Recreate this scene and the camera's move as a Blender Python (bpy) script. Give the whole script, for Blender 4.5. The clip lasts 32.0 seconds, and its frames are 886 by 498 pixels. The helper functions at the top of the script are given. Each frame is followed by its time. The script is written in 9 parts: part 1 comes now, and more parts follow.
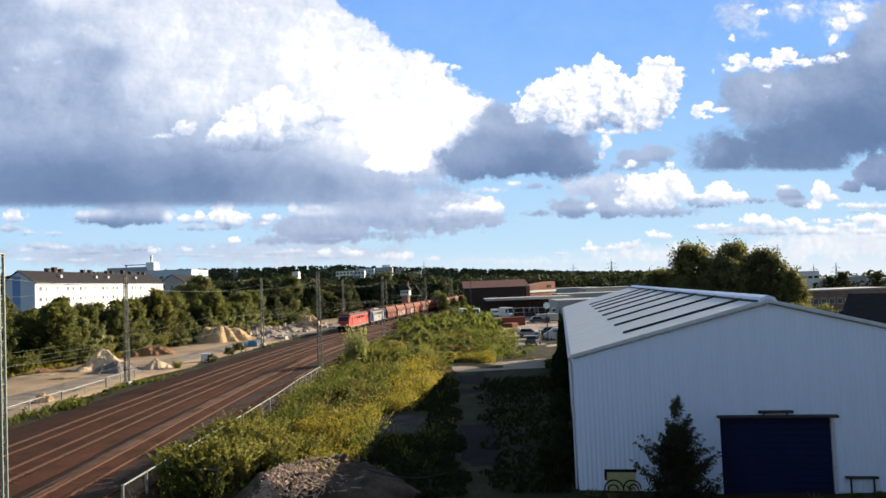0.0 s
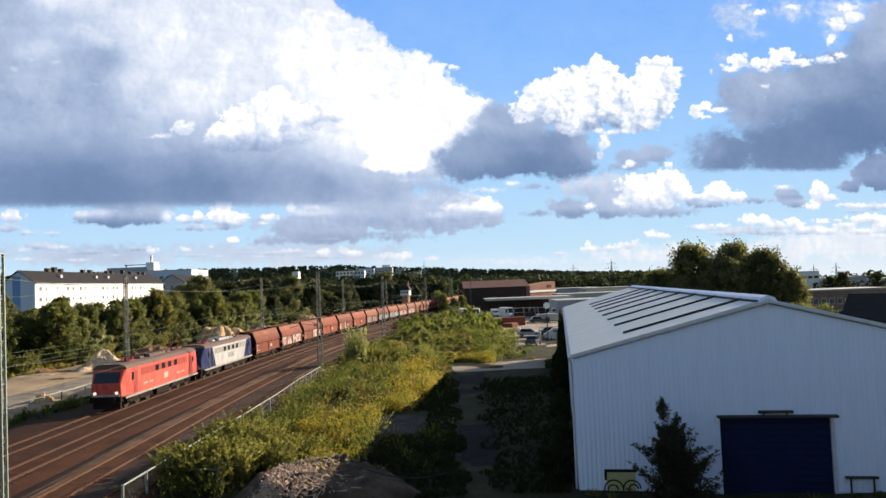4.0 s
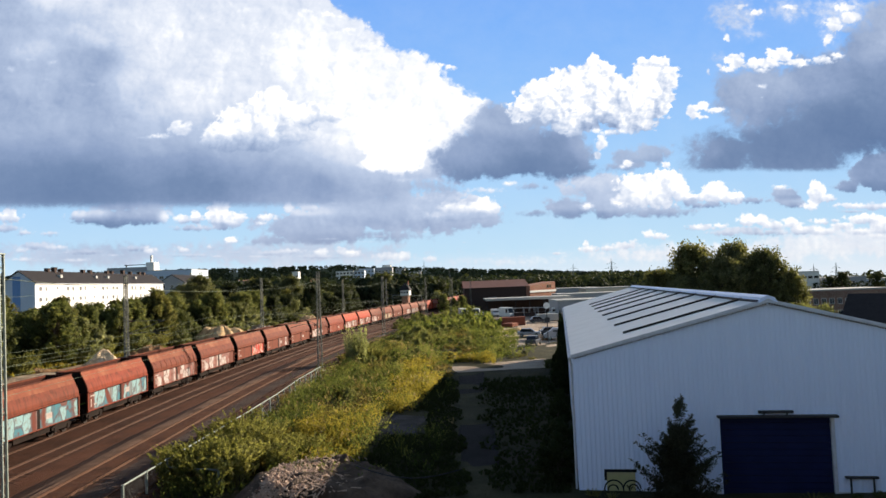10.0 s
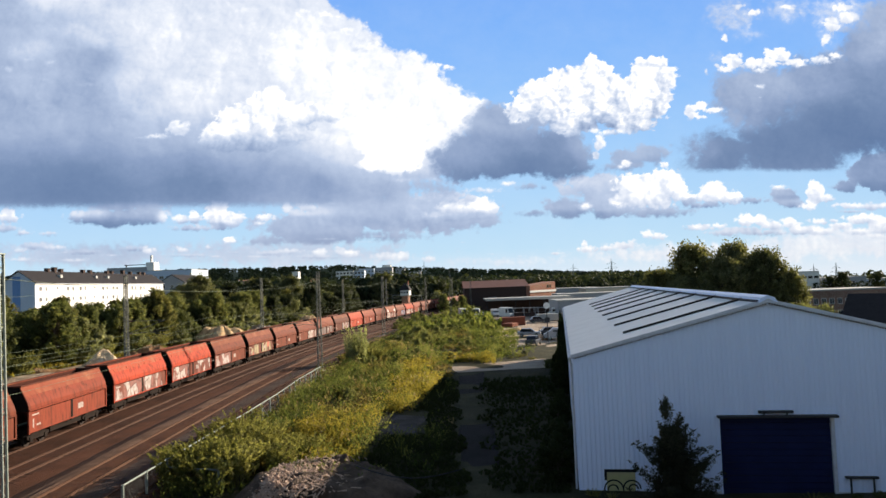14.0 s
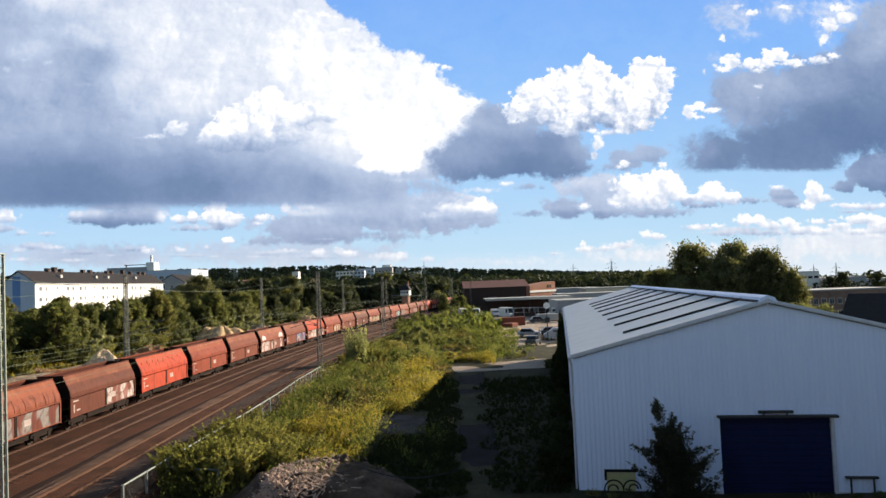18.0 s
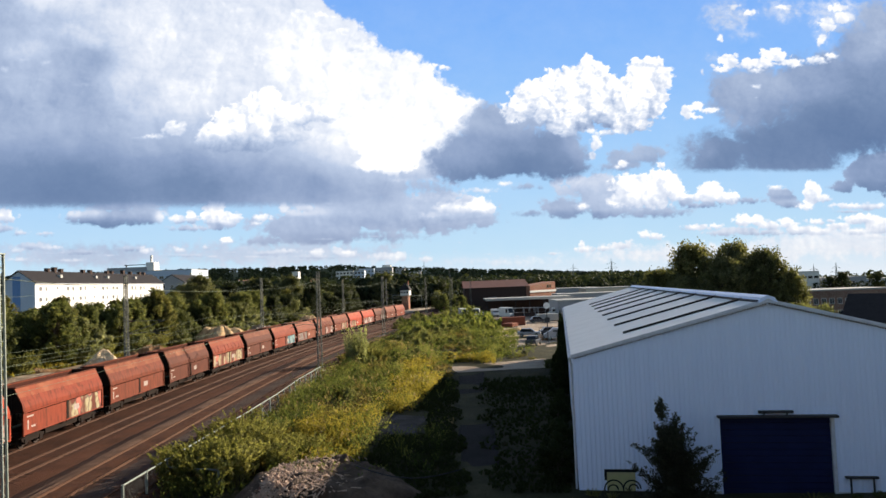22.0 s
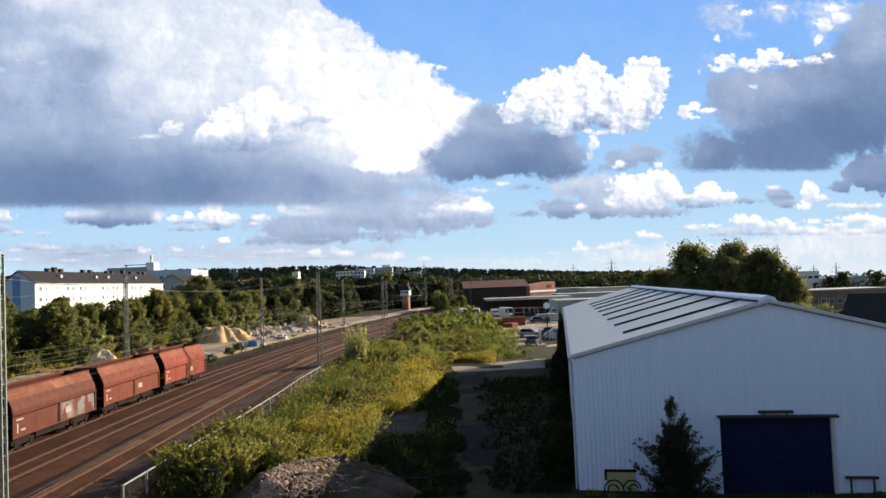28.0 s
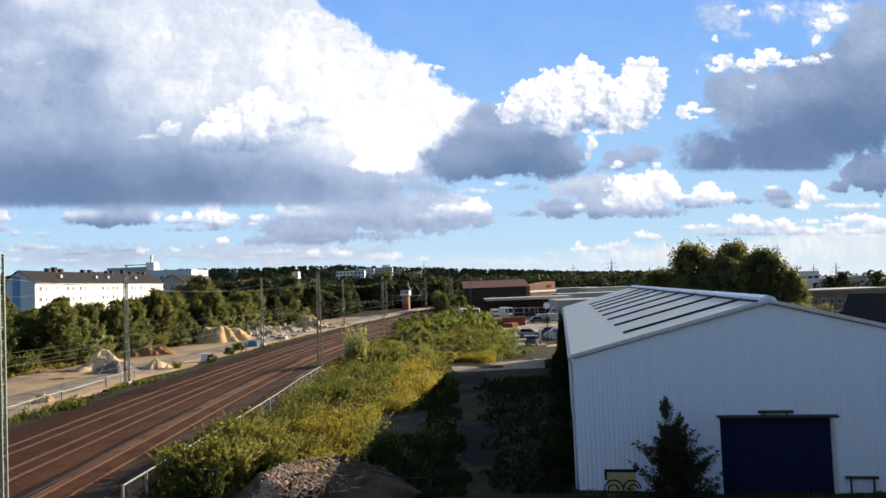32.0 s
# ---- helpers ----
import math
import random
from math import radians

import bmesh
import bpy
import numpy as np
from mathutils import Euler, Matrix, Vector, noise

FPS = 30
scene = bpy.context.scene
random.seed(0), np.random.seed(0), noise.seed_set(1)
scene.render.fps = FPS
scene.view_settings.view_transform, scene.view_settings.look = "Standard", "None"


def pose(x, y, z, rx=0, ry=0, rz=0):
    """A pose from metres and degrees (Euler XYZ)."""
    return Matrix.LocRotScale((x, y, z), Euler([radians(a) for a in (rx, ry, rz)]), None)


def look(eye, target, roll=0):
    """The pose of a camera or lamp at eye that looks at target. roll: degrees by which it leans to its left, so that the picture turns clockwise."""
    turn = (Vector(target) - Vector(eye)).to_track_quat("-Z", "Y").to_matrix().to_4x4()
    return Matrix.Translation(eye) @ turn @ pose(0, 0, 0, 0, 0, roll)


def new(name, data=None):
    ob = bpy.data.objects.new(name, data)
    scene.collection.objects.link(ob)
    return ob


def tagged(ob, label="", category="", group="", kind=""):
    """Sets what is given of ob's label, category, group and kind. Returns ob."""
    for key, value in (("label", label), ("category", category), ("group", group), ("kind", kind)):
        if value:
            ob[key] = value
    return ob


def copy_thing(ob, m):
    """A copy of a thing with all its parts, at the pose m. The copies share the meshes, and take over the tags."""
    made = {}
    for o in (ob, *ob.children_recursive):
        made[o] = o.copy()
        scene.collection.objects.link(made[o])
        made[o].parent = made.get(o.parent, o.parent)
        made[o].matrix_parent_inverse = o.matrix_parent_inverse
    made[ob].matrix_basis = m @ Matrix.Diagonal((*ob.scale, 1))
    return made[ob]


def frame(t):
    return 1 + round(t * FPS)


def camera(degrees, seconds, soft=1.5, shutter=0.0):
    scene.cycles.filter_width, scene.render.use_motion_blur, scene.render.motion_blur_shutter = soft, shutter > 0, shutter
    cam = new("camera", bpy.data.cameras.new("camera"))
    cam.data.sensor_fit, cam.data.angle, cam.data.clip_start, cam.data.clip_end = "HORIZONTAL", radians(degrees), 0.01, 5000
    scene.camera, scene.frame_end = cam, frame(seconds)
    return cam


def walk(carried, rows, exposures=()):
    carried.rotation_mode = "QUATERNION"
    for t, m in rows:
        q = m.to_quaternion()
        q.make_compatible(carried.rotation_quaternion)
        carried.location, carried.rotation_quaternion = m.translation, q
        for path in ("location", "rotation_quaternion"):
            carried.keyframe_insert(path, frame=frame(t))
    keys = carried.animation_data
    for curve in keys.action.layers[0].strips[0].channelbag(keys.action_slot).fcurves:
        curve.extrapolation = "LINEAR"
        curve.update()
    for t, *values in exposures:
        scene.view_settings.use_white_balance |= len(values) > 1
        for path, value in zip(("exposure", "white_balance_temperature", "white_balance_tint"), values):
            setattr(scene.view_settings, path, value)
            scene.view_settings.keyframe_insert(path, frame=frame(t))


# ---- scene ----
# The camera stands still on a bridge, ten metres above the rails.
EYE = (0.0, 0.0, 9.875)
cam = camera(63.91, 32.0, soft=1.55)
VIEW = look(EYE, (0.0, 100.0, 14.806), -2.226)
walk(cam, [(0.0, VIEW), (32.0, VIEW)], exposures=[(0.0, 1.0), (3.4, 1.0), (5.8, 0.955), (32.0, 0.955)])

# ---- light ----
SKY_GLOW = 0.518
SUN_AZ, SUN_EL = radians(51.5), radians(17.5)
world = bpy.data.worlds.new("sky")
scene.world = world
world.use_nodes = True
wt = world.node_tree
sky = wt.nodes.new("ShaderNodeTexSky")
sky.sky_type, sky.sun_disc = "NISHITA", False
sky.sun_elevation, sky.sun_rotation = SUN_EL, SUN_AZ
wt.links.new(sky.outputs[0], wt.nodes["Background"].inputs[0])
wt.nodes["Background"].inputs[1].default_value = 0.078
lamp = bpy.data.lights.new("sun", "SUN")
lamp.energy, lamp.angle, lamp.color = 5.0, radians(0.55), (1.0, 0.865, 0.69)
sun = new("sun", lamp)
sun_dir = Vector((math.sin(SUN_AZ) * math.cos(SUN_EL), math.cos(SUN_AZ) * math.cos(SUN_EL), math.sin(SUN_EL)))
sun.matrix_world = look(sun_dir * 100, (0, 0, 0))


# ---- tools ----
def srgb(r, g, b):
    def lin(c):
        c /= 255.0
        return c / 12.92 if c <= 0.04045 else ((c + 0.055) / 1.055) ** 2.4
    return (lin(r), lin(g), lin(b), 1.0)


class Nodes:
    """A small shorthand for node trees."""

    def __init__(self, name):
        self.mat = bpy.data.materials.new(name)
        self.mat.use_nodes = True
        self.t = self.mat.node_tree
        self.t.nodes.clear()
        self.out = self.t.nodes.new("ShaderNodeOutputMaterial")

    def add(self, kind, *links, operation=None, data_type=None, blend_type=None, attribute=None):
        n = self.t.nodes.new(kind)
        if operation:
            n.operation = operation
        if data_type:
            n.data_type, n.blend_type = data_type, blend_type
        if attribute:
            n.attribute_name = attribute
        for i, v in enumerate(links):
            self.put(n, i, v)
        return n

    def put(self, n, i, v):
        if v is None:
            return
        if isinstance(v, bpy.types.NodeSocket):
            self.t.links.new(v, n.inputs[i])
        else:
            n.inputs[i].default_value = v

    def math(self, op, a, b=None, c=None, clamp=False):
        n = self.add("ShaderNodeMath", a, b, c, operation=op)
        n.use_clamp = clamp
        return n.outputs[0]

    def noise(self, vec, scale, detail=4.0, rough=0.55, dist=0.0):
        n = self.add("ShaderNodeTexNoise")
        self.put(n, "Vector", vec)
        for k, v in (("Scale", scale), ("Detail", detail), ("Roughness", rough), ("Distortion", dist)):
            self.put(n, k, v)
        return n.outputs[0]

    def ramp(self, fac, *stops):
        n = self.add("ShaderNodeValToRGB", fac)
        e = n.color_ramp.elements
        while len(e) < len(stops):
            e.new(0.5)
        for el, (p, c) in zip(e, stops):
            el.position, el.color = p, c if len(c) == 4 else (*c, 1.0)
        return n.outputs[0]

    def mix(self, fac, a, b, blend="MIX"):
        n = self.add("ShaderNodeMix", data_type="RGBA", blend_type=blend)
        for i, v in ((0, fac), (6, a), (7, b)):
            self.put(n, i, v)
        return n.outputs[2]

    def step(self, v, lo, hi):
        n = self.add("ShaderNodeMapRange", v, lo, hi, 0.0, 1.0)
        n.interpolation_type = "SMOOTHSTEP"
        return n.outputs[0]

    def surface(self, colour, rough=0.8, metal=0.0, bump=None, strength=0.3, dist=0.02, **more):
        b = self.add("ShaderNodeBsdfPrincipled")
        self.put(b, "Base Color", colour)
        self.put(b, "Roughness", rough)
        self.put(b, "Metallic", metal)
        if not isinstance(rough, float) or rough > 0.3:
            self.put(b, "Specular IOR Level", 0.12)
        for k, v in more.items():
            self.put(b, k.replace("_", " "), v)
        if bump is not None:
            n = self.add("ShaderNodeBump")
            self.put(n, "Strength", strength)
            self.put(n, "Distance", dist)
            self.put(n, "Height", bump)
            self.t.links.new(n.outputs[0], b.inputs["Normal"])
        self.t.links.new(b.outputs[0], self.out.inputs[0])
        return self.mat

    def coords(self, which="Object"):
        return self.add("ShaderNodeTexCoord").outputs[which]


def c4(c):
    return c if len(c) == 4 else (*c, 1.0)


def plain(name, base, dark=None, rough=0.7, metal=0.0, scale=3.0, fine=40.0, amount=0.6, bump=0.15, dist=0.01, streak=False):
    """A surface of one colour with broad stains and fine grain."""
    n = Nodes(name)
    v = n.coords()
    dark = dark or tuple(0.62 * a for a in base[:3])
    if streak:
        m = n.add("ShaderNodeMapping", v)
        m.inputs["Scale"].default_value = (3.0, 3.0, 0.25)
        broad = n.noise(m.outputs[0], scale, 5.0, 0.6)
    else:
        broad = n.noise(v, scale, 5.0, 0.6)
    grain = n.noise(v, fine, 3.0, 0.6)
    f = n.math("MULTIPLY", n.step(broad, 0.38, 0.72), amount)
    col = n.mix(f, c4(base), c4(dark))
    col = n.mix(n.math("MULTIPLY", grain, 0.25), col, c4(tuple(0.75 * a for a in dark[:3])))
    return n.surface(col, rough, metal, grain, bump, dist)


def box(bm, x0, x1, y0, y1, z0, z1):
    v = [bm.verts.new((x, y, z)) for z in (z0, z1) for x, y in ((x0, y0), (x1, y0), (x1, y1), (x0, y1))]
    for f in ((3, 2, 1, 0), (4, 5, 6, 7), (0, 1, 5, 4), (1, 2, 6, 5), (2, 3, 7, 6), (3, 0, 4, 7)):
        bm.faces.new([v[i] for i in f])


def prism(bm, outline, x0, x1):
    """Extrude a closed outline of (y, z), counter-clockwise seen from +x, from x0 to x1."""
    a = [bm.verts.new((x0, y, z)) for y, z in outline]
    b = [bm.verts.new((x1, y, z)) for y, z in outline]
    n = len(a)
    bm.faces.new(a[::-1])
    bm.faces.new(b)
    for i in range(n):
        bm.faces.new((a[i], a[(i + 1) % n], b[(i + 1) % n], b[i]))


def rod(bm, p0, p1, r, n=6, r1=None):
    p0, p1 = Vector(p0), Vector(p1)
    d = (p1 - p0).normalized()
    s = d.orthogonal().normalized()
    t = d.cross(s)
    r1 = r if r1 is None else r1
    rings = []
    for p, q in ((p0, r), (p1, r1)):
        rings.append([bm.verts.new(p + (s * math.cos(2 * math.pi * i / n) + t * math.sin(2 * math.pi * i / n)) * q) for i in range(n)])
    a, b = rings
    for i in range(n):
        bm.faces.new((a[i], a[(i + 1) % n], b[(i + 1) % n], b[i]))
    bm.faces.new(a[::-1])
    bm.faces.new(b)


def mesh_of(name, bm, material, bevel=0.0, smooth=False):
    if bevel:
        bmesh.ops.bevel(bm, geom=bm.edges[:], offset=bevel, segments=1, affect="EDGES", clamp_overlap=True)
    bmesh.ops.recalc_face_normals(bm, faces=bm.faces[:])
    me = bpy.data.meshes.new(name)
    bm.to_mesh(me)
    bm.free()
    me.materials.append(material)
    if smooth:
        me.polygons.foreach_set("use_smooth", [True] * len(me.polygons))
    return me


def part(name, bm, material, parent=None, label="", bevel=0.0, smooth=False):
    """Links a bmesh (or a finished mesh) as one mesh object under a thing or a part."""
    me = bm if isinstance(bm, bpy.types.Mesh) else mesh_of(name, bm, material, bevel, smooth)
    ob = new(name, me)
    ob.parent = parent
    if label:
        ob["label"] = label
    return ob


def boxes(*dims):
    bm = bmesh.new()
    for d in dims:
        box(bm, *d)
    return bm


def rods(r, *ends, n=6):
    bm = bmesh.new()
    for a, b in ends:
        rod(bm, a, b, r, n)
    return bm


def thing(name, m, label, category, group="", kind=""):
    ob = new(name)
    ob.empty_display_size = 0.3
    ob.matrix_world = m
    return tagged(ob, label, category, group, kind)


def array_mesh(name, verts, faces, material, smooth=False):
    """A mesh from numpy arrays; all faces have the same number of corners."""
    me = bpy.data.meshes.new(name)
    n, k = faces.shape
    me.vertices.add(len(verts))
    me.vertices.foreach_set("co", np.ascontiguousarray(verts, dtype=np.float32).ravel())
    me.loops.add(n * k)
    me.loops.foreach_set("vertex_index", np.ascontiguousarray(faces, dtype=np.int32).ravel())
    me.polygons.add(n)
    me.polygons.foreach_set("loop_start", np.arange(0, n * k, k, dtype=np.int32))
    if smooth:
        me.polygons.foreach_set("use_smooth", np.ones(n, dtype=bool))
    me.update(calc_edges=True)
    me.materials.append(material)
    return me


def grid_faces(nu, nv):
    i = np.arange((nu - 1) * (nv - 1))
    a = i // (nv - 1) * nv + i % (nv - 1)
    return np.stack([a, a + nv, a + nv + 1, a + 1], 1)


def smooth01(x, lo, hi):
    t = np.clip((x - lo) / (hi - lo), 0, 1)
    return t * t * (3 - 2 * t)


# ---- the line of the railway ----
_S = np.arange(-760.0, 1500.0, 0.5)
_C = np.clip(_S, 0, 300.0)
_A = -0.01238 + 0.0016962 * _C - 0.5 * 7.764e-6 * _C ** 2
_X = np.cumsum(np.sin(_A)) * 0.5
_Y = np.cumsum(np.cos(_A)) * 0.5
_X += -29.54 - np.interp(0.0, _S, _X)
_Y += 54.51 - np.interp(0.0, _S, _Y)


def line(s, off=0.0):
    """Place and heading (from +Y towards +X) on the main track, off metres to its right."""
    a = np.interp(s, _S, _A)
    return np.interp(s, _S, _X) + off * np.cos(a), np.interp(s, _S, _Y) - off * np.sin(a), a


def line_x(y, off=0.0):
    """Where the line, off metres to its right, is at the depth y."""
    x, yy, _ = line(_S, off)
    return np.interp(y, yy, x)
# ---- the sky ahead: a far sheet that leans over the land, with drifting cumulus ----
RAMP = 0.45


def sky_point(u, v):
    y = 4000.0 / (1.0 + np.maximum(v, -0.03) / RAMP)
    return np.stack([u * y, y, v * y], -1)


def sky_plane(u, v):
    """Directions (u to the right, v up, per metre ahead) as hundredths on a plane square to the camera's axis."""
    th, ro = radians(2.823), radians(2.226)
    d = math.cos(th) + v * math.sin(th)
    a, b = u / d, (v * math.cos(th) - math.sin(th)) / d
    return 100 * (a * math.cos(ro) - b * math.sin(ro)), 100 * (a * math.sin(ro) + b * math.cos(ro))




def lattice(x, y, seed):
    """Smooth value noise from 0 to 1."""
    g = np.random.RandomState(seed).rand(128, 128)
    i, j = np.floor(x).astype(int), np.floor(y).astype(int)
    fx, fy = x - i, y - j
    fx, fy = fx * fx * (3 - 2 * fx), fy * fy * (3 - 2 * fy)
    i, j = i % 128, j % 128
    k, l = (i + 1) % 128, (j + 1) % 128
    return (g[i, j] * (1 - fx) + g[k, j] * fx) * (1 - fy) + (g[i, l] * (1 - fx) + g[k, l] * fx) * fy


def fbm(x, y, size, octaves, seed, gain=0.5, puffy=False):
    total, amp, s = 0.0, 1.0, 0.0
    for o in range(octaves):
        c, q = math.cos(0.6 + 1.1 * o), math.sin(0.6 + 1.1 * o)
        n = lattice((c * x - q * y) / size * 2 ** o + 17.3 * o, (q * x + c * y) / size * 2 ** o + 9.1 * o, seed + o)
        total = total + amp * (np.abs(2 * n - 1) if puffy else n)
        s += amp
        amp *= gain
    return total / s


def domes(x, y, size, seed):
    """Packed round heads with sharp creases between them, from 0 to 1."""
    r = np.random.RandomState(seed)
    px, py = r.rand(64, 64), r.rand(64, 64)
    x, y = x / size, y / size
    i, j = np.floor(x).astype(int), np.floor(y).astype(int)
    best = np.full(x.shape, 9.0)
    for di in (-1, 0, 1):
        for dj in (-1, 0, 1):
            k, l = (i + di) % 64, (j + dj) % 64
            best = np.minimum(best, (x - i - di - px[k, l]) ** 2 + (y - j - dj - py[k, l]) ** 2)
    return 1 - np.minimum(best, 1.0)


SKY_NU, SKY_NV = 860, 500
_u, _v = np.meshgrid(np.linspace(-0.72, 0.69, SKY_NU), np.linspace(-0.03, 0.44, SKY_NV), indexing="ij")
_a, _b = sky_plane(_u, _v)
# lower clouds are further off and finer
_far = 0.3 + 0.7 * smooth01(_b, -1.0, 16.0)
_wa = _a + _far * 2.4 * (fbm(_a, _b, 4.5, 6, 3, 0.62) - 0.5)
_wb = _b + _far * 2.0 * (fbm(_a, _b, 4.5, 6, 13, 0.62) - 0.5)
_sa = _a + _far * 4.5 * (fbm(_a, _b, 8.0, 5, 63, 0.55) - 0.5)
_sb = _b + _far * 3.2 * (fbm(_a, _b, 8.0, 5, 73, 0.55) - 0.5)
# heads upon heads, torn by finer turbulence
_bil = (0.40 * domes(_wa, _wb, 2.6, 5) + 0.25 * domes(_wa, _wb, 1.1, 7) + 0.10 * domes(_wa, _wb, 0.5, 9)
        + 0.75 * fbm(_wa, _wb, 2.0, 7, 83, 0.66))
_bil -= _bil.mean() - 0.10
_fine = 0.45 * domes(_wa, _wb, 0.8, 8) + 0.9 * fbm(_wa, _wb, 0.9, 5, 93, 0.68)
_fine -= _fine.mean() - 0.08
_tiny = 0.6 * domes(_a, _b, 0.5, 18) + 0.9 * fbm(_a, _b, 0.7, 4, 103, 0.68)
_tiny -= _tiny.mean() - 0.05


def toward_sun(f, i, j):
    return f - np.roll(np.roll(f, -i, 0), -j, 1)


_rel = 0.8 * toward_sun(_bil, 9, 8) + 0.9 * toward_sun(_bil, 4, 4) + 0.5 * toward_sun(_fine, 2, 2)
_soft = fbm(_sa, _sb * 1.3, 6.0, 6, 43, 0.56) - 0.5
cover, light = np.zeros(_a.shape), np.zeros(_a.shape)


def cloud(base, soft, edge, opacity, grain, shade, puffs, tones=()):
    """Puffs (x, y, half width, half height, brightness) above a flat base, laid before the clouds so far; tones: belly, towers, veils."""
    global cover, light
    c, weight, lit, drop = np.full(_a.shape, -9.0), np.full(_a.shape, 1e-5), np.full(_a.shape, 1e-5 * puffs[0][4]), np.zeros(_a.shape)
    for x, y, rx, ry, bright in puffs:
        m = min(rx, ry)
        k = min(1.0, 0.22 + m / 4.0)
        xa, yb = _a + k * (_wa - _a), _b + k * (_wb - _b)
        d = np.sqrt(((xa - x) / rx) ** 2 + ((yb - y) / ry) ** 2)
        c = np.maximum(c, (1 - d) * m + min(2.6, 1.1 * m) * (_bil if m > 1.2 else _fine if m > 0.6 else _tiny) + (0.7 * _fine if m > 1.2 else 0.0))
        w = 0.5 * np.exp(-2.2 * d * d)
        weight += w
        lit += w * bright
        drop += w * np.clip((y - _b) / ry, -1.0, 1.0)
    drop /= weight
    for x, y, rx, ry, bright in tones:
        w = 4.0 * np.exp(-1.4 * (((_sa - x) / rx) ** 2 + ((_sb - y) / ry) ** 2))
        weight += w
        lit += w * bright
    lit = lit / weight
    full = np.clip(lit, 0, 1)
    mid = 1 - np.abs(2 * full - 1)
    lit = lit - shade * np.clip(drop + 0.1, 0, 1) + grain * 0.42 * _rel * (0.15 + 0.85 * full) + 0.30 * _soft * (0.25 + 0.75 * mid)
    # thin edges let the sun through
    lit = lit + 0.45 * np.clip(1 - lit, 0, 1) * np.exp(-np.maximum(c, 0) / 0.35) * np.clip(0.6 - drop, 0, 1)
    low = smooth01(0.2 * _sb + 0.8 * _b, base - soft, base + soft)
    al = opacity * smooth01(c, 0.0, edge) * low
    light = al * lit + (1 - al) * light
    cover = al + (1 - al) * cover


# a pale veil over the horizon
cloud(-36.5, 0.40, 1.91, 0.78, 0.30, 0.00,
      [(-50.4, -0.9, 20.7, 2.2, 0.50), (-22.6, -0.7, 22.3, 2.4, 0.60), (9.2, -1.7, 20.7, 1.1, 0.86), (37.1, -0.7, 23.9, 2.1, 0.88), (57.0, 0.9, 15.9, 2.9, 0.86)])
# the lowest rows, small and far
cloud(-36.5, 0.40, 0.48, 0.80, 0.90, 0.50,
      [(-57.6, 0.4, 3.2, 0.7, 0.62), (-50.4, -0.4, 3.5, 0.5, 0.58), (-43.3, 0.1, 2.4, 0.5, 0.66), (-24.2, -0.6, 3.2, 0.5, 0.66), (-36.1, -0.9, 4.8, 0.3, 0.62), (-17.8, -1.1, 4.0, 0.4, 0.66), (-59.2, -0.2, 1.4, 0.5, 0.92), (-54.8, 0.2, 2.2, 0.5, 0.92), (-54.8, -0.6, 2.4, 0.2, 0.75), (-36.9, -0.1, 1.2, 0.6, 0.92), (-32.9, 0.3, 0.6, 0.5, 0.95), (-30.2, 1.1, 1.0, 0.5, 0.95), (-32.1, -1.1, 1.0, 0.3, 0.85), (-29.0, -0.5, 1.6, 0.2, 0.80), (-21.8, -0.3, 2.8, 0.5, 0.90)])
cloud(-36.5, 0.40, 0.48, 0.78, 0.80, 0.35,
      [(-17.4, -0.5, 1.1, 0.7, 0.97), (-14.6, -0.3, 0.9, 0.7, 0.97), (-13.0, -0.6, 1.4, 0.7, 0.97), (-8.1, -1.1, 1.9, 0.7, 0.95), (-5.5, -1.1, 1.0, 0.8, 0.95), (-1.9, -1.4, 1.2, 0.6, 0.90), (-59.2, -1.5, 3.2, 0.4, 0.85), (-52.0, -1.6, 2.7, 0.4, 0.80), (-41.3, -0.2, 1.2, 0.7, 0.95), (-46.5, -0.9, 1.8, 0.3, 0.80), (-25.8, -1.1, 2.4, 0.3, 0.75), (-11.5, 1.0, 3.6, 0.2, 0.92), (-3.3, 2.4, 2.0, 0.3, 0.92)])
cloud(-36.5, 0.40, 0.40, 0.90, 0.80, 0.35,
      [(28.7, 2.1, 1.0, 0.7, 1.00), (30.3, 1.8, 1.6, 0.6, 0.97), (25.1, 0.5, 2.0, 0.6, 0.93), (26.7, 1.0, 0.8, 0.5, 0.97), (20.4, 0.0, 1.8, 0.6, 0.95), (20.0, 0.7, 0.6, 0.6, 0.97), (23.2, 0.1, 1.2, 0.5, 0.92), (6.8, -0.7, 1.8, 0.2, 0.90), (11.0, -1.0, 0.7, 0.2, 0.90), (16.0, -0.6, 1.6, 0.3, 0.85), (2.9, 0.9, 0.5, 0.2, 0.75)])
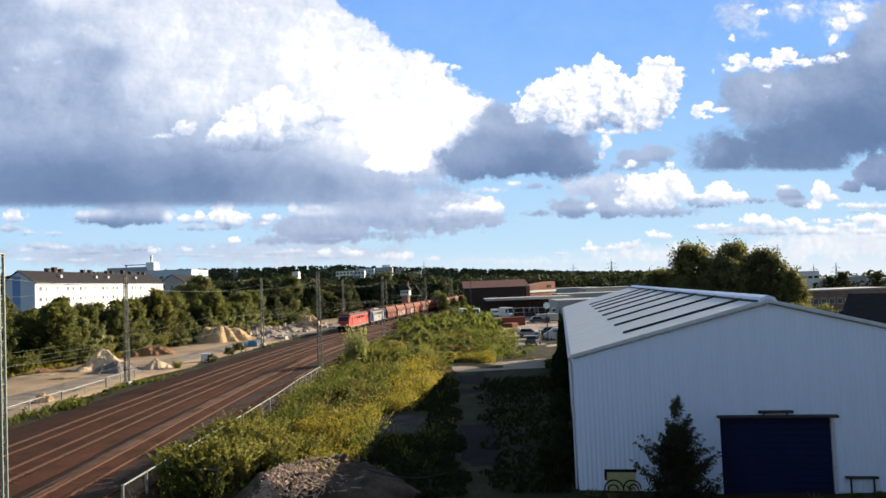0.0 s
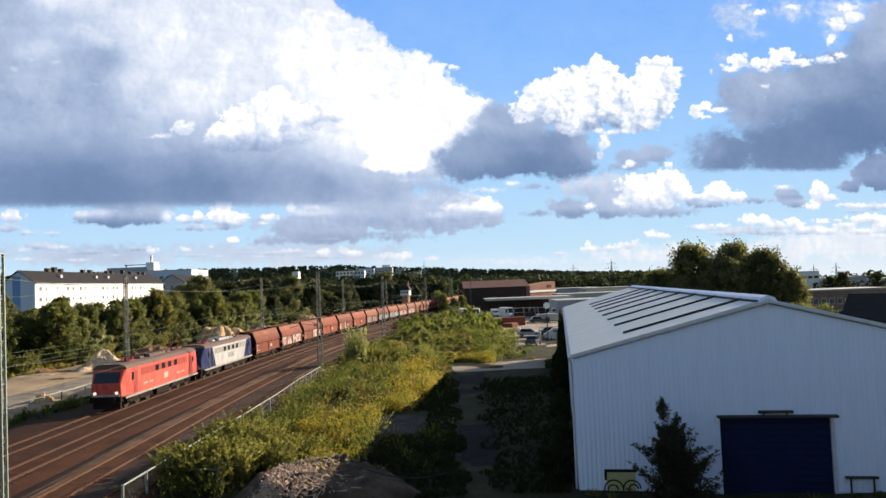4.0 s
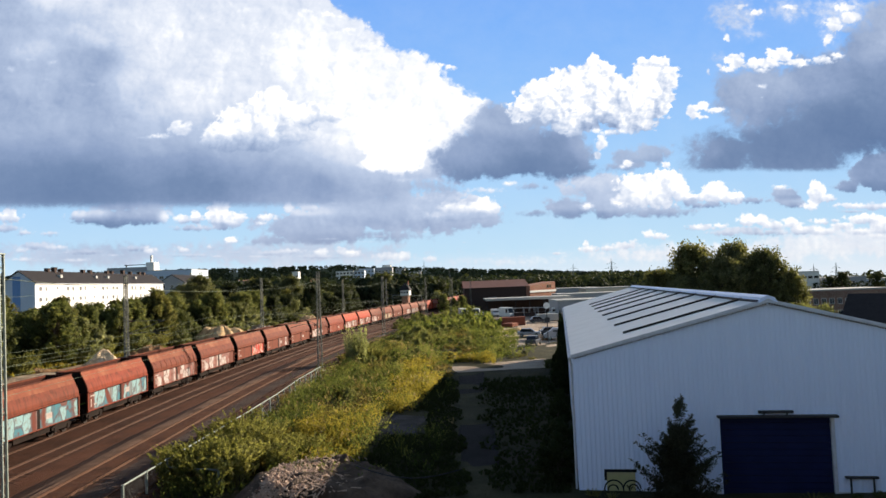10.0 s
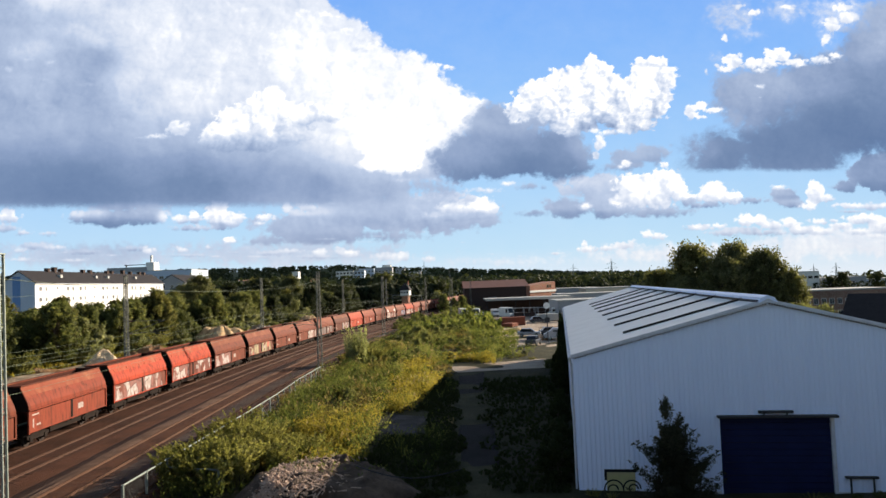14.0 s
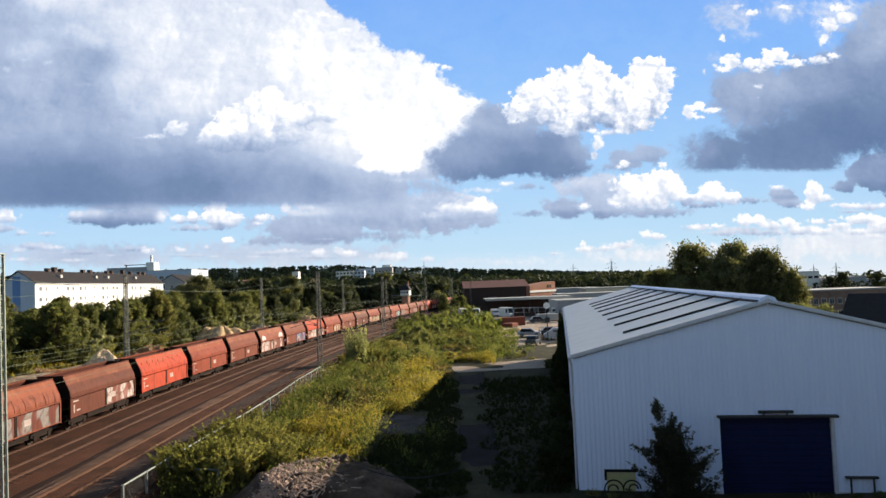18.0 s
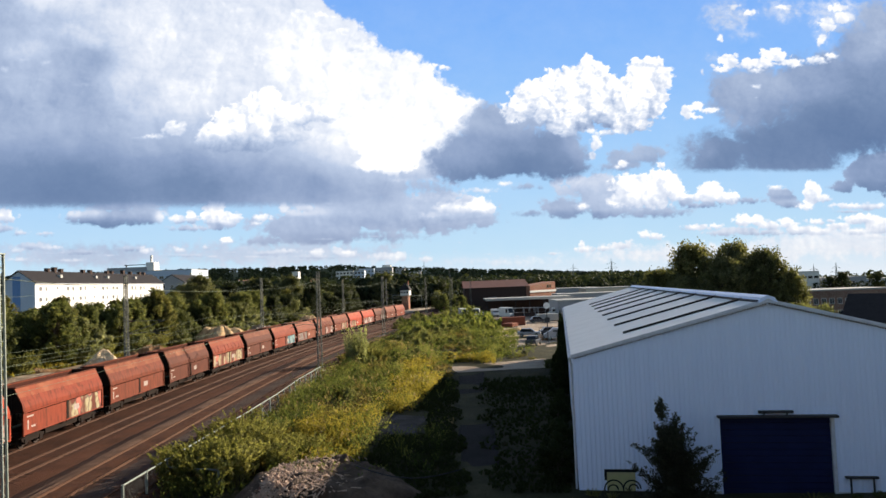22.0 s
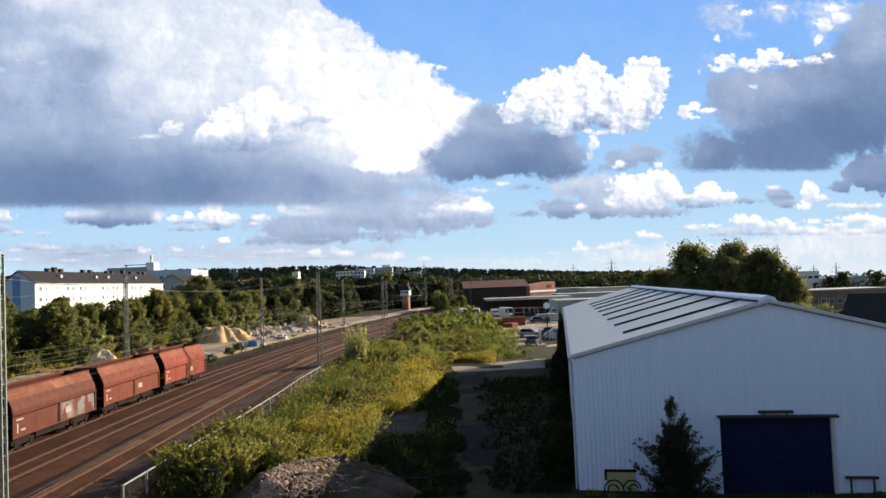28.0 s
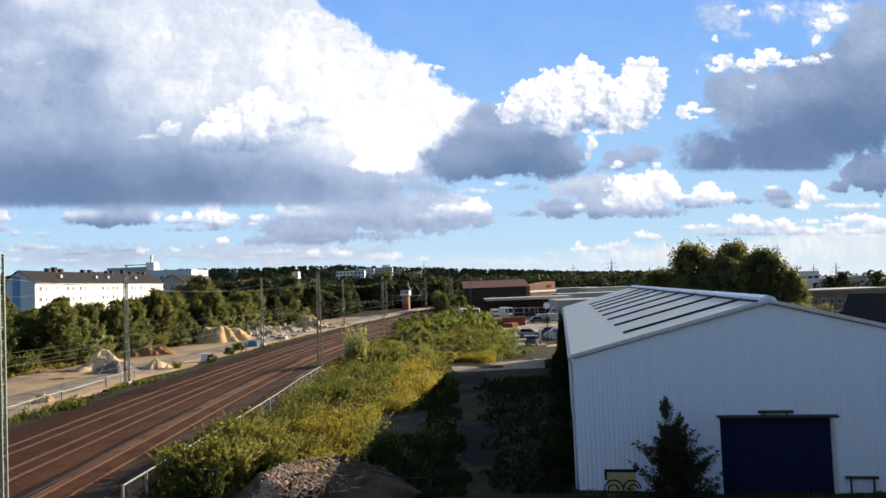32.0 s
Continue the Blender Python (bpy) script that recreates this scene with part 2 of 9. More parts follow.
cloud(1.6, 0.48, 0.48, 0.95, 0.80, 0.45,
      [(39.5, 2.3, 3.2, 0.6, 0.80), (56.2, 3.3, 1.8, 0.8, 0.97), (53.0, 3.9, 1.6, 0.6, 0.95), (45.0, 2.3, 4.8, 0.5, 0.72), (61.3, 1.7, 2.4, 0.5, 0.85), (42.6, 4.0, 1.6, 1.0, 1.00), (44.6, 4.1, 1.2, 0.9, 1.00), (46.6, 3.3, 2.0, 0.9, 0.93), (49.0, 3.7, 2.0, 0.9, 0.97), (36.3, 3.1, 3.2, 0.6, 0.95), (38.8, 3.3, 1.6, 0.6, 0.97), (50.6, 2.7, 2.4, 0.8, 0.93), (53.1, 2.5, 2.0, 0.7, 0.93), (55.0, 4.0, 1.0, 0.4, 0.97), (59.3, 4.3, 3.2, 0.9, 1.00), (58.7, 2.5, 2.4, 0.6, 0.93), (61.7, 3.3, 2.0, 1.3, 0.95), (41.8, 2.6, 4.8, 0.7, 0.62)])
# the second row
cloud(1.0, 0.48, 0.64, 0.95, 0.60, 0.45,
      [(-61.2, 4.6, 1.8, 1.2, 0.92), (-61.7, 2.9, 3.2, 0.7, 0.66), (-59.0, 2.3, 1.8, 0.6, 0.78), (-55.5, 2.2, 1.8, 0.6, 0.70)])
cloud(2.9, 0.40, 0.80, 0.95, 0.50, 0.25,
      [(-46.5, 4.5, 6.4, 1.5, 0.46), (-50.4, 4.4, 3.0, 1.1, 0.50), (-41.5, 4.9, 3.3, 1.4, 0.50), (-39.6, 4.5, 1.0, 1.1, 0.80), (-44.1, 6.0, 7.2, 1.0, 0.50)],
      [(-50.8, 5.2, 2.4, 0.5, 0.80), (-46.5, 3.7, 4.8, 0.5, 0.36), (-39.3, 4.5, 0.7, 0.7, 0.90), (-38.5, 6.3, 2.4, 0.5, 0.62)])
cloud(2.3, 0.40, 0.56, 0.97, 0.80, 0.45,
      [(-36.9, 4.2, 1.6, 0.8, 0.95), (-34.9, 4.5, 1.2, 1.0, 0.95), (-31.8, 5.0, 2.1, 1.8, 1.00), (-30.7, 3.7, 2.4, 1.2, 0.90), (-28.8, 4.5, 1.2, 0.8, 0.92), (-34.9, 2.9, 4.8, 0.6, 0.60)],
      [(-33.7, 3.1, 3.2, 0.5, 0.60)])
cloud(0.4, 0.56, 1.11, 1.00, 0.40, 0.15,
      [(-17.8, 3.1, 9.5, 2.5, 0.45), (-10.7, 4.7, 11.9, 3.0, 0.50), (-1.1, 5.0, 10.3, 2.9, 0.56), (-24.2, 1.2, 5.6, 1.0, 0.45), (-13.0, 2.1, 11.9, 1.3, 0.46)],
      [(-17.8, 1.3, 7.2, 0.7, 0.38), (-5.1, 3.1, 6.4, 0.7, 0.48), (-17.8, 5.5, 3.2, 0.6, 0.75), (-10.7, 5.6, 4.8, 0.8, 0.55)])
cloud(-36.5, 0.40, 0.48, 0.97, 0.60, 0.30,
      [(-22.0, 5.8, 0.8, 0.9, 1.00), (-19.0, 5.9, 2.1, 0.7, 0.92), (-25.0, 4.4, 1.6, 0.6, 0.92), (-25.8, 3.6, 1.1, 0.4, 0.85), (-29.9, 1.2, 1.2, 0.6, 0.97), (-16.2, 1.4, 2.0, 0.2, 0.80), (-9.1, 1.8, 2.4, 0.2, 0.80), (-15.4, 6.4, 1.6, 0.4, 0.80)])
cloud(4.0, 0.48, 0.64, 0.97, 0.60, 0.40,
      [(4.9, 6.0, 3.0, 1.9, 1.00), (1.3, 4.5, 4.8, 1.0, 0.66), (6.8, 5.6, 1.2, 1.4, 1.00), (2.2, 5.6, 2.4, 1.6, 0.90)],
      [(1.3, 4.5, 4.0, 0.6, 0.62)])
cloud(-36.5, 0.40, 0.80, 0.90, 0.50, 0.20,
      [(6.0, 8.3, 4.1, 0.6, 0.90), (9.4, 9.2, 1.9, 0.6, 0.97), (0.5, 7.2, 5.6, 1.1, 0.70), (12.4, 8.8, 3.2, 0.7, 0.40)])
cloud(4.1, 0.48, 0.95, 0.97, 0.40, 0.20,
      [(12.8, 5.0, 4.1, 0.7, 0.42), (17.6, 5.8, 4.1, 1.6, 0.46), (20.8, 8.8, 4.0, 2.1, 0.62), (23.9, 7.1, 4.8, 2.9, 0.62), (29.1, 5.3, 8.4, 1.1, 0.50)],
      [(17.2, 4.7, 4.8, 0.5, 0.36), (27.5, 4.7, 4.8, 0.5, 0.45), (21.2, 9.6, 2.4, 1.2, 0.70)])
cloud(5.4, 0.48, 0.56, 1.00, 0.80, 0.30,
      [(29.1, 8.4, 4.6, 2.4, 1.00), (31.5, 10.4, 2.1, 1.2, 1.00), (32.9, 8.7, 1.6, 2.4, 1.00), (34.4, 7.2, 1.6, 1.0, 0.97), (20.0, 6.0, 1.2, 0.7, 0.97), (25.1, 6.1, 1.2, 0.5, 0.97), (26.7, 7.6, 3.2, 1.8, 0.95)])
cloud(4.1, 0.40, 0.95, 0.85, 0.50, 0.20,
      [(25.9, 12.5, 2.9, 1.8, 0.42), (29.1, 13.4, 2.7, 1.6, 0.42), (24.3, 11.5, 4.0, 0.8, 0.40)])
cloud(-36.5, 0.40, 0.40, 0.95, 0.80, 0.20,
      [(25.9, 12.1, 0.8, 0.7, 0.97), (25.1, 11.5, 0.7, 0.4, 0.90), (31.1, 12.0, 0.7, 0.6, 0.98)])
cloud(5.6, 0.40, 0.56, 0.97, 0.80, 0.35,
      [(38.3, 7.8, 2.2, 1.8, 1.00), (40.3, 7.2, 2.1, 1.2, 0.97), (36.3, 6.1, 3.3, 0.6, 0.50), (34.8, 6.6, 1.8, 0.7, 0.50)],
      [(35.9, 6.1, 2.9, 0.4, 0.42)])
cloud(4.9, 0.40, 0.56, 0.95, 0.60, 0.25,
      [(43.6, 6.8, 3.3, 0.6, 0.42), (48.4, 7.6, 2.5, 1.3, 0.46), (49.2, 6.4, 3.3, 0.7, 0.50), (47.4, 8.8, 2.0, 0.4, 0.97)])
cloud(4.9, 0.40, 0.48, 0.97, 0.80, 0.30,
      [(52.3, 7.7, 1.4, 1.8, 1.00), (53.9, 7.2, 1.3, 0.7, 0.95), (51.4, 6.0, 1.6, 0.6, 0.92)])
cloud(4.9, 0.40, 0.56, 0.95, 0.60, 0.40,
      [(57.1, 6.1, 3.3, 0.6, 0.90), (60.3, 6.0, 3.3, 0.7, 0.90), (57.4, 5.3, 3.3, 0.4, 0.62)])
cloud(6.9, 0.40, 0.80, 0.97, 0.30, 0.10,
      [(57.0, 8.8, 1.8, 1.1, 0.32), (61.1, 10.6, 3.8, 3.0, 0.30), (55.4, 8.7, 1.4, 0.5, 0.36), (61.9, 12.6, 3.3, 1.3, 0.36)],
      [(61.3, 8.0, 3.2, 0.8, 0.22)])
# the great cloud: its body, belly and towers
cloud(6.3, 0.95, 1.59, 1.00, 0.40, 0.00,
      [(-54.4, 23.2, 36.6, 18.3, 0.42), (-30.5, 23.2, 20.7, 18.3, 0.62), (-10.7, 18.0, 14.3, 11.1, 0.99), (-17.4, 25.1, 10.3, 8.8, 1.00), (-23.4, 30.3, 8.8, 7.2, 0.95), (-3.5, 18.8, 8.0, 7.0, 1.00), (2.9, 19.2, 3.8, 3.7, 1.00), (-38.5, 9.6, 37.4, 5.6, 0.20), (-13.0, 8.4, 15.9, 2.2, 0.40)],
      [(-58.0, 31.5, 6.4, 3.2, 0.52), (-61.6, 33.1, 4.0, 3.2, 0.42), (-56.0, 34.4, 2.9, 1.1, 0.95), (-52.8, 34.1, 4.8, 2.1, 0.80), (-50.4, 30.3, 4.0, 1.4, 0.74), (-57.6, 28.3, 3.2, 1.1, 0.66), (-44.1, 25.5, 2.9, 2.4, 0.80), (-31.3, 27.5, 2.4, 1.9, 0.98), (-42.5, 21.6, 3.2, 1.3, 0.62), (-25.0, 24.7, 1.9, 2.4, 0.90), (-11.5, 20.0, 2.4, 1.6, 0.93), (-42.1, 30.7, 5.6, 3.2, 0.88), (-36.1, 33.1, 4.8, 2.4, 0.84), (-48.1, 26.5, 3.5, 1.6, 0.36), (-37.7, 27.5, 5.6, 3.2, 0.86), (-34.9, 22.4, 4.8, 2.7, 0.92), (-29.4, 25.5, 4.8, 4.0, 0.86), (-28.2, 31.9, 4.8, 3.6, 0.82), (-18.6, 20.4, 4.0, 2.9, 0.86), (-55.2, 24.3, 6.4, 2.4, 0.48), (-21.0, 27.9, 4.8, 4.0, 1.00), (-14.6, 23.2, 4.0, 4.8, 1.00)])
cloud(6.1, 1.27, 9.55, 0.97, 0.28, 0.00,
      [(-55.2, 9.6, 26.3, 10.3, 0.20), (-36.1, 9.2, 23.1, 8.0, 0.24), (-17.8, 8.8, 13.5, 6.4, 0.36), (-6.7, 8.4, 9.5, 2.1, 0.42)],
      [(-54.4, 11.9, 15.9, 3.2, 0.17), (-38.5, 12.2, 11.9, 3.2, 0.20), (-57.6, 20.0, 11.1, 2.4, 0.40), (-45.7, 20.4, 8.8, 2.7, 0.35), (-54.4, 15.6, 11.1, 2.7, 0.27), (-38.5, 16.0, 7.2, 2.7, 0.30), (-59.2, 8.2, 11.9, 3.7, 0.05), (-47.7, 8.4, 11.9, 3.5, 0.04), (-35.3, 8.8, 9.5, 3.5, 0.11), (-27.4, 9.8, 7.2, 3.2, 0.16), (-19.4, 9.2, 6.4, 2.1, 0.22), (-13.0, 11.6, 4.8, 2.1, 0.45), (-9.9, 8.8, 5.6, 1.1, 0.34), (-21.0, 14.2, 5.6, 2.1, 0.42), (-29.0, 12.8, 5.6, 2.1, 0.28)])
cloud(10.7, 0.80, 0.72, 1.00, 0.20, 0.00,
      [(-6.7, 14.2, 4.8, 3.8, 1.03), (-9.9, 12.2, 2.1, 1.4, 1.00), (-3.4, 15.4, 1.6, 3.3, 1.02), (-4.9, 12.5, 2.1, 1.6, 1.02), (-8.3, 16.8, 4.8, 3.2, 1.03)])
# heads that stand out before the body
cloud(13.2, 2.70, 0.48, 0.97, 0.90, 0.42,
      [(-24.3, 20.3, 2.1, 2.4, 1.03), (-27.4, 17.9, 4.8, 2.4, 1.00), (-30.9, 16.0, 3.2, 2.4, 0.97), (-32.9, 16.3, 1.1, 1.8, 0.95), (-20.8, 18.7, 4.8, 2.0, 1.02), (-17.8, 19.1, 3.6, 1.1, 1.00), (-15.3, 18.7, 1.6, 0.6, 0.97), (-25.0, 16.0, 6.4, 2.1, 0.85)],
      [(-28.2, 14.8, 4.8, 1.1, 0.72), (-21.0, 16.0, 4.8, 1.1, 0.80)])
cloud(15.0, 0.56, 0.48, 0.90, 0.80, 0.20,
      [(-37.5, 17.1, 1.6, 1.1, 0.93), (-40.0, 15.9, 2.0, 0.5, 0.85), (-36.3, 17.1, 0.8, 1.1, 0.90), (-42.5, 15.7, 1.1, 0.2, 0.80)])
cloud(-36.5, 0.40, 0.80, 0.50, 0.80, 0.10,
      [(-58.4, 26.7, 1.1, 0.4, 0.80), (-55.2, 26.2, 1.0, 0.6, 0.80), (-61.2, 25.4, 1.4, 0.6, 0.76), (-49.6, 23.2, 1.8, 0.5, 0.74), (-56.4, 23.9, 1.4, 0.4, 0.74), (-15.8, 14.7, 1.3, 0.6, 0.85), (-32.1, 31.1, 0.6, 0.3, 0.97), (-5.1, 9.6, 3.2, 0.6, 0.70), (-1.1, 9.8, 2.4, 0.5, 0.80)])
# ragged edges of the towers
cloud(-36.5, 0.40, 0.40, 0.95, 0.80, 0.10,
      [(-19.8, 33.3, 1.3, 0.7, 1.00), (-16.6, 33.0, 1.3, 0.5, 0.97), (-13.7, 30.7, 1.1, 0.7, 1.00), (-11.5, 28.3, 1.8, 0.6, 1.00), (-9.7, 28.7, 1.0, 0.6, 1.00), (-7.5, 26.8, 1.4, 0.6, 1.00), (-4.9, 25.4, 1.6, 0.5, 1.00), (-2.7, 25.7, 1.1, 0.4, 0.97), (-0.5, 25.9, 0.7, 0.4, 0.90), (0.9, 25.7, 1.2, 0.5, 0.88), (-14.8, 32.7, 0.6, 0.3, 0.90), (-10.7, 31.9, 0.5, 0.3, 0.70)])
# the middle cloud: grey belly, then white towers
cloud(9.1, 0.64, 1.75, 1.00, 0.30, 0.10,
      [(2.9, 12.6, 5.6, 3.2, 0.28), (9.2, 14.2, 9.1, 4.8, 0.22), (16.0, 13.4, 5.7, 3.8, 0.20), (7.6, 18.0, 4.8, 2.9, 0.42), (18.0, 11.2, 4.8, 1.8, 0.22), (12.4, 18.0, 4.8, 2.4, 0.42)],
      [(14.4, 11.2, 6.4, 1.4, 0.12), (2.5, 11.6, 4.0, 2.1, 0.30), (9.2, 17.6, 4.8, 1.4, 0.45), (20.0, 14.8, 1.8, 2.4, 0.36), (6.0, 11.2, 4.8, 1.6, 0.17)])
cloud(15.8, 1.59, 0.48, 1.00, 1.50, 0.42,
      [(21.6, 23.9, 3.0, 3.2, 1.00), (17.3, 23.2, 3.2, 2.7, 1.00), (14.2, 22.1, 2.2, 2.2, 1.00), (11.6, 22.1, 1.0, 1.0, 1.00), (14.0, 20.0, 4.8, 2.2, 0.98), (18.9, 20.0, 4.8, 3.7, 1.00), (18.1, 17.2, 1.2, 1.4, 0.95), (23.9, 20.8, 3.2, 4.0, 1.00), (29.3, 23.2, 3.3, 4.0, 1.00), (32.1, 23.2, 1.0, 1.6, 1.00), (27.5, 20.0, 4.0, 2.4, 1.00), (25.9, 18.1, 3.8, 1.8, 0.97), (23.7, 16.3, 2.4, 0.6, 0.92), (30.7, 18.5, 0.8, 0.3, 0.97)],
      [(21.2, 17.6, 1.8, 0.7, 0.62), (22.1, 18.9, 0.7, 0.6, 0.66), (26.7, 23.2, 0.6, 1.4, 0.88), (20.4, 20.8, 1.6, 0.6, 0.93)])
cloud(-36.5, 0.40, 0.48, 0.85, 0.80, 0.10,
      [(22.1, 15.0, 1.0, 1.1, 0.92), (21.3, 16.6, 0.7, 0.6, 0.90), (21.6, 13.2, 0.6, 0.8, 0.80), (20.4, 18.2, 0.8, 0.6, 0.90)])
# the dark cloud to the west of it
cloud(-36.5, 0.40, 2.39, 0.55, 0.60, 0.00,
      [(41.1, 32.7, 4.8, 3.0, 0.66), (48.6, 33.7, 5.6, 2.1, 0.72), (55.8, 33.3, 5.6, 2.7, 0.80), (43.4, 30.2, 3.2, 1.6, 0.75), (54.2, 30.3, 2.1, 3.2, 0.86), (38.7, 27.1, 2.1, 1.4, 0.72)])
cloud(11.0, 0.64, 3.50, 1.00, 0.40, 0.05,
      [(39.1, 13.2, 7.6, 4.5, 0.16), (49.0, 14.2, 10.3, 6.4, 0.15), (57.4, 18.8, 10.3, 7.2, 0.12), (44.2, 21.4, 7.6, 6.2, 0.30), (51.0, 23.2, 8.0, 4.9, 0.30), (55.4, 23.9, 8.8, 5.3, 0.26), (61.1, 24.7, 7.2, 10.3, 0.20), (61.9, 31.9, 4.5, 4.8, 0.40), (41.1, 23.9, 3.2, 2.7, 0.42)],
      [(41.1, 12.6, 5.6, 1.3, 0.11), (50.6, 14.8, 7.2, 1.9, 0.07), (58.9, 17.2, 5.6, 3.2, 0.03), (42.2, 20.8, 4.0, 2.1, 0.38), (47.0, 23.2, 4.8, 1.8, 0.42), (55.0, 24.7, 4.0, 2.4, 0.30), (61.1, 31.1, 3.2, 4.0, 0.46), (35.9, 14.2, 2.4, 2.1, 0.26), (60.9, 22.4, 3.2, 3.2, 0.16)])
cloud(24.3, 0.64, 0.40, 1.00, 0.80, 0.20,
      [(41.1, 26.6, 1.6, 1.1, 1.00), (39.8, 25.4, 1.2, 0.6, 1.00), (43.4, 26.3, 2.0, 0.8, 1.00), (47.5, 27.4, 2.2, 1.1, 1.00), (45.8, 26.3, 2.0, 0.8, 1.00), (49.8, 26.2, 2.0, 0.7, 1.00), (53.0, 26.7, 2.4, 0.6, 1.00), (55.4, 27.3, 1.2, 0.5, 1.00), (44.6, 25.2, 1.2, 0.5, 0.97)])
cloud(17.4, 0.48, 0.40, 1.00, 0.80, 0.20,
      [(34.8, 19.2, 1.1, 1.1, 1.00), (36.4, 20.0, 1.0, 0.8, 1.00), (38.3, 19.5, 1.8, 0.5, 1.00), (36.0, 18.5, 1.2, 0.5, 0.97)])
cloud(-36.5, 0.40, 0.40, 0.92, 0.80, 0.10,
      [(44.6, 23.0, 0.7, 0.4, 0.97), (44.7, 21.4, 0.4, 0.2, 0.90), (39.7, 29.9, 0.6, 0.6, 0.97), (43.8, 33.3, 1.3, 0.6, 0.95), (41.7, 34.1, 1.1, 0.5, 0.85), (48.6, 34.1, 1.4, 0.5, 0.92), (56.2, 34.1, 1.8, 0.7, 0.97), (54.6, 31.7, 1.1, 1.1, 0.97), (53.9, 29.4, 0.7, 1.0, 0.95), (38.7, 25.9, 0.7, 0.4, 0.85), (37.1, 24.9, 0.4, 0.7, 0.80), (57.0, 32.7, 1.6, 0.8, 0.90)])
light = light / np.maximum(cover, 1e-3)

sk = Nodes("sky_with_clouds")
p = sk.coords()
sep = sk.add("ShaderNodeSeparateXYZ", p)
su = sk.math("DIVIDE", sep.outputs[0], sep.outputs[1])
sv = sk.math("DIVIDE", sep.outputs[2], sep.outputs[1])
vec = sk.add("ShaderNodeCombineXYZ", su, sk.math("MULTIPLY", sv, 1.25), 0.0).outputs[0]
aC = sk.add("ShaderNodeAttribute", attribute="cover").outputs["Fac"]
aL = sk.add("ShaderNodeAttribute", attribute="light").outputs["Fac"]
fine = sk.noise(vec, 110.0, 5.0, 0.62, 0.3)
torn = sk.math("MULTIPLY", sk.math("MULTIPLY", aC, sk.math("SUBTRACT", 1.0, aC)), sk.math("MULTIPLY_ADD", fine, 3.4, -1.7))
edge = sk.step(sk.math("ADD", aC, torn), 0.02, 0.98)
lum = sk.math("ADD", aL, sk.math("MULTIPLY_ADD", fine, 0.05, -0.025))
ccol = sk.ramp(lum, (0.0, srgb(101, 126, 166)), (0.14, srgb(119, 142, 179)), (0.28, srgb(144, 164, 199)), (0.6, srgb(190, 205, 231)), (0.86, srgb(234, 240, 252)), (1.0, (1.1, 1.1, 1.1)))
haze = sk.step(sv, 0.0, 0.10)
ccol = sk.mix(haze, sk.mix(0.45, ccol, srgb(232, 232, 234)), ccol)
blue = sk.ramp(sk.math("MULTIPLY", sv, 2.2), (0.0, srgb(226, 236, 246)), (0.10, srgb(190, 224, 247)), (0.35, srgb(160, 207, 251)), (0.7, srgb(125, 182, 251)), (1.0, srgb(106, 166, 247)))
thin = sk.math("MULTIPLY", sk.noise(vec, 14.0, 6.0, 0.7), 0.18)
blue = sk.mix(thin, blue, srgb(235, 243, 252))
em = sk.add("ShaderNodeEmission", sk.mix(edge, blue, ccol), SKY_GLOW)
sk.t.links.new(em.outputs[0], sk.out.inputs[0])
sk.mat.cycles.emission_sampling = "NONE"

me = array_mesh("backdrop", sky_point(_u, _v).reshape(-1, 3), grid_faces(SKY_NU, SKY_NV), sk.mat, True)
for key, values in (("cover", cover), ("light", light)):
    at = me.attributes.new(key, "FLOAT", "POINT")
    at.data.foreach_set("value", np.ascontiguousarray(values, dtype=np.float32).ravel())
backdrop = tagged(new("backdrop", me), "blue evening sky with drifting white and grey cumulus", "sky", "", "structure")
backdrop.location = EYE
# ---- the land ----
def skyline(u):
    """Slope of the far skyline: wooded hills to the north, falling land beyond the works."""
    return np.interp(u, (-0.7, -0.39, -0.27, -0.15, -0.07, 0.035, 0.17, 0.29, 0.53, 0.62), (0.034, 0.033, 0.031, 0.0305, 0.0245, 0.018, 0.010, 0.001, -0.012, -0.014))


def land(x, y):
    """Height of the ground."""
    y1 = np.maximum(y, 1.0)
    e = skyline(np.clip(x / y1, -0.7, 0.62))
    rise = np.where(e > 0, e * y1 * smooth01(y1, 700, 3000), e * y1 * smooth01(y1, 180, 700))
    n = 0.10 * np.sin(0.31 * x + 0.7) * np.sin(0.23 * y + 0.2) + 0.06 * np.sin(0.83 * x) * np.cos(0.71 * y)
    away = x - line_x(y)
    bank = smooth01(np.abs(away - 5.0), 11.0, 16.0)
    near = 1 - smooth01(np.hypot(x, y), 250, 600)
    # a bank of soil under the bridge where the old mound lies
    return -0.55 + rise + n * bank * near + 0.35 * bank * (away > 0) * near * (1 - smooth01(y, 100, 180))


gm = Nodes("ground_soil")
gv = gm.coords()
gsep = gm.add("ShaderNodeSeparateXYZ", gv)
g1, g2, g3 = gm.noise(gv, 0.035, 5.0, 0.6), gm.noise(gv, 0.4, 6.0, 0.65), gm.noise(gv, 7.0, 4.0, 0.6)
gcol = gm.ramp(g2, (0.3, (0.022, 0.022, 0.011)), (0.52, (0.042, 0.040, 0.018)), (0.72, (0.075, 0.062, 0.032)))
gcol = gm.mix(gm.step(g1, 0.52, 0.68), gcol, (0.055, 0.044, 0.03, 1))
far = gm.step(gsep.outputs[1], 420.0, 900.0)
gcol = gm.mix(far, gcol, gm.ramp(g1, (0.35, (0.018, 0.030, 0.012)), (0.65, (0.045, 0.060, 0.022))))
gcol = gm.mix(gm.math("MULTIPLY", g3, 0.4), gcol, (0.03, 0.03, 0.014, 1))
M_GROUND = gm.surface(gcol, 0.95, 0.0, gm.math("ADD", g3, g2), 0.6, 0.15)

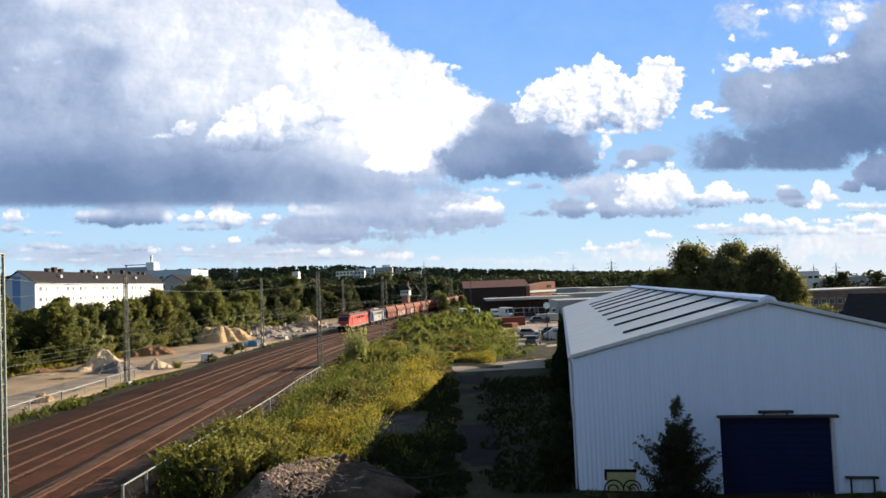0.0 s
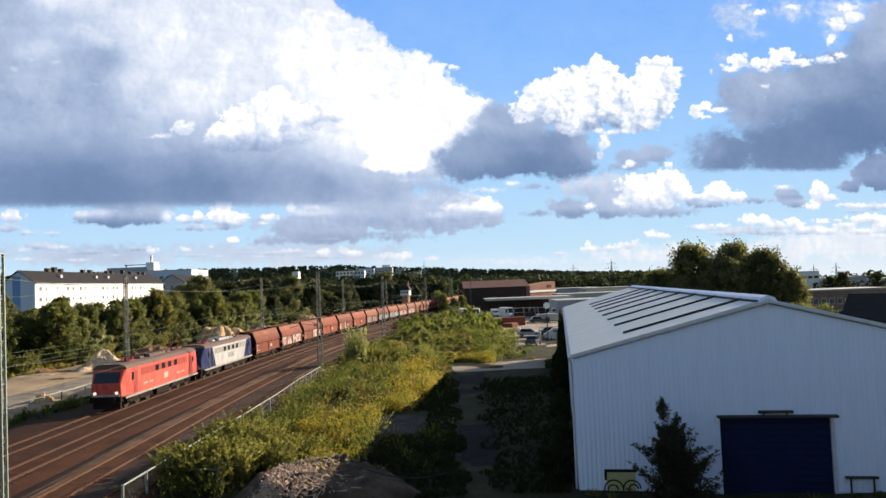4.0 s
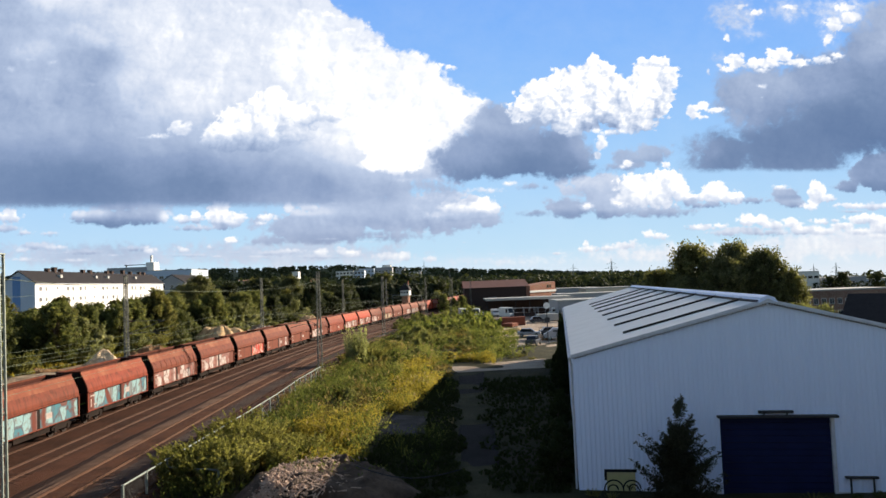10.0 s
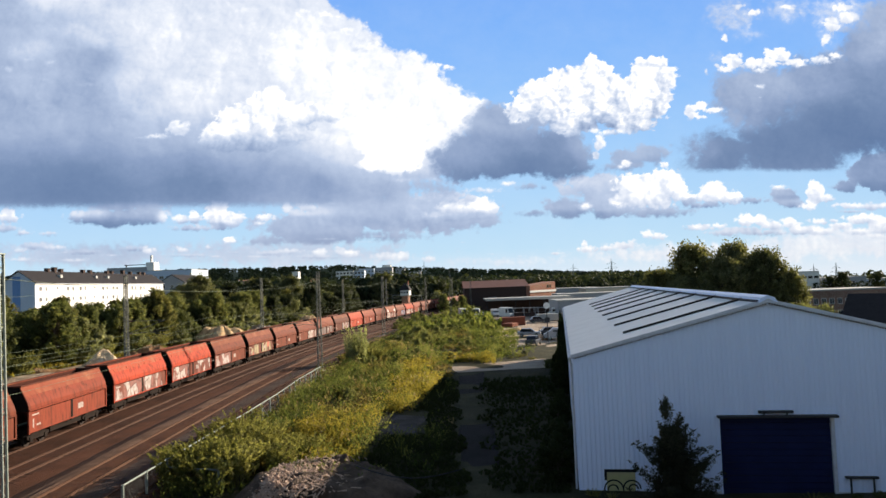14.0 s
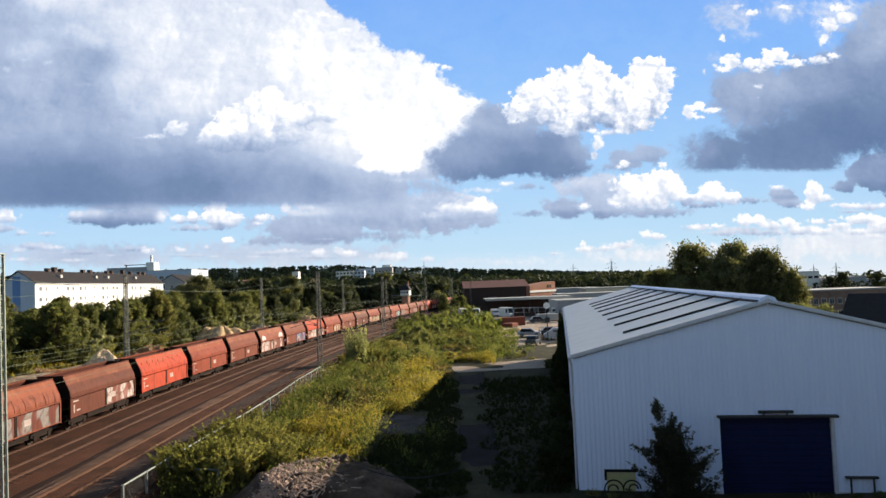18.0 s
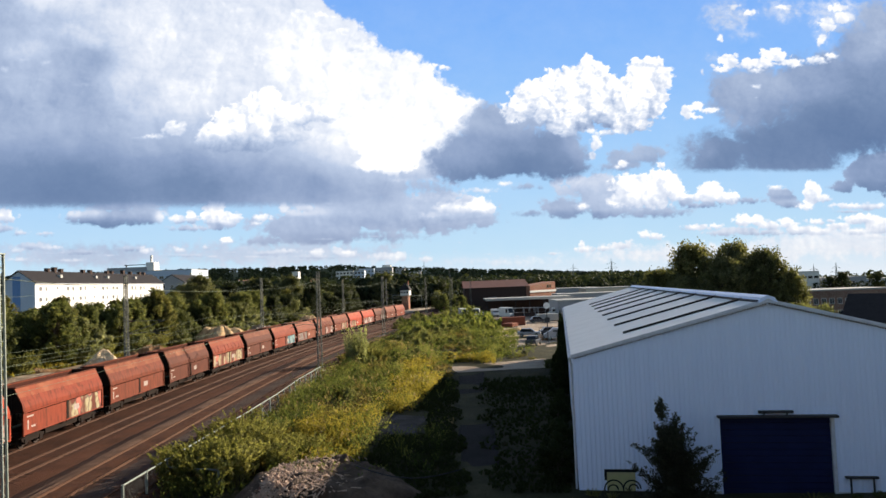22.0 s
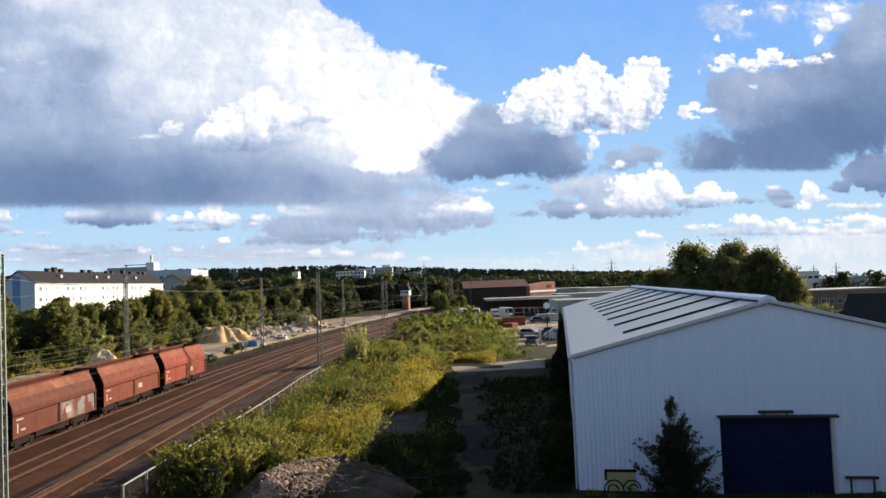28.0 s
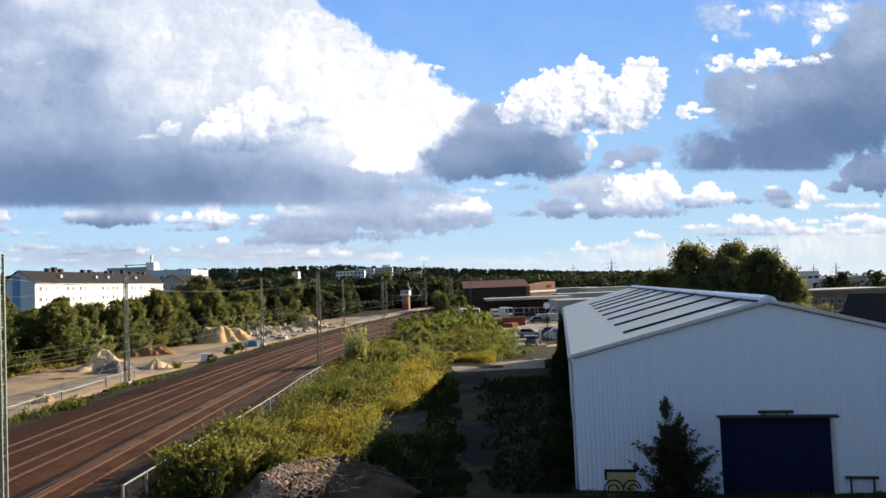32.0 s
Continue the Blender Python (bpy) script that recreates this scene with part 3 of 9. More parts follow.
_t = np.linspace(0, 1, 190)
ys = np.concatenate([np.linspace(-700, -10, 40), np.linspace(0, 200, 161), 200 + 3400 * _t[1:] ** 2.2])
us = np.linspace(-1, 1, 261)
gx = np.sign(us) * (np.abs(us) * 190 + np.abs(us) ** 4 * 2600)
GX, GY = np.meshgrid(gx, ys, indexing="ij")
GZ = land(GX, GY)
ground = new("ground", array_mesh("ground", np.stack([GX, GY, GZ], -1).reshape(-1, 3), grid_faces(len(gx), len(ys)), M_GROUND, True))
tagged(ground, "uneven soil with sparse grass reaching to wooded hills", "ground", "", "structure")


def strip(name, s0, s1, off0, off1, z, material, label, category, step=2.0, edge=0.0, thick=0.25, wob=0.0):
    """A bed that follows the line between two offsets, with sloping shoulders."""
    s = np.arange(s0, s1 + step, step)
    rows = []
    rng = np.random.RandomState(int(abs(off0 * 10)) + 3)
    w0 = wob * np.convolve(rng.randn(len(s) + 8), np.ones(9) / 3, "valid")
    w1 = wob * np.convolve(rng.randn(len(s) + 8), np.ones(9) / 3, "valid")
    for o, zz, w in ((off0 - edge, z - thick, w0), (off0, z, w0), (off0 * 0.5 + off1 * 0.5, z + 0.02, 0), (off1, z, w1), (off1 + edge, z - thick, w1)):
        x, y, _ = line(s, o + w)
        rows.append(np.stack([x, y, np.full(len(s), zz) + np.zeros(len(s))], -1))
    v = np.stack(rows, 1).reshape(-1, 3)
    ob = new(name, array_mesh(name, v, grid_faces(len(s), 5)[:, ::-1], material, False))
    return tagged(ob, label, category, "", "structure")


def gravel(name, a, b, c, scale=14.0, patch=0.25):
    n = Nodes(name)
    v = n.coords()
    cell = n.add("ShaderNodeTexVoronoi", v, None, scale)
    big = n.noise(v, patch, 6.0, 0.65)
    fine = n.noise(v, 30.0, 3.0, 0.6)
    col = n.mix(cell.outputs["Color"], c4(a), c4(b))
    col = n.mix(n.step(big, 0.42, 0.66), col, c4(c))
    col = n.mix(n.math("MULTIPLY", fine, 0.3), col, c4(tuple(0.5 * q for q in a[:3])))
    return n.surface(col, 0.92, 0.0, n.math("ADD", cell.outputs["Distance"], fine), 0.7, 0.05)


M_BALLAST = gravel("rusty_ballast", (0.049, 0.019, 0.010), (0.087, 0.036, 0.019), (0.041, 0.017, 0.009))
M_BALLAST_GREY = gravel("grey_ballast", (0.140, 0.082, 0.053), (0.210, 0.130, 0.088), (0.090, 0.052, 0.034))
M_DIRT = gravel("pale_dirt", (0.40, 0.285, 0.175), (0.50, 0.37, 0.24), (0.30, 0.22, 0.15), 9.0, 0.12)
M_ROAD = gravel("worn_asphalt", (0.28, 0.235, 0.19), (0.36, 0.31, 0.25), (0.20, 0.165, 0.13), 25.0, 0.3)
# Lane colour taken below real gravel to deepen the warehouse's shadow on it.
M_LANE = gravel("shadow_dark_lane_gravel", (0.018, 0.0155, 0.0155), (0.026, 0.022, 0.022), (0.013, 0.012, 0.010), 18.0, 0.3)
M_YARD = gravel("yard_gravel", (0.42, 0.33, 0.25), (0.52, 0.43, 0.34), (0.30, 0.23, 0.17), 12.0, 0.15)
M_RAIL = plain("rusty_rail", (0.075, 0.036, 0.022), (0.045, 0.022, 0.014), 0.7, 0.1)
M_RAILTOP = plain("worn_rail_head", (0.076, 0.045, 0.030), (0.050, 0.029, 0.020), 0.7, 0.0)
M_RUSTRAIL = plain("orange_rusted_rail", (0.105, 0.053, 0.033), (0.066, 0.033, 0.022), 0.85)
M_RUSTBED = gravel("rust_red_ballast", (0.080, 0.033, 0.016), (0.124, 0.051, 0.024), (0.054, 0.023, 0.012), 9.0, 0.35)
M_SLEEPER = plain("weathered_sleeper", (0.054, 0.027, 0.017), (0.038, 0.019, 0.012), 0.9, 0.0, 2.0)

# Unseen bridge and earth bank, added to darken the foot of the warehouse wall.
M_DECK = plain("bridge_concrete", (0.34, 0.32, 0.29), (0.22, 0.20, 0.18), 0.9)
bridge = thing("road_bridge", Matrix(), "unseen plain concrete road bridge with a low parapet", "bridge", "", "structure")
part("deck", boxes((-48.0, 30.0, -9.0, 0.9, 7.4, 8.2)), M_DECK, bridge, bevel=0.04)
part("parapet", boxes((-48.0, 90.0, 0.55, 0.85, 8.2, 9.1)), M_DECK, bridge, bevel=0.03)
part("parapet", boxes((-48.0, 90.0, -8.95, -8.65, 8.2, 9.1)), M_DECK, bridge, bevel=0.03)
for x0 in (-34.5, -13.5):
    part("pier", boxes((x0 - 0.6, x0 + 0.6, -8.0, 0.0, -0.8, 7.4)), M_DECK, bridge, bevel=0.05)
bm = bmesh.new()
prism(bm, [(3.5, -0.8), (0.9, 8.18), (-9.0, 8.18), (-22.0, -0.8)][::-1], 6.0, 95.0)
tagged(part("embankment", bm, M_GROUND), "unseen earth bank added to hold low sky light off the warehouse", "embankment", "", "structure")

strip("track_bed", -60, 420, -4.6, 6.75, -0.138, M_BALLAST, "brown ballast bed under the two main tracks", "ballast", 2.0, 0.7, 0.42, 0.12)
M_CINDER = gravel("grey_cinder", (0.058, 0.038, 0.029), (0.088, 0.061, 0.048), (0.043, 0.027, 0.020))
M_SIDING = gravel("sooty_ballast", (0.056, 0.029, 0.019), (0.088, 0.046, 0.030), (0.049, 0.024, 0.015))
strip("track_bed", -60, 330, 6.6, 14.2, -0.142, M_SIDING, "rust-stained ballast bed under the two near tracks", "ballast", 2.0, 0.5, 0.38, 0.15)
strip("siding_bed", -60, 260, 8.3, 10.1, -0.132, M_RUSTBED, "rust-red ballast between the rails of the siding", "ballast", 1.0, 0.3, 0.06, 0.05)
strip("siding_bed", -60, 260, 12.0, 13.6, -0.132, M_RUSTBED, "rust-red ballast between overgrown rails", "ballast", 1.0, 0.3, 0.06, 0.08)
strip("siding_path", -60, 240, 10.35, 11.75, -0.128, M_CINDER, "grey cinder path between the rusty sidings", "ballast", 1.0, 0.3, 0.05, 0.10)
strip("ballast_ridge", -60, 260, 7.70, 8.05, -0.098, M_BALLAST_GREY, "pale ridge of loose ballast between the tracks", "ballast", 1.0, 0.45, 0.036, 0.10)

TRACKS = ((0.0, "main track carrying the train"), (4.0, "main track beside the train"), (9.2, "rusty siding track"), (12.85, "overgrown rusty siding track"))
slp_main = mesh_of("sleeper", boxes((-1.3, 1.3, -0.13, 0.13, -0.32, -0.118)), M_SLEEPER, 0.015)
M_SLEEPER_RUST = plain("rust_stained_sleeper", (0.095, 0.044, 0.025), (0.055, 0.026, 0.017), 0.9, 0.0, 2.0)
slp_rust = mesh_of("sleeper", boxes((-1.3, 1.3, -0.13, 0.13, -0.32, -0.118)), M_SLEEPER_RUST, 0.015)
for off, words in TRACKS:
    track = thing("railway_track", Matrix(), "steel rails on sleepers, " + words, "railway track", "railway tracks", "structure")
    end = 420 if off < 5 else 330
    slp = slp_main if off < 5 else slp_rust
    for side in (-0.7535, 0.7535):
        s = np.arange(-60.0, end, 1.5)
        prof = ((-0.075, -0.155), (-0.075, -0.13), (-0.012, -0.11), (-0.012, -0.04), (-0.036, -0.03), (-0.036, 0.0), (0.036, 0.0), (0.036, -0.03), (0.012, -0.04), (0.012, -0.11), (0.075, -0.13), (0.075, -0.155))
        rows = []
        for o, z in prof:
            x, y, _ = line(s, off + side + o)
            rows.append(np.stack([x, y, np.full(len(s), z)], -1))
        rail = part("rail", array_mesh("rail", np.stack(rows, 1).reshape(-1, 3), grid_faces(len(s), len(prof)), M_RAIL if off < 5 else M_RUSTRAIL), None, track)
        head = []
        for o in (-0.022, 0.022):
            x, y, _ = line(s, off + side + o)
            head.append(np.stack([x, y, np.full(len(s), 0.004)], -1))
        part("rail_head", array_mesh("rail_head", np.stack(head, 1).reshape(-1, 3), grid_faces(len(s), 2), M_RAILTOP if off < 5 else M_RUSTRAIL), None, rail)
    rng = random.Random(int(off * 7) + 1)
    singles = 130 if off in (4.0, 9.2) else 60
    rest_v = []
    base_v = np.array([v.co[:] for v in slp.vertices])
    base_f = [tuple(f.vertices) for f in slp.polygons]
    k, s = 0, -36.0
    while s < end:
        x, y, a = line(s, off)
        m = Matrix.Translation((x, y, rng.uniform(-0.012, 0.01))) @ Matrix.Rotation(-a + rng.uniform(-0.01, 0.01), 4, "Z")
        if k < singles:
            ob = part("sleeper", slp, None, track)
            ob.matrix_basis = m
        else:
            rest_v.append(base_v @ np.array(m.to_3x3()).T + np.array(m.translation))
        k += 1
        s += 0.62
    V = np.concatenate(rest_v)
    me = bpy.data.meshes.new("sleepers")
    nb = len(base_v)
    me.from_pydata(V.tolist(), [], [tuple(i + j * nb for i in f) for j in range(len(rest_v)) for f in base_f])
    me.materials.append(M_SLEEPER if off < 5 else M_SLEEPER_RUST)
    tagged(part("sleepers", me, None, track), "", "", "", "stuff")
# ---- the train ----
def paint(name, base, dirt=(0.05, 0.018, 0.010), fade=(0.30, 0.20, 0.16), rough=0.7, dusty=0.55, streaks=0.7):
    """Old vehicle paint: faded patches, dirt streaks from the top, grime towards seams."""
    n = Nodes(name)
    v = n.coords()
    m = n.add("ShaderNodeMapping", v)
    m.inputs["Scale"].default_value = (2.2, 2.2, 0.35)
    streak = n.noise(m.outputs[0], 1.6, 6.0, 0.68)
    info = n.add("ShaderNodeObjectInfo")
    shift = n.add("ShaderNodeVectorMath", v, n.add("ShaderNodeCombineXYZ", n.math("MULTIPLY", info.outputs["Random"], 37.0), 0.0, 0.0).outputs[0]).outputs[0]
    blot = n.noise(shift, 0.7, 5.0, 0.62)
    grain = n.noise(v, 22.0, 3.0, 0.6)
    col = n.mix(n.math("MULTIPLY", n.step(blot, 0.45, 0.75), dusty), c4(base), c4(fade))
    col = n.mix(n.math("MULTIPLY", n.step(streak, 0.42, 0.68), streaks), col, c4(dirt))
    col = n.mix(n.math("MULTIPLY", grain, 0.18), col, c4(dirt))
    return n.surface(col, rough, 0.0, grain, 0.1, 0.006)


def sprayed(name, base, spray, second, third, scale=1.1, amount=0.55):
    """Paint under faded spray lettering that cannot be read: swollen letter blocks with outlines, worn through in places."""
    n = Nodes(name)
    v = n.coords()
    info = n.add("ShaderNodeObjectInfo")
    sp = n.add("ShaderNodeSeparateXYZ", v)
    bend = n.noise(v, 1.1, 2.0, 0.5)
    x = n.math("ADD", n.math("MULTIPLY_ADD", bend, 0.9, n.math("MULTIPLY", info.outputs["Random"], 53.0)), sp.outputs[0])
    z = n.math("MULTIPLY", n.math("MULTIPLY_ADD", bend, 0.5, sp.outputs[2]), 0.62)
    flat = n.add("ShaderNodeCombineXYZ", x, z, 0.0).outputs[0]
    cell, rim_ = n.add("ShaderNodeTexVoronoi"), n.add("ShaderNodeTexVoronoi")
    rim_.feature = "DISTANCE_TO_EDGE"
    for t in (cell, rim_):
        t.voronoi_dimensions = "2D"
        n.put(t, "Vector", flat)
        n.put(t, "Scale", 2.4 * scale)
    pick = n.add("ShaderNodeSeparateColor", cell.outputs["Color"])
    patch_ = n.noise(n.add("ShaderNodeCombineXYZ", x, 0.0, 0.0).outputs[0], 0.32, 2.0, 0.5)
    worn = n.noise(v, 4.5, 5.0, 0.7)
    fill = n.math("MULTIPLY", n.step(pick.outputs[0], 0.10, 0.16), n.step(patch_, 0.60 - 0.3 * amount, 0.66 - 0.3 * amount))
    fill = n.math("MULTIPLY", fill, n.math("MULTIPLY_ADD", n.step(worn, 0.34, 0.52), 0.7, 0.3))
    tint = n.mix(n.step(pick.outputs[1], 0.62, 0.66), c4(spray), c4(second))
    line_ = n.math("SUBTRACT", 1.0, n.step(rim_.outputs["Distance"], 0.05, 0.09))
    tint = n.mix(n.math("MULTIPLY", line_, 0.8), tint, c4(third))
    grain = n.noise(v, 20.0, 3.0, 0.6)
    streak = n.add("ShaderNodeMapping", v)
    streak.inputs["Scale"].default_value = (2.2, 2.2, 0.3)
    dirt = n.noise(streak.outputs[0], 1.8, 5.0, 0.65)
    under = n.mix(n.step(dirt, 0.42, 0.70), c4(base), c4(tuple(0.55 * q for q in base)))
    col = n.mix(fill, under, tint)
    col = n.mix(n.math("MULTIPLY", n.step(dirt, 0.45, 0.72), 0.35), col, (0.08, 0.04, 0.028, 1))
    col = n.mix(n.math("MULTIPLY", grain, 0.2), col, (0.06, 0.04, 0.03, 1))
    return n.surface(col, 0.6, 0.0, grain, 0.08, 0.005)


RED = {"b": (0.160, 0.038, 0.019), "d": (0.105, 0.030, 0.017), "r": (0.225, 0.042, 0.020), "o": (0.40, 0.052, 0.022), "p": (0.220, 0.062, 0.034)}
M_RED = {k: paint("wagon_paint_" + n, c, fade=tuple(0.7 * q + 0.3 * w for q, w in zip(c, (0.25, 0.070, 0.026)))) for (k, c), n in zip(RED.items(), ("brown", "dark", "oxide", "orange", "pale"))}
M_DUSTY = {k: paint("dusty_wagon_paint_" + n, tuple(0.72 * q + 0.28 * w for q, w in zip(c, (0.25, 0.078, 0.033))), fade=(0.31, 0.125, 0.064), dusty=0.75, streaks=0.32) for (k, c), n in zip(RED.items(), ("brown", "dark", "oxide", "orange", "pale"))}
M_SPRAY = {
    "w": sprayed("spray_white", (0.16, 0.042, 0.025), (0.47, 0.41, 0.38), (0.27, 0.12, 0.10), (0.13, 0.07, 0.065), 0.62, 0.56),
    "t": sprayed("spray_teal", (0.13, 0.030, 0.018), (0.22, 0.36, 0.37), (0.05, 0.17, 0.21), (0.08, 0.08, 0.10), 0.45, 0.58),
    "g": sprayed("spray_grey", (0.13, 0.030, 0.018), (0.20, 0.18, 0.165), (0.22, 0.18, 0.17), (0.10, 0.09, 0.09), 0.45, 0.58),
    "v": sprayed("spray_blue", (0.13, 0.030, 0.018), (0.07, 0.12, 0.23), (0.22, 0.12, 0.22), (0.34, 0.32, 0.33), 0.42, 0.85),
    "s": sprayed("spray_red", (0.13, 0.030, 0.018), (0.42, 0.035, 0.018), (0.40, 0.12, 0.03), (0.60, 0.55, 0.50), 0.45, 0.60),
    "c": sprayed("spray_cream", (0.13, 0.030, 0.018), (0.38, 0.33, 0.20), (0.50, 0.14, 0.10), (0.10, 0.07, 0.07), 0.5, 0.54),
}
M_TAG = plain("faded_white_spray", (0.62, 0.55, 0.53), (0.42, 0.30, 0.28), 0.7, 0.0, 1.5)
M_INSIDE = plain("coal_stained_steel", (0.075, 0.022, 0.014), (0.03, 0.012, 0.009), 0.85)
M_UNDER = plain("sooty_running_gear", (0.020, 0.013, 0.010), (0.011, 0.008, 0.007), 0.9, 0.0)
M_WHEEL = plain("wheel_steel", (0.042, 0.030, 0.025), (0.02, 0.015, 0.013), 0.65, 0.2)
M_PLATE = plain("white_lettering", (0.40, 0.34, 0.31), (0.24, 0.17, 0.15), 0.6)

M_LRED = paint("loco_red", (0.68, 0.105, 0.080), (0.20, 0.04, 0.03), (0.56, 0.12, 0.09), 0.45, 0.35)
M_LDARK = plain("loco_dark_band", (0.30, 0.052, 0.042), (0.18, 0.035, 0.03), 0.6)
M_LBLUE = paint("loco_blue", (0.020, 0.034, 0.115), (0.012, 0.012, 0.026), (0.035, 0.05, 0.13), 0.40, 0.3)
M_LWHITE = paint("loco_white", (0.42, 0.42, 0.42), (0.18, 0.165, 0.15), (0.36, 0.355, 0.34), 0.42, 0.35)
M_LGREY = plain("loco_grey_grille", (0.30, 0.29, 0.27), (0.18, 0.17, 0.16), 0.6)
M_ROOF = plain("loco_roof_grey", (0.150, 0.100, 0.088), (0.08, 0.056, 0.05), 0.7)
M_GLASSY = plain("dark_window_glass", (0.02, 0.024, 0.03), (0.012, 0.014, 0.018), 0.08, 0.0, bump=0.0)
M_LAMPW = Nodes("headlight_glass")
_e = M_LAMPW.add("ShaderNodeEmission", (1.0, 0.93, 0.8, 1), 0.5)
M_LAMPW.t.links.new(_e.outputs[0], M_LAMPW.out.inputs[0])
M_LAMPW = M_LAMPW.mat


def wheelset(parent, x, r=0.46):
    bm = bmesh.new()
    for s in (-1, 1):
        rod(bm, (0, s * 0.68, 0), (0, s * 0.82, 0), r, 18)
        rod(bm, (0, s * 0.82, 0), (0, s * 0.88, 0), r * 0.62, 14)
    rod(bm, (0, -0.9, 0), (0, 0.9, 0), 0.09, 8)
    ob = part("wheelset", bm, M_WHEEL, parent)
    ob.location = (x, 0, r)
    return ob


def buffers(parent, half, z=1.06, inset=0.62):
    for e in (-1, 1):
        for s in (-0.875, 0.875):
            bm = bmesh.new()
            rod(bm, (e * (half - inset), s, z), (e * (half - 0.07), s, z), 0.11, 10)
            rod(bm, (e * (half - 0.07), s, z), (e * half, s, z), 0.23, 14)
            part("buffer", bm, M_UNDER, parent)


def bogie(parent, x, axles, wb, r):
    bm = bmesh.new()
    reach = wb / 2 * (axles - 1) + 0.45
    for s in (-1, 1):
        prism_pts = ((-reach, 0.55), (-reach + 0.25, 0.42), (reach - 0.25, 0.42), (reach, 0.55), (reach, 0.70), (0.5, 0.88), (-0.5, 0.88), (-reach, 0.70))
        lo = [bm.verts.new((q, s * 0.98, z)) for q, z in prism_pts]
        hi = [bm.verts.new((q, s * 1.12, z)) for q, z in prism_pts]
        bm.faces.new(lo)
        bm.faces.new(hi[::-1])
        for i in range(len(lo)):
            bm.faces.new((lo[i], lo[i - 1], hi[i - 1], hi[i]))
    box(bm, -0.3, 0.3, -1.0, 1.0, 0.5, 0.85)
    for i in range(axles):
        q = (i - (axles - 1) / 2) * wb
        for s in (-1, 1):
            box(bm, q - 0.17, q + 0.17, s * 1.05 - 0.1, s * 1.05 + 0.12, r - 0.16, r + 0.18)
    frame_ob = part("bogie", bm, M_UNDER, parent)
    frame_ob.location = (x, 0, 0)
    for i in range(axles):
        wheelset(frame_ob, (i - (axles - 1) / 2) * wb, r)


HALF_BODY = 5.55


SHOULDER = ((2.46, 1.50), (2.80, 1.50), (3.05, 1.43), (3.43, 1.25), (4.10, 0.945))


def on_side(z):
    """Half width of a hopper at the height z."""
    return float(np.interp(z, [q[0] for q in SHOULDER], [q[1] for q in SHOULDER]))


def spray_tag(w, side, x, wide, low, high, bite):
    """A swollen white letter sprayed across the hopper's shoulder."""
    bm = bmesh.new()
    cols = []
    for i in range(15):
        q = -1 + i / 7.0
        top = low + (high - low) * (0.25 + 0.75 * math.sqrt(max(0.0, 1 - 0.9 * q * q))) - 0.10 * (q + 1) * bite
        bot = low + (high - low) * 0.38 * max(0.0, 1 - abs(q - 0.35 * bite) * 3.0)
        cols.append([bm.verts.new((x + wide * q, side * (on_side(bot + (top - bot) * k / 6) + 0.010), bot + (top - bot) * k / 6)) for k in range(7)])
    for a, b in zip(cols, cols[1:]):
        for k in range(6):
            bm.faces.new((a[k], b[k], b[k + 1], a[k + 1]))
    return part("spray_tag", bm, M_TAG, w, "faded white spray-paint letter")


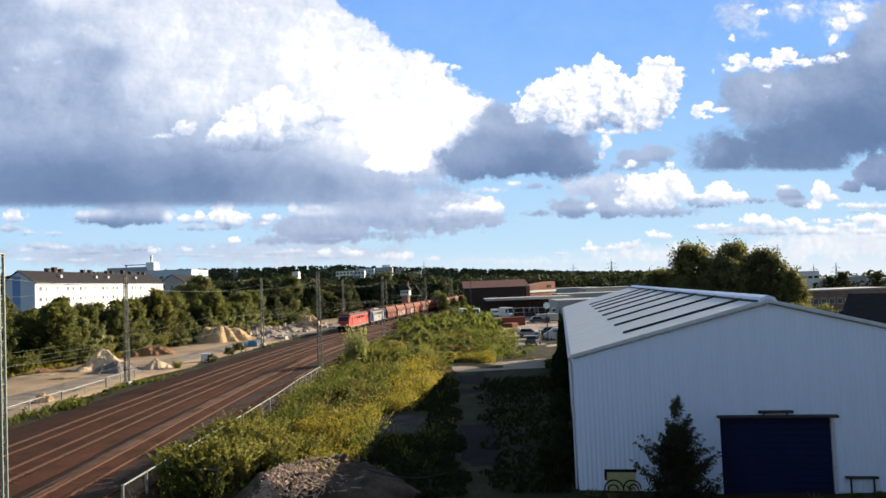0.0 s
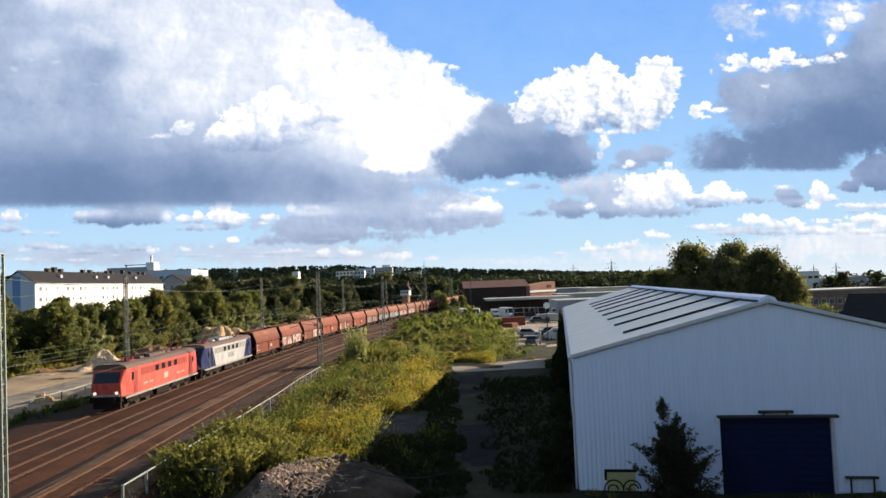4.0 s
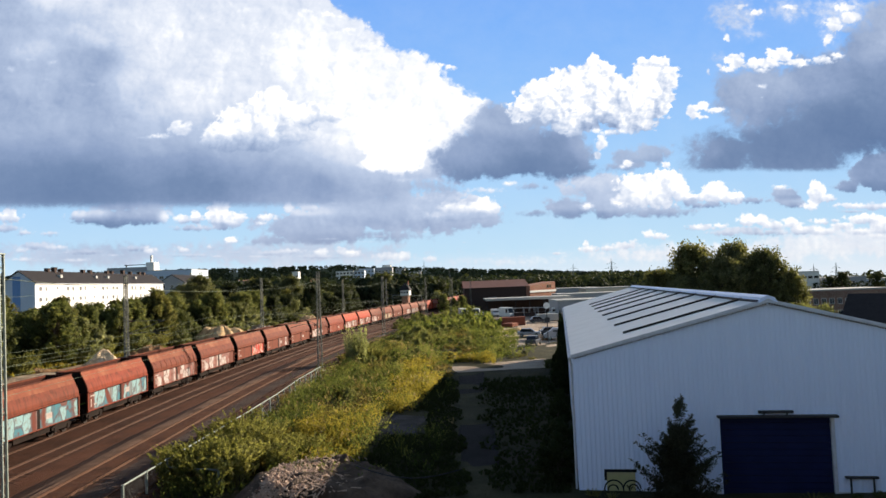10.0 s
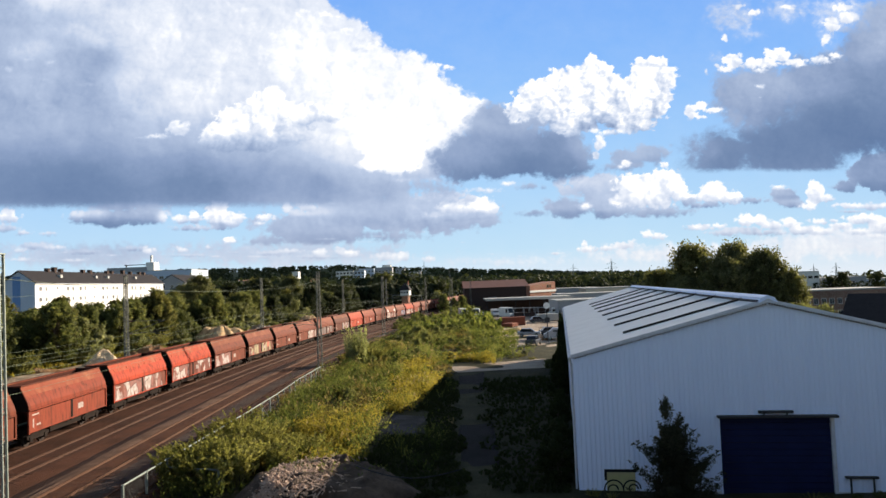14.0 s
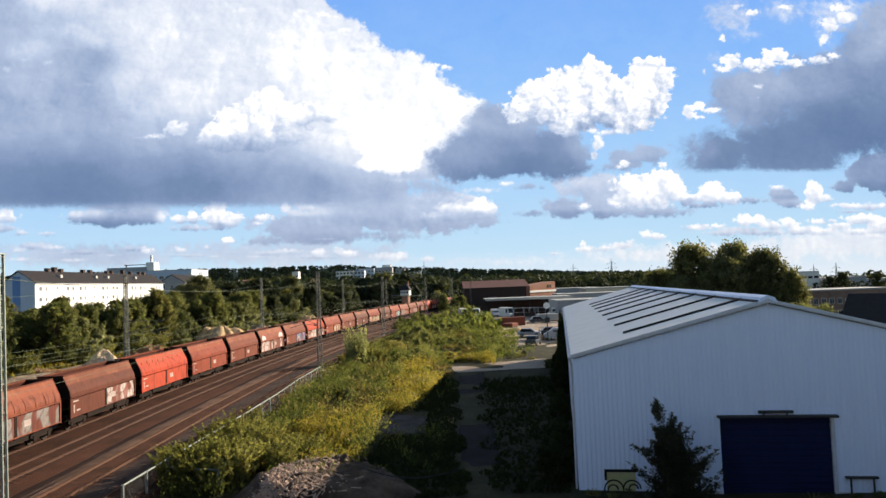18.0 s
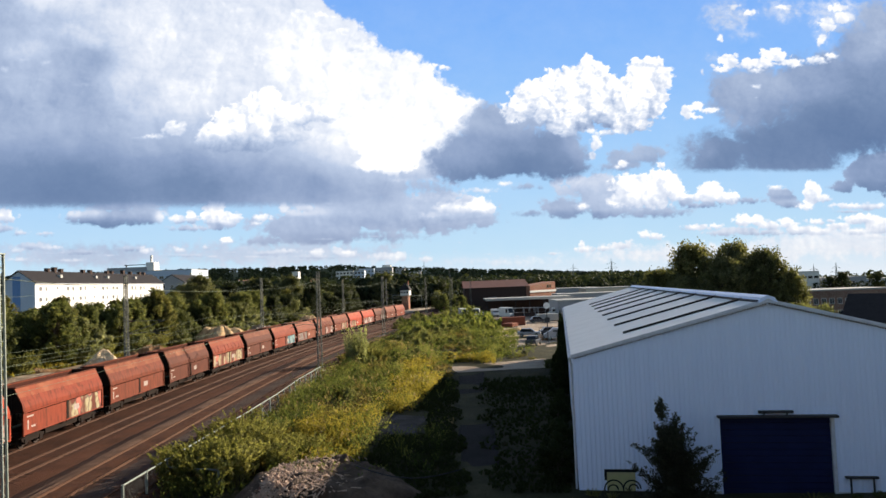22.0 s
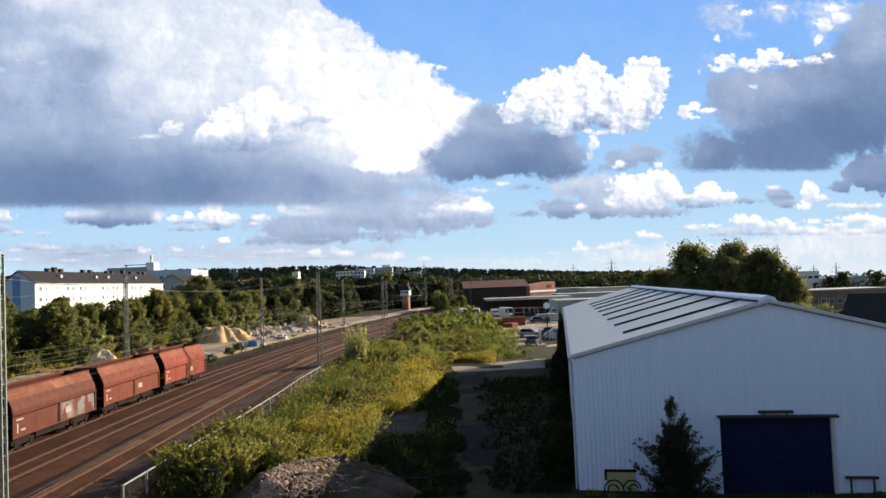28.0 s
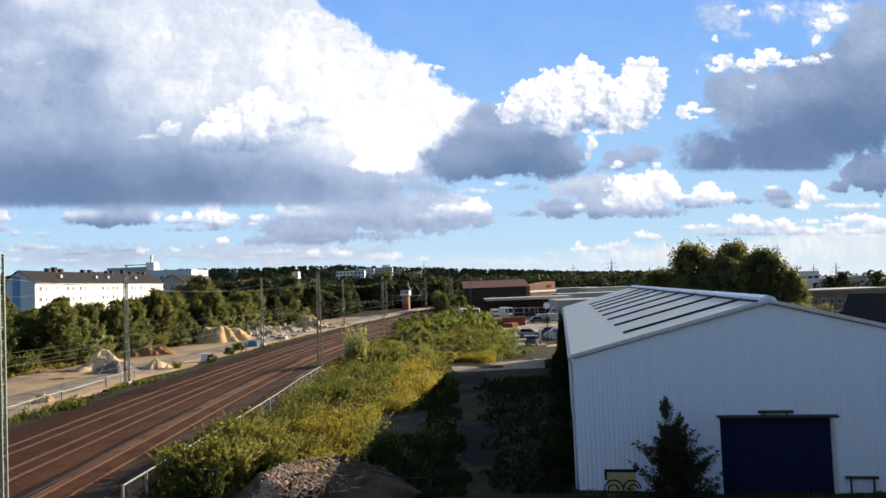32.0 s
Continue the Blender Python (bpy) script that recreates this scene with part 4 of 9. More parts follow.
def build_wagon(kind="plain"):
    w = thing("hopper_wagon", Matrix(), "oxide-red four-axle coal hopper wagon with sloping upper sides", "railway wagon", "wagons of the coal train")
    L = HALF_BODY
    # upper hopper: a thick open shell
    t = 0.06
    for s in (1, -1):
        bm = bmesh.new()
        out = [(s * y, z) for z, y in SHOULDER[:4]] + [(s * (y - t), z) for z, y in SHOULDER[3::-1]]
        prism(bm, out, -L, L)
        part("hopper_side", bm, M_RED["b"], w)
        bm = bmesh.new()
        prism(bm, [(s * 1.250, 3.434), (s * 0.945, 4.10), (s * (0.94 - t), 4.10), (s * (1.246 - t), 3.434)], -L, L)
        part("upper_panel", bm, M_DUSTY["b"], w, "dusty upper panel")
        bm = bmesh.new()
        prism(bm, [(s * 1.25, 3.395), (s * 1.285, 3.40), (s * 1.262, 3.45), (s * 1.23, 3.45)], -L, L)
        part("stiffener", bm, M_RED["b"], w)
        for k in range(9):
            x = -L + 0.7 + k * (2 * L - 1.4) / 8
            bm = bmesh.new()
            if kind == "ribbed":
                prism(bm, [(s * 1.49, 2.60), (s * 1.522, 2.60), (s * 1.522, 2.81), (s * 1.452, 3.06), (s * 1.285, 3.39), (s * 1.25, 3.39), (s * 1.42, 3.05), (s * 1.49, 2.79)], x - 0.06, x + 0.06)
                part("side_rib", bm, M_RED["b"], w)
            elif kind == "gusseted":
                prism(bm, [(s * 1.22, 3.46), (s * 1.265, 3.47), (s * 1.165, 3.68), (s * 1.12, 3.68)], x - 0.04, x + 0.04)
                part("gusset", bm, M_DUSTY["p"], w)
    for e in (-1, 1):
        bm = bmesh.new()
        a = [(-1.44, 2.46), (1.44, 2.46), (1.44, 2.60), (0.89, 4.08), (-0.89, 4.08), (-1.44, 2.60)]
        prism(bm, a, e * (L - 0.08) - 0.03, e * (L - 0.08) + 0.03)
        part("end_wall", bm, M_UNDER, w)
    bm = bmesh.new()
    for x0, x1, z0, z1 in ((-L + 0.1, -0.2, 3.4, 1.7), (0.2, L - 0.1, 1.7, 3.4)):
        v = [bm.verts.new(q) for q in ((x0, -1.2, z0), (x1, -1.2, z1), (x1, 1.2, z1), (x0, 1.2, z0))]
        bm.faces.new(v)
    box(bm, -0.2, 0.2, -1.3, 1.3, 1.6, 2.0)
    part("hopper_floor", bm, M_INSIDE, w)
    for s in (1, -1):
        bm = bmesh.new()
        y0, y1 = s * (1.50 - t - 0.012), s * (0.94 - t - 0.012)
        prism(bm, [(y0, 2.48), (y1, 4.06), (y1 - s * 0.02, 4.06), (y0 - s * 0.02, 2.48)], -L + 0.14, L - 0.14)
        part("hopper_lining", bm, M_INSIDE, w, "coal-blackened inner lining")
    rim = boxes((-L, L, 0.90, 1.0, 4.08, 4.17), (-L, L, -1.0, -0.90, 4.08, 4.17), (-L, -L + 0.1, -0.9, 0.9, 4.08, 4.17), (L - 0.1, L, -0.9, 0.9, 4.08, 4.17))
    part("top_rim", rim, M_RED["b"], w, bevel=0.012)
    sill = boxes((-L, L, 1.485, 1.56, 2.44, 2.58), (-L, L, -1.56, -1.485, 2.44, 2.58))
    part("waist_rail", sill, M_RED["b"], w, bevel=0.01)
    # discharge doors, two a side, with a post between
    for s in (1, -1):
        for x0, x1 in ((-L + 0.05, -0.30), (0.0, L - 0.05)):
            bm = boxes((x0, x1, s * 1.42 - 0.03, s * 1.42 + 0.03, 1.02, 2.36))
            part("discharge_door", bm, M_RED["b"], w, bevel=0.015)
        part("door_post", boxes((-0.30, -0.02, s * 1.44 - 0.10, s * 1.44 + 0.03, 0.90, 2.44)), M_UNDER, w)
        part("door_shaft", rods(0.045, ((-L, s * 1.50, 1.04), (L, s * 1.50, 1.04)), n=8), M_RED["b"], w)
        for x in (-L + 0.04, L - 0.04):
            part("corner_post", boxes((x - 0.07, x + 0.07, s * 1.47 - 0.05, s * 1.47 + 0.06, 0.95, 2.46)), M_RED["b"], w)
        part("data_plate", boxes((-L + 3.7 if s > 0 else L - 4.5, -L + 4.5 if s > 0 else L - 3.7, s * 1.456 - 0.008, s * 1.456 + 0.008, 1.55, 1.95)), M_PLATE, w, "white lettered data panel")
        bm = boxes((L - 1.3, L - 0.5, s * 1.454 - 0.006, s * 1.454 + 0.006, 2.10, 2.2), (L - 1.5, L - 1.0, s * 1.454 - 0.006, s * 1.454 + 0.006, 1.38, 1.5), (L - 0.7, L - 0.55, s * 1.454 - 0.006, s * 1.454 + 0.006, 1.3, 1.9))
        part("lettering", bm, M_PLATE, w, "faded white lettering")
    part("underframe", boxes((-L - 0.1, L + 0.1, -0.45, 0.45, 0.80, 1.15), (-L - 0.15, -L + 0.15, -1.25, 1.25, 0.88, 1.22), (L - 0.15, L + 0.15, -1.25, 1.25, 0.88, 1.22), (-2.2, 2.2, -1.1, 1.1, 0.5, 0.95)), M_UNDER, w)
    for e in (-1, 1):
        bm = bmesh.new()
        for y in (0.35, 0.75):
            rod(bm, (e * (L + 0.05), y, 1.1), (e * (L + 0.05), y, 3.9), 0.022, 5)
        for k in range(8):
            rod(bm, (e * (L + 0.05), 0.35, 1.3 + 0.34 * k), (e * (L + 0.05), 0.75, 1.3 + 0.34 * k), 0.015, 5)
        part("ladder", bm, M_UNDER, w)
        bogie(w, e * 3.75, 2, 1.8, 0.46)
    buffers(w, 6.27)
    return w


TONES = "bpbrbrpbrb" "bbbbbroobb" "bbpdorbpbo" "rbdrdrpbbo" "odbr"
SPRAYS = ".ww.w.gttw" "wsw.w.wwwc" ".wgwc..wvw" "c..c.tgwcc" "wgw."
RIBBED = (1, 4, 9, 14, 16, 22, 24, 29, 33, 37, 40)
WAGONS, first = [], {}
for i, tone in enumerate(TONES):
    kind = "gusseted" if tone == "o" else "ribbed" if i in RIBBED else "plain"
    if kind in first:
        WAGONS.append(copy_thing(first[kind], Matrix()))
    else:
        first[kind] = build_wagon(kind)
        WAGONS.append(first[kind])
WORDS = {"b": "brown oxide", "d": "dark brown", "r": "oxide-red", "o": "bright orange-red", "p": "faded pale red"}
MORE = {".": "plain discharge doors", "w": "white spray-paint on the doors", "g": "grey spray-paint on the doors", "t": "teal spray-paint on the doors", "v": "blue spray-paint on the doors", "s": "red spray-paint on the doors", "c": "cream spray-paint on the doors"}
_r = random.Random(5)
for i, w in enumerate(WAGONS):
    tone, spray = TONES[i], SPRAYS[i]
    w["label"] = WORDS[tone] + " coal hopper wagon with " + MORE[spray]
    k = 0
    for o in w.children:
        kind = o.name.split(".")[0]
        m = None
        if kind in ("hopper_side", "waist_rail", "door_shaft", "corner_post", "stiffener", "side_rib"):
            m = M_RED[tone]
        elif kind == "top_rim":
            m = M_RED["d"]
        elif kind in ("upper_panel", "gusset"):
            m = M_DUSTY[tone]
        elif kind == "discharge_door":
            m = M_SPRAY[spray] if spray != "." and (_r.random() < 0.8) else M_RED[tone]
        if m:
            o.material_slots[0].link = "OBJECT"
            o.material_slots[0].material = m
for i, w in enumerate(WAGONS):
    if i == 27:
        for side in (1, -1):
            spray_tag(w, side, -3.9 * side, 0.95, 2.60, 3.36, 0.8)
            spray_tag(w, side, 4.1 * side, 0.80, 2.62, 3.36, 0.4)


def sheet(outline, y0, y1):
    """Extrude an outline of (x, z) from y0 to y1."""
    bm = bmesh.new()
    a = [bm.verts.new((x, y0, z)) for x, z in outline]
    b = [bm.verts.new((x, y1, z)) for x, z in outline]
    bm.faces.new(a)
    bm.faces.new(b[::-1])
    for i in range(len(a)):
        bm.faces.new((a[i - 1], a[i], b[i], b[i - 1]))
    return bm


def build_loco(livery):
    red = livery == "red"
    words = "faded bright red electric locomotive with a grille band" if red else "white electric locomotive with blue cab ends"
    lo = thing("locomotive", Matrix(), words, "locomotive", "locomotives of the coal train")
    cabm, midm, band = (M_LRED, M_LRED, M_LDARK) if red else (M_LBLUE, M_LWHITE, M_LGREY)
    # body between the cabs
    part("body", boxes((-7.0, 7.0, -1.53, 1.53, 1.15, 3.52)), midm, lo, bevel=0.04)
    bm = bmesh.new()
    prism(bm, [(-1.53, 3.52), (1.53, 3.52), (1.30, 3.80), (0.9, 3.95), (-0.9, 3.95), (-1.30, 3.80)], -8.35, 8.35)
    part("roof", bm, M_ROOF, lo)
    for e in (-1, 1):
        cab = sheet([(e * 7.0, 1.15), (e * 9.05, 1.15), (e * 9.12, 2.25), (e * 8.55, 3.42), (e * 8.3, 3.55), (e * 7.0, 3.55)], -1.53, 1.53)
        for v in cab.verts:
            if abs(v.co.x) > 8.4:
                v.co.y *= 0.84
        c = part("cab", cab, cabm, lo, bevel=0.06)
        part("windscreen", sheet([(e * 9.07, 2.42), (e * 9.09, 2.42), (e * 8.65, 3.30), (e * 8.62, 3.30)], -1.1, 1.1), M_GLASSY, c)
        for s in (-1, 1):
            part("side_window", boxes((min(e * 7.45, e * 7.0), max(e * 7.45, e * 7.0), s * 1.535 - 0.01, s * 1.535 + 0.01, 2.45, 3.1)), M_GLASSY, c)
            part("cab_door", boxes((min(e * 6.25, e * 6.85), max(e * 6.25, e * 6.85), s * 1.535 - 0.012, s * 1.535 + 0.012, 1.25, 3.2)), M_LDARK if red else M_LBLUE, c)
            part("handrail", rods(0.02, ((e * 6.18, s * 1.60, 1.2), (e * 6.18, s * 1.60, 2.6)), ((e * 6.92, s * 1.60, 1.2), (e * 6.92, s * 1.60, 2.6))), M_PLATE, c)
            bm = bmesh.new()
            rod(bm, (e * 9.05, s * 0.95, 1.55), (e * 9.19, s * 0.95, 1.55), 0.13, 12)
            part("headlight", bm, M_LAMPW if e > 0 and red else M_PLATE, c)
        part("front_stripe", boxes((min(e * 9.05, e * 9.14), max(e * 9.05, e * 9.14), -1.2, 1.2, 1.25, 1.42)), M_PLATE, c)
        part("buffer_beam", boxes((min(e * 8.9, e * 9.2), max(e * 8.9, e * 9.2), -1.35, 1.35, 0.75, 1.25)), M_UNDER, lo)
        part("snow_plough", boxes((min(e * 8.7, e * 9.0), max(e * 8.7, e * 9.0), -1.2, 1.2, 0.2, 0.7)), M_UNDER, lo)
        bogie(lo, e * 4.85, 3, 2.2, 0.62)
    for s in (-1, 1):
        y0, y1 = s * 1.535 - 0.012, s * 1.535 + 0.012
        if not red:
            for e in (-1, 1):
                part("blue_wedge", sheet([(e * 6.9, 1.2), (e * 5.1, 1.2), (e * 6.2, 3.5), (e * 6.9, 3.5)], y0, y1), M_LBLUE, lo, "blue paint wedge")
        part("grille_band", boxes((-5.5, 5.5, y0, y1, 2.62, 3.28)), band, lo)
        for i in range(22):
            x = -5.4 + 10.8 * i / 21
            part("louvre", boxes((x - 0.02, x + 0.02, s * 1.55 - 0.012, s * 1.55 + 0.012, 2.64, 3.26)), M_LRED if red else M_ROOF, lo)
        for i in range(4):
            x = -2.4 + 1.5 * i
            part("machine_window", boxes((x - 0.38, x + 0.38, s * 1.56 - 0.012, s * 1.56 + 0.012, 2.68, 3.22)), M_GLASSY, lo, bevel=0.008)
        if red:
            for x in (-4.4, -3.2, 3.4, 4.6):
                part("lettering", boxes((x - 0.4, x + 0.4, y0, y1 + s * 0.002, 1.75, 1.9)), M_PLATE, lo, "white lettering bar")
            part("logo_panel", boxes((-0.5, 0.5, y0, y1 + s * 0.002, 1.72, 2.28)), M_PLATE, lo, "white badge")
        else:
            for x in (-1.0, -0.2, 0.6):
                part("lettering", boxes((x - 0.33, x + 0.33, y0, y1 + s * 0.002, 1.75, 2.35)), M_LGREY, lo, "grey letter block")
        part("skirt", boxes((-8.6, 8.6, s * 1.50 - 0.05, s * 1.50 + 0.05, 0.98, 1.16)), M_LGREY, lo)
    part("underframe", boxes((-8.8, 8.8, -1.2, 1.2, 0.85, 1.15), (-1.5, 1.5, -1.25, 1.25, 0.3, 0.9)), M_UNDER, lo)
    part("roof_equipment", boxes((-1.9, 1.9, -0.75, 0.75, 3.93, 4.22), (2.5, 3.4, -0.5, 0.5, 3.93, 4.15), (-3.6, -2.6, -0.6, 0.6, 3.93, 4.12)), M_ROOF if red else M_LWHITE, lo, bevel=0.04)
    part("roof_cable", rods(0.03, ((-6.5, 0.3, 4.3), (6.5, 0.3, 4.3))), M_UNDER, lo)
    for x in (-6, -4.5, -2, 2, 4.5, 6):
        part("insulator", rods(0.07, ((x, 0.3, 3.93), (x, 0.3, 4.3)), n=8), M_UNDER, lo)
    for e, up in ((-1, True), (1, False)):
        bm = bmesh.new()
        x = e * 5.4
        top = 5.45 if up else 4.35
        for s in (-0.5, 0.5):
            rod(bm, (x, s, 4.02), (x - 0.9, s * 0.8, (4.02 + top) / 2), 0.03, 5)
            rod(bm, (x - 0.9, s * 0.8, (4.02 + top) / 2), (x, s * 0.6, top), 0.025, 5)
        rod(bm, (x, -0.85, top), (x, 0.85, top), 0.03, 5)
        rod(bm, (x - 0.2, -0.85, top - 0.02), (x - 0.2, 0.85, top - 0.02), 0.03, 5)
        box(bm, x - 0.9, x + 0.5, -0.6, 0.6, 3.95, 4.03)
        part("pantograph", bm, M_LDARK, lo)
    buffers(lo, 9.745, 1.06, 0.7)
    return lo


LOCOS = [build_loco("red"), build_loco("blue")]

# where the leading end of the seventh wagon is, along the line, at each time
TRAIN_T = (0.0, 2.0, 4.0, 5.5, 7.0, 9.0, 11.0, 13.0, 15.0, 17.0, 19.0, 21.0, 23.0, 25.0, 28.0, 30.0, 32.0)
TRAIN_S = (219.6, 170.8, 121.9, 85.3, 48.7, 0.0, -48.2, -95.9, -143.4, -190.8, -238.1, -285.0, -331.8, -378.4, -447.6, -493.6, -539.4)


def along(s):
    x, y, a = line(s)
    return pose(float(x), float(y), 0.0, 0, 0, math.degrees(math.atan2(-math.cos(a), -math.sin(a))))


def run_train():
    times = [round(0.5 * k, 2) for k in range(65)]
    # a smooth curve through the timetable
    co = np.polyfit(np.array(TRAIN_T) - 16.0, TRAIN_S, 4)
    lead = np.polyval(co, np.array(times) - 16.0)
    for i, w in enumerate(WAGONS):
        walk(w, [(t, along(s + (i - 6) * 12.54 + HALF_BODY)) for t, s in zip(times, lead)])
    for k, lo in enumerate(LOCOS):
        walk(lo, [(t, along(s - 6 * 12.54 - 0.72 - 9.745 - 19.49 * (1 - k))) for t, s in zip(times, lead)])
# ---- the corrugated hall ----
HALL_A = radians(9.16)
HALL = pose(6.05, 34.4, -0.4, 0, 0, -math.degrees(HALL_A))   # x across the front, y into the depth
HW, HL, EAVE, RIDGE = 17.9, 60.0, 6.6, 8.95
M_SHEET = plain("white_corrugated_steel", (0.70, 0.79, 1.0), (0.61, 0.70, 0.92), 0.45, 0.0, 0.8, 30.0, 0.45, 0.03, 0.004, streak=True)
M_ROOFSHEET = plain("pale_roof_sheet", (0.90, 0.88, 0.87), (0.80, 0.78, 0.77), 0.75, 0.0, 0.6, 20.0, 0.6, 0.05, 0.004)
M_SKYLIGHT = plain("grimy_rooflight", (0.016, 0.016, 0.017), (0.010, 0.010, 0.010), 0.95)
M_TRIM = plain("grey_flashing", (0.56, 0.58, 0.64), (0.40, 0.41, 0.45), 0.5)
M_DOORBLUE = plain("navy_door", (0.009, 0.015, 0.062), (0.006, 0.009, 0.036), 0.5, 0.0, 1.2)
M_CLOSURE = plain("shaded_foam_closure", (0.20, 0.20, 0.24), (0.14, 0.14, 0.17), 0.8)
M_DARKMETAL = plain("dark_metal", (0.05, 0.05, 0.055), (0.02, 0.02, 0.022), 0.6)


def roof_z(x):
    return EAVE + (RIDGE - EAVE) * (1 - abs(x - HW / 2) / (HW / 2))


hall = thing("warehouse", HALL, "white corrugated steel warehouse with a shallow gable roof and blue door", "warehouse")
D0, D1, DH = 6.58, 11.42, 3.62
pitch = 0.22
bm = bmesh.new()
prof = []
x = 0.0
while x < HW - 0.001:
    for dx, dep in ((0.0, 0.0), (0.09, 0.0), (0.115, 0.018), (0.195, 0.018)):
        if x + dx <= HW:
            prof.append((x + dx, -dep))
    x += pitch
prof.append((HW, 0.0))
for (xa, ya), (xb, yb) in zip(prof, prof[1:]):
    lo_ = DH if D0 - 0.02 < (xa + xb) / 2 < D1 + 0.02 else 0.0
    v = [bm.verts.new(q) for q in ((xa, ya, lo_), (xb, yb, lo_), (xb, yb, roof_z(xb)), (xa, ya, roof_z(xa)))]
    bm.faces.new(v)
bmesh.ops.remove_doubles(bm, verts=bm.verts[:], dist=0.0005)
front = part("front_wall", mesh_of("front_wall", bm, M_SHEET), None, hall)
inner = bmesh.new()
for x0, x1, z0 in ((0.06, D0 - 0.02, 0), (D1 + 0.02, HW - 0.06, 0), (D0 - 0.02, D1 + 0.02, DH)):
    xs_ = [x0, x1] + ([HW / 2] if x0 < HW / 2 < x1 else [])
    pts = [(x0, z0), (x1, z0)] + [(q, roof_z(q) - 0.05) for q in sorted(xs_, reverse=True)]
    a = [inner.verts.new((q, 0.06, z)) for q, z in pts]
    b = [inner.verts.new((q, 0.20, z)) for q, z in pts]
    inner.faces.new(a)
    inner.faces.new(b[::-1])
    for i in range(len(a)):
        inner.faces.new((a[i - 1], a[i], b[i], b[i - 1]))
part("wall_core", inner, M_TRIM, hall)
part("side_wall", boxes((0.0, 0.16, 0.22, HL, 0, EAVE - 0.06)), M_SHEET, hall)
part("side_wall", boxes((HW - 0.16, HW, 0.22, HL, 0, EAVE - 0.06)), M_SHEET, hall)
bm = bmesh.new()
pts = [(0, 0), (HW, 0), (HW, EAVE - 0.05), (HW / 2, RIDGE - 0.05), (0, EAVE - 0.05)]
a = [bm.verts.new((q, HL, z)) for q, z in pts]
b = [bm.verts.new((q, HL + 0.18, z)) for q, z in pts]
bm.faces.new(a)
bm.faces.new(b[::-1])
for i in range(5):
    bm.faces.new((a[i - 1], a[i], b[i], b[i - 1]))
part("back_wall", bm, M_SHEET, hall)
# roof slopes, with the rooflight strips let in between the sheets
slope = math.hypot(HW / 2, RIDGE - EAVE)
for side in (0, 1):
    def rp(d, y, up):
        """A point d metres up the slope from the eave."""
        fx, fz = (HW / 2) / slope, (RIDGE - EAVE) / slope
        q = d * fx - up * fz
        return (q if side == 0 else HW - q, y, EAVE + d * fz + up * fx)

    bm = bmesh.new()
    lower, y = [], -0.12
    ys_ = []
    while y < HL + 0.25:
        for dy, up in ((0.0, 0.02), (0.22, 0.02), (0.25, 0.055), (0.30, 0.055)):
            ys_.append((min(y + dy, HL + 0.25), up))
        y += 0.333
    for (ya, ua), (yb, ub) in zip(ys_, ys_[1:]):
        if yb - ya < 1e-4:
            continue
        v = [bm.verts.new(rp(d, yy, u)) for d, yy, u in ((-0.10, ya, ua), (-0.10, yb, ub), (slope, yb, ub), (slope, ya, ua))]
        bm.faces.new(v)
    bmesh.ops.remove_doubles(bm, verts=bm.verts[:], dist=0.0005)
    part("roof_slope", mesh_of("roof_slope", bm, M_ROOFSHEET), None, hall)
    bm = bmesh.new()
    a = [bm.verts.new(rp(d, yy, 0.0)) for d, yy in ((-0.10, -0.12), (-0.10, HL + 0.25), (slope, HL + 0.25), (slope, -0.28))]
    b = [bm.verts.new(rp(d, yy, -0.10)) for d, yy in ((-0.10, -0.12), (-0.10, HL + 0.25), (slope, HL + 0.25), (slope, -0.28))]
    bm.faces.new(a)
    bm.faces.new(b[::-1])
    for i in range(4):
        bm.faces.new((a[i - 1], a[i], b[i], b[i - 1]))
    part("roof_deck", bm, M_TRIM, hall)
    for k in range(8):
        yc = 3.1 + k * 6.0
        bm = bmesh.new()
        a = [bm.verts.new(rp(d, yy, 0.145)) for d, yy in ((slope * 0.30, yc - 0.10), (slope * 0.30, yc + 0.10), (slope - 0.35, yc + 0.10), (slope - 0.35, yc - 0.10))]
        b = [bm.verts.new(rp(d, yy, 0.0)) for d, yy in ((slope * 0.30, yc - 0.10), (slope * 0.30, yc + 0.10), (slope - 0.35, yc + 0.10), (slope - 0.35, yc - 0.10))]
        bm.faces.new(a)
        bm.faces.new(b[::-1])
        for i in range(4):
            bm.faces.new((a[i - 1], a[i], b[i], b[i - 1]))
        part("rooflight", bm, M_SKYLIGHT, hall, "long grimy rooflight strip")
    # verge flashing along the gable
    for y0_, y1_ in ((-0.17, -0.05), (HL + 0.2, HL + 0.3)):
        bm = bmesh.new()
        a = [bm.verts.new(rp(d, y0_, u)) for d, u in ((-0.12, -0.10), (slope, -0.10), (slope, 0.07), (-0.12, 0.07))]
        b = [bm.verts.new(rp(d, y1_, u)) for d, u in ((-0.12, -0.10), (slope, -0.10), (slope, 0.07), (-0.12, 0.07))]
        bm.faces.new(a)
        bm.faces.new(b[::-1])
        for i in range(4):
            bm.faces.new((a[i - 1], a[i], b[i], b[i - 1]))
        part("verge_flashing", bm, M_TRIM, hall)
    # Teeth coloured dark to draw the shadow line below the verge.
    bm = bmesh.new()
    for k in range(80):
        d0 = 0.05 + k * (slope - 0.1) / 80
        a = [bm.verts.new(rp(d, -0.052, u)) for d, u in ((d0, -0.17), (d0 + 0.06, -0.17), (d0 + 0.06, -0.10), (d0, -0.10))]
        b = [bm.verts.new((q.co.x, -0.02, q.co.z)) for q in a]
        bm.faces.new(a)
        bm.faces.new(b[::-1])
        for i in range(4):
            bm.faces.new((a[i - 1], a[i], b[i], b[i - 1]))
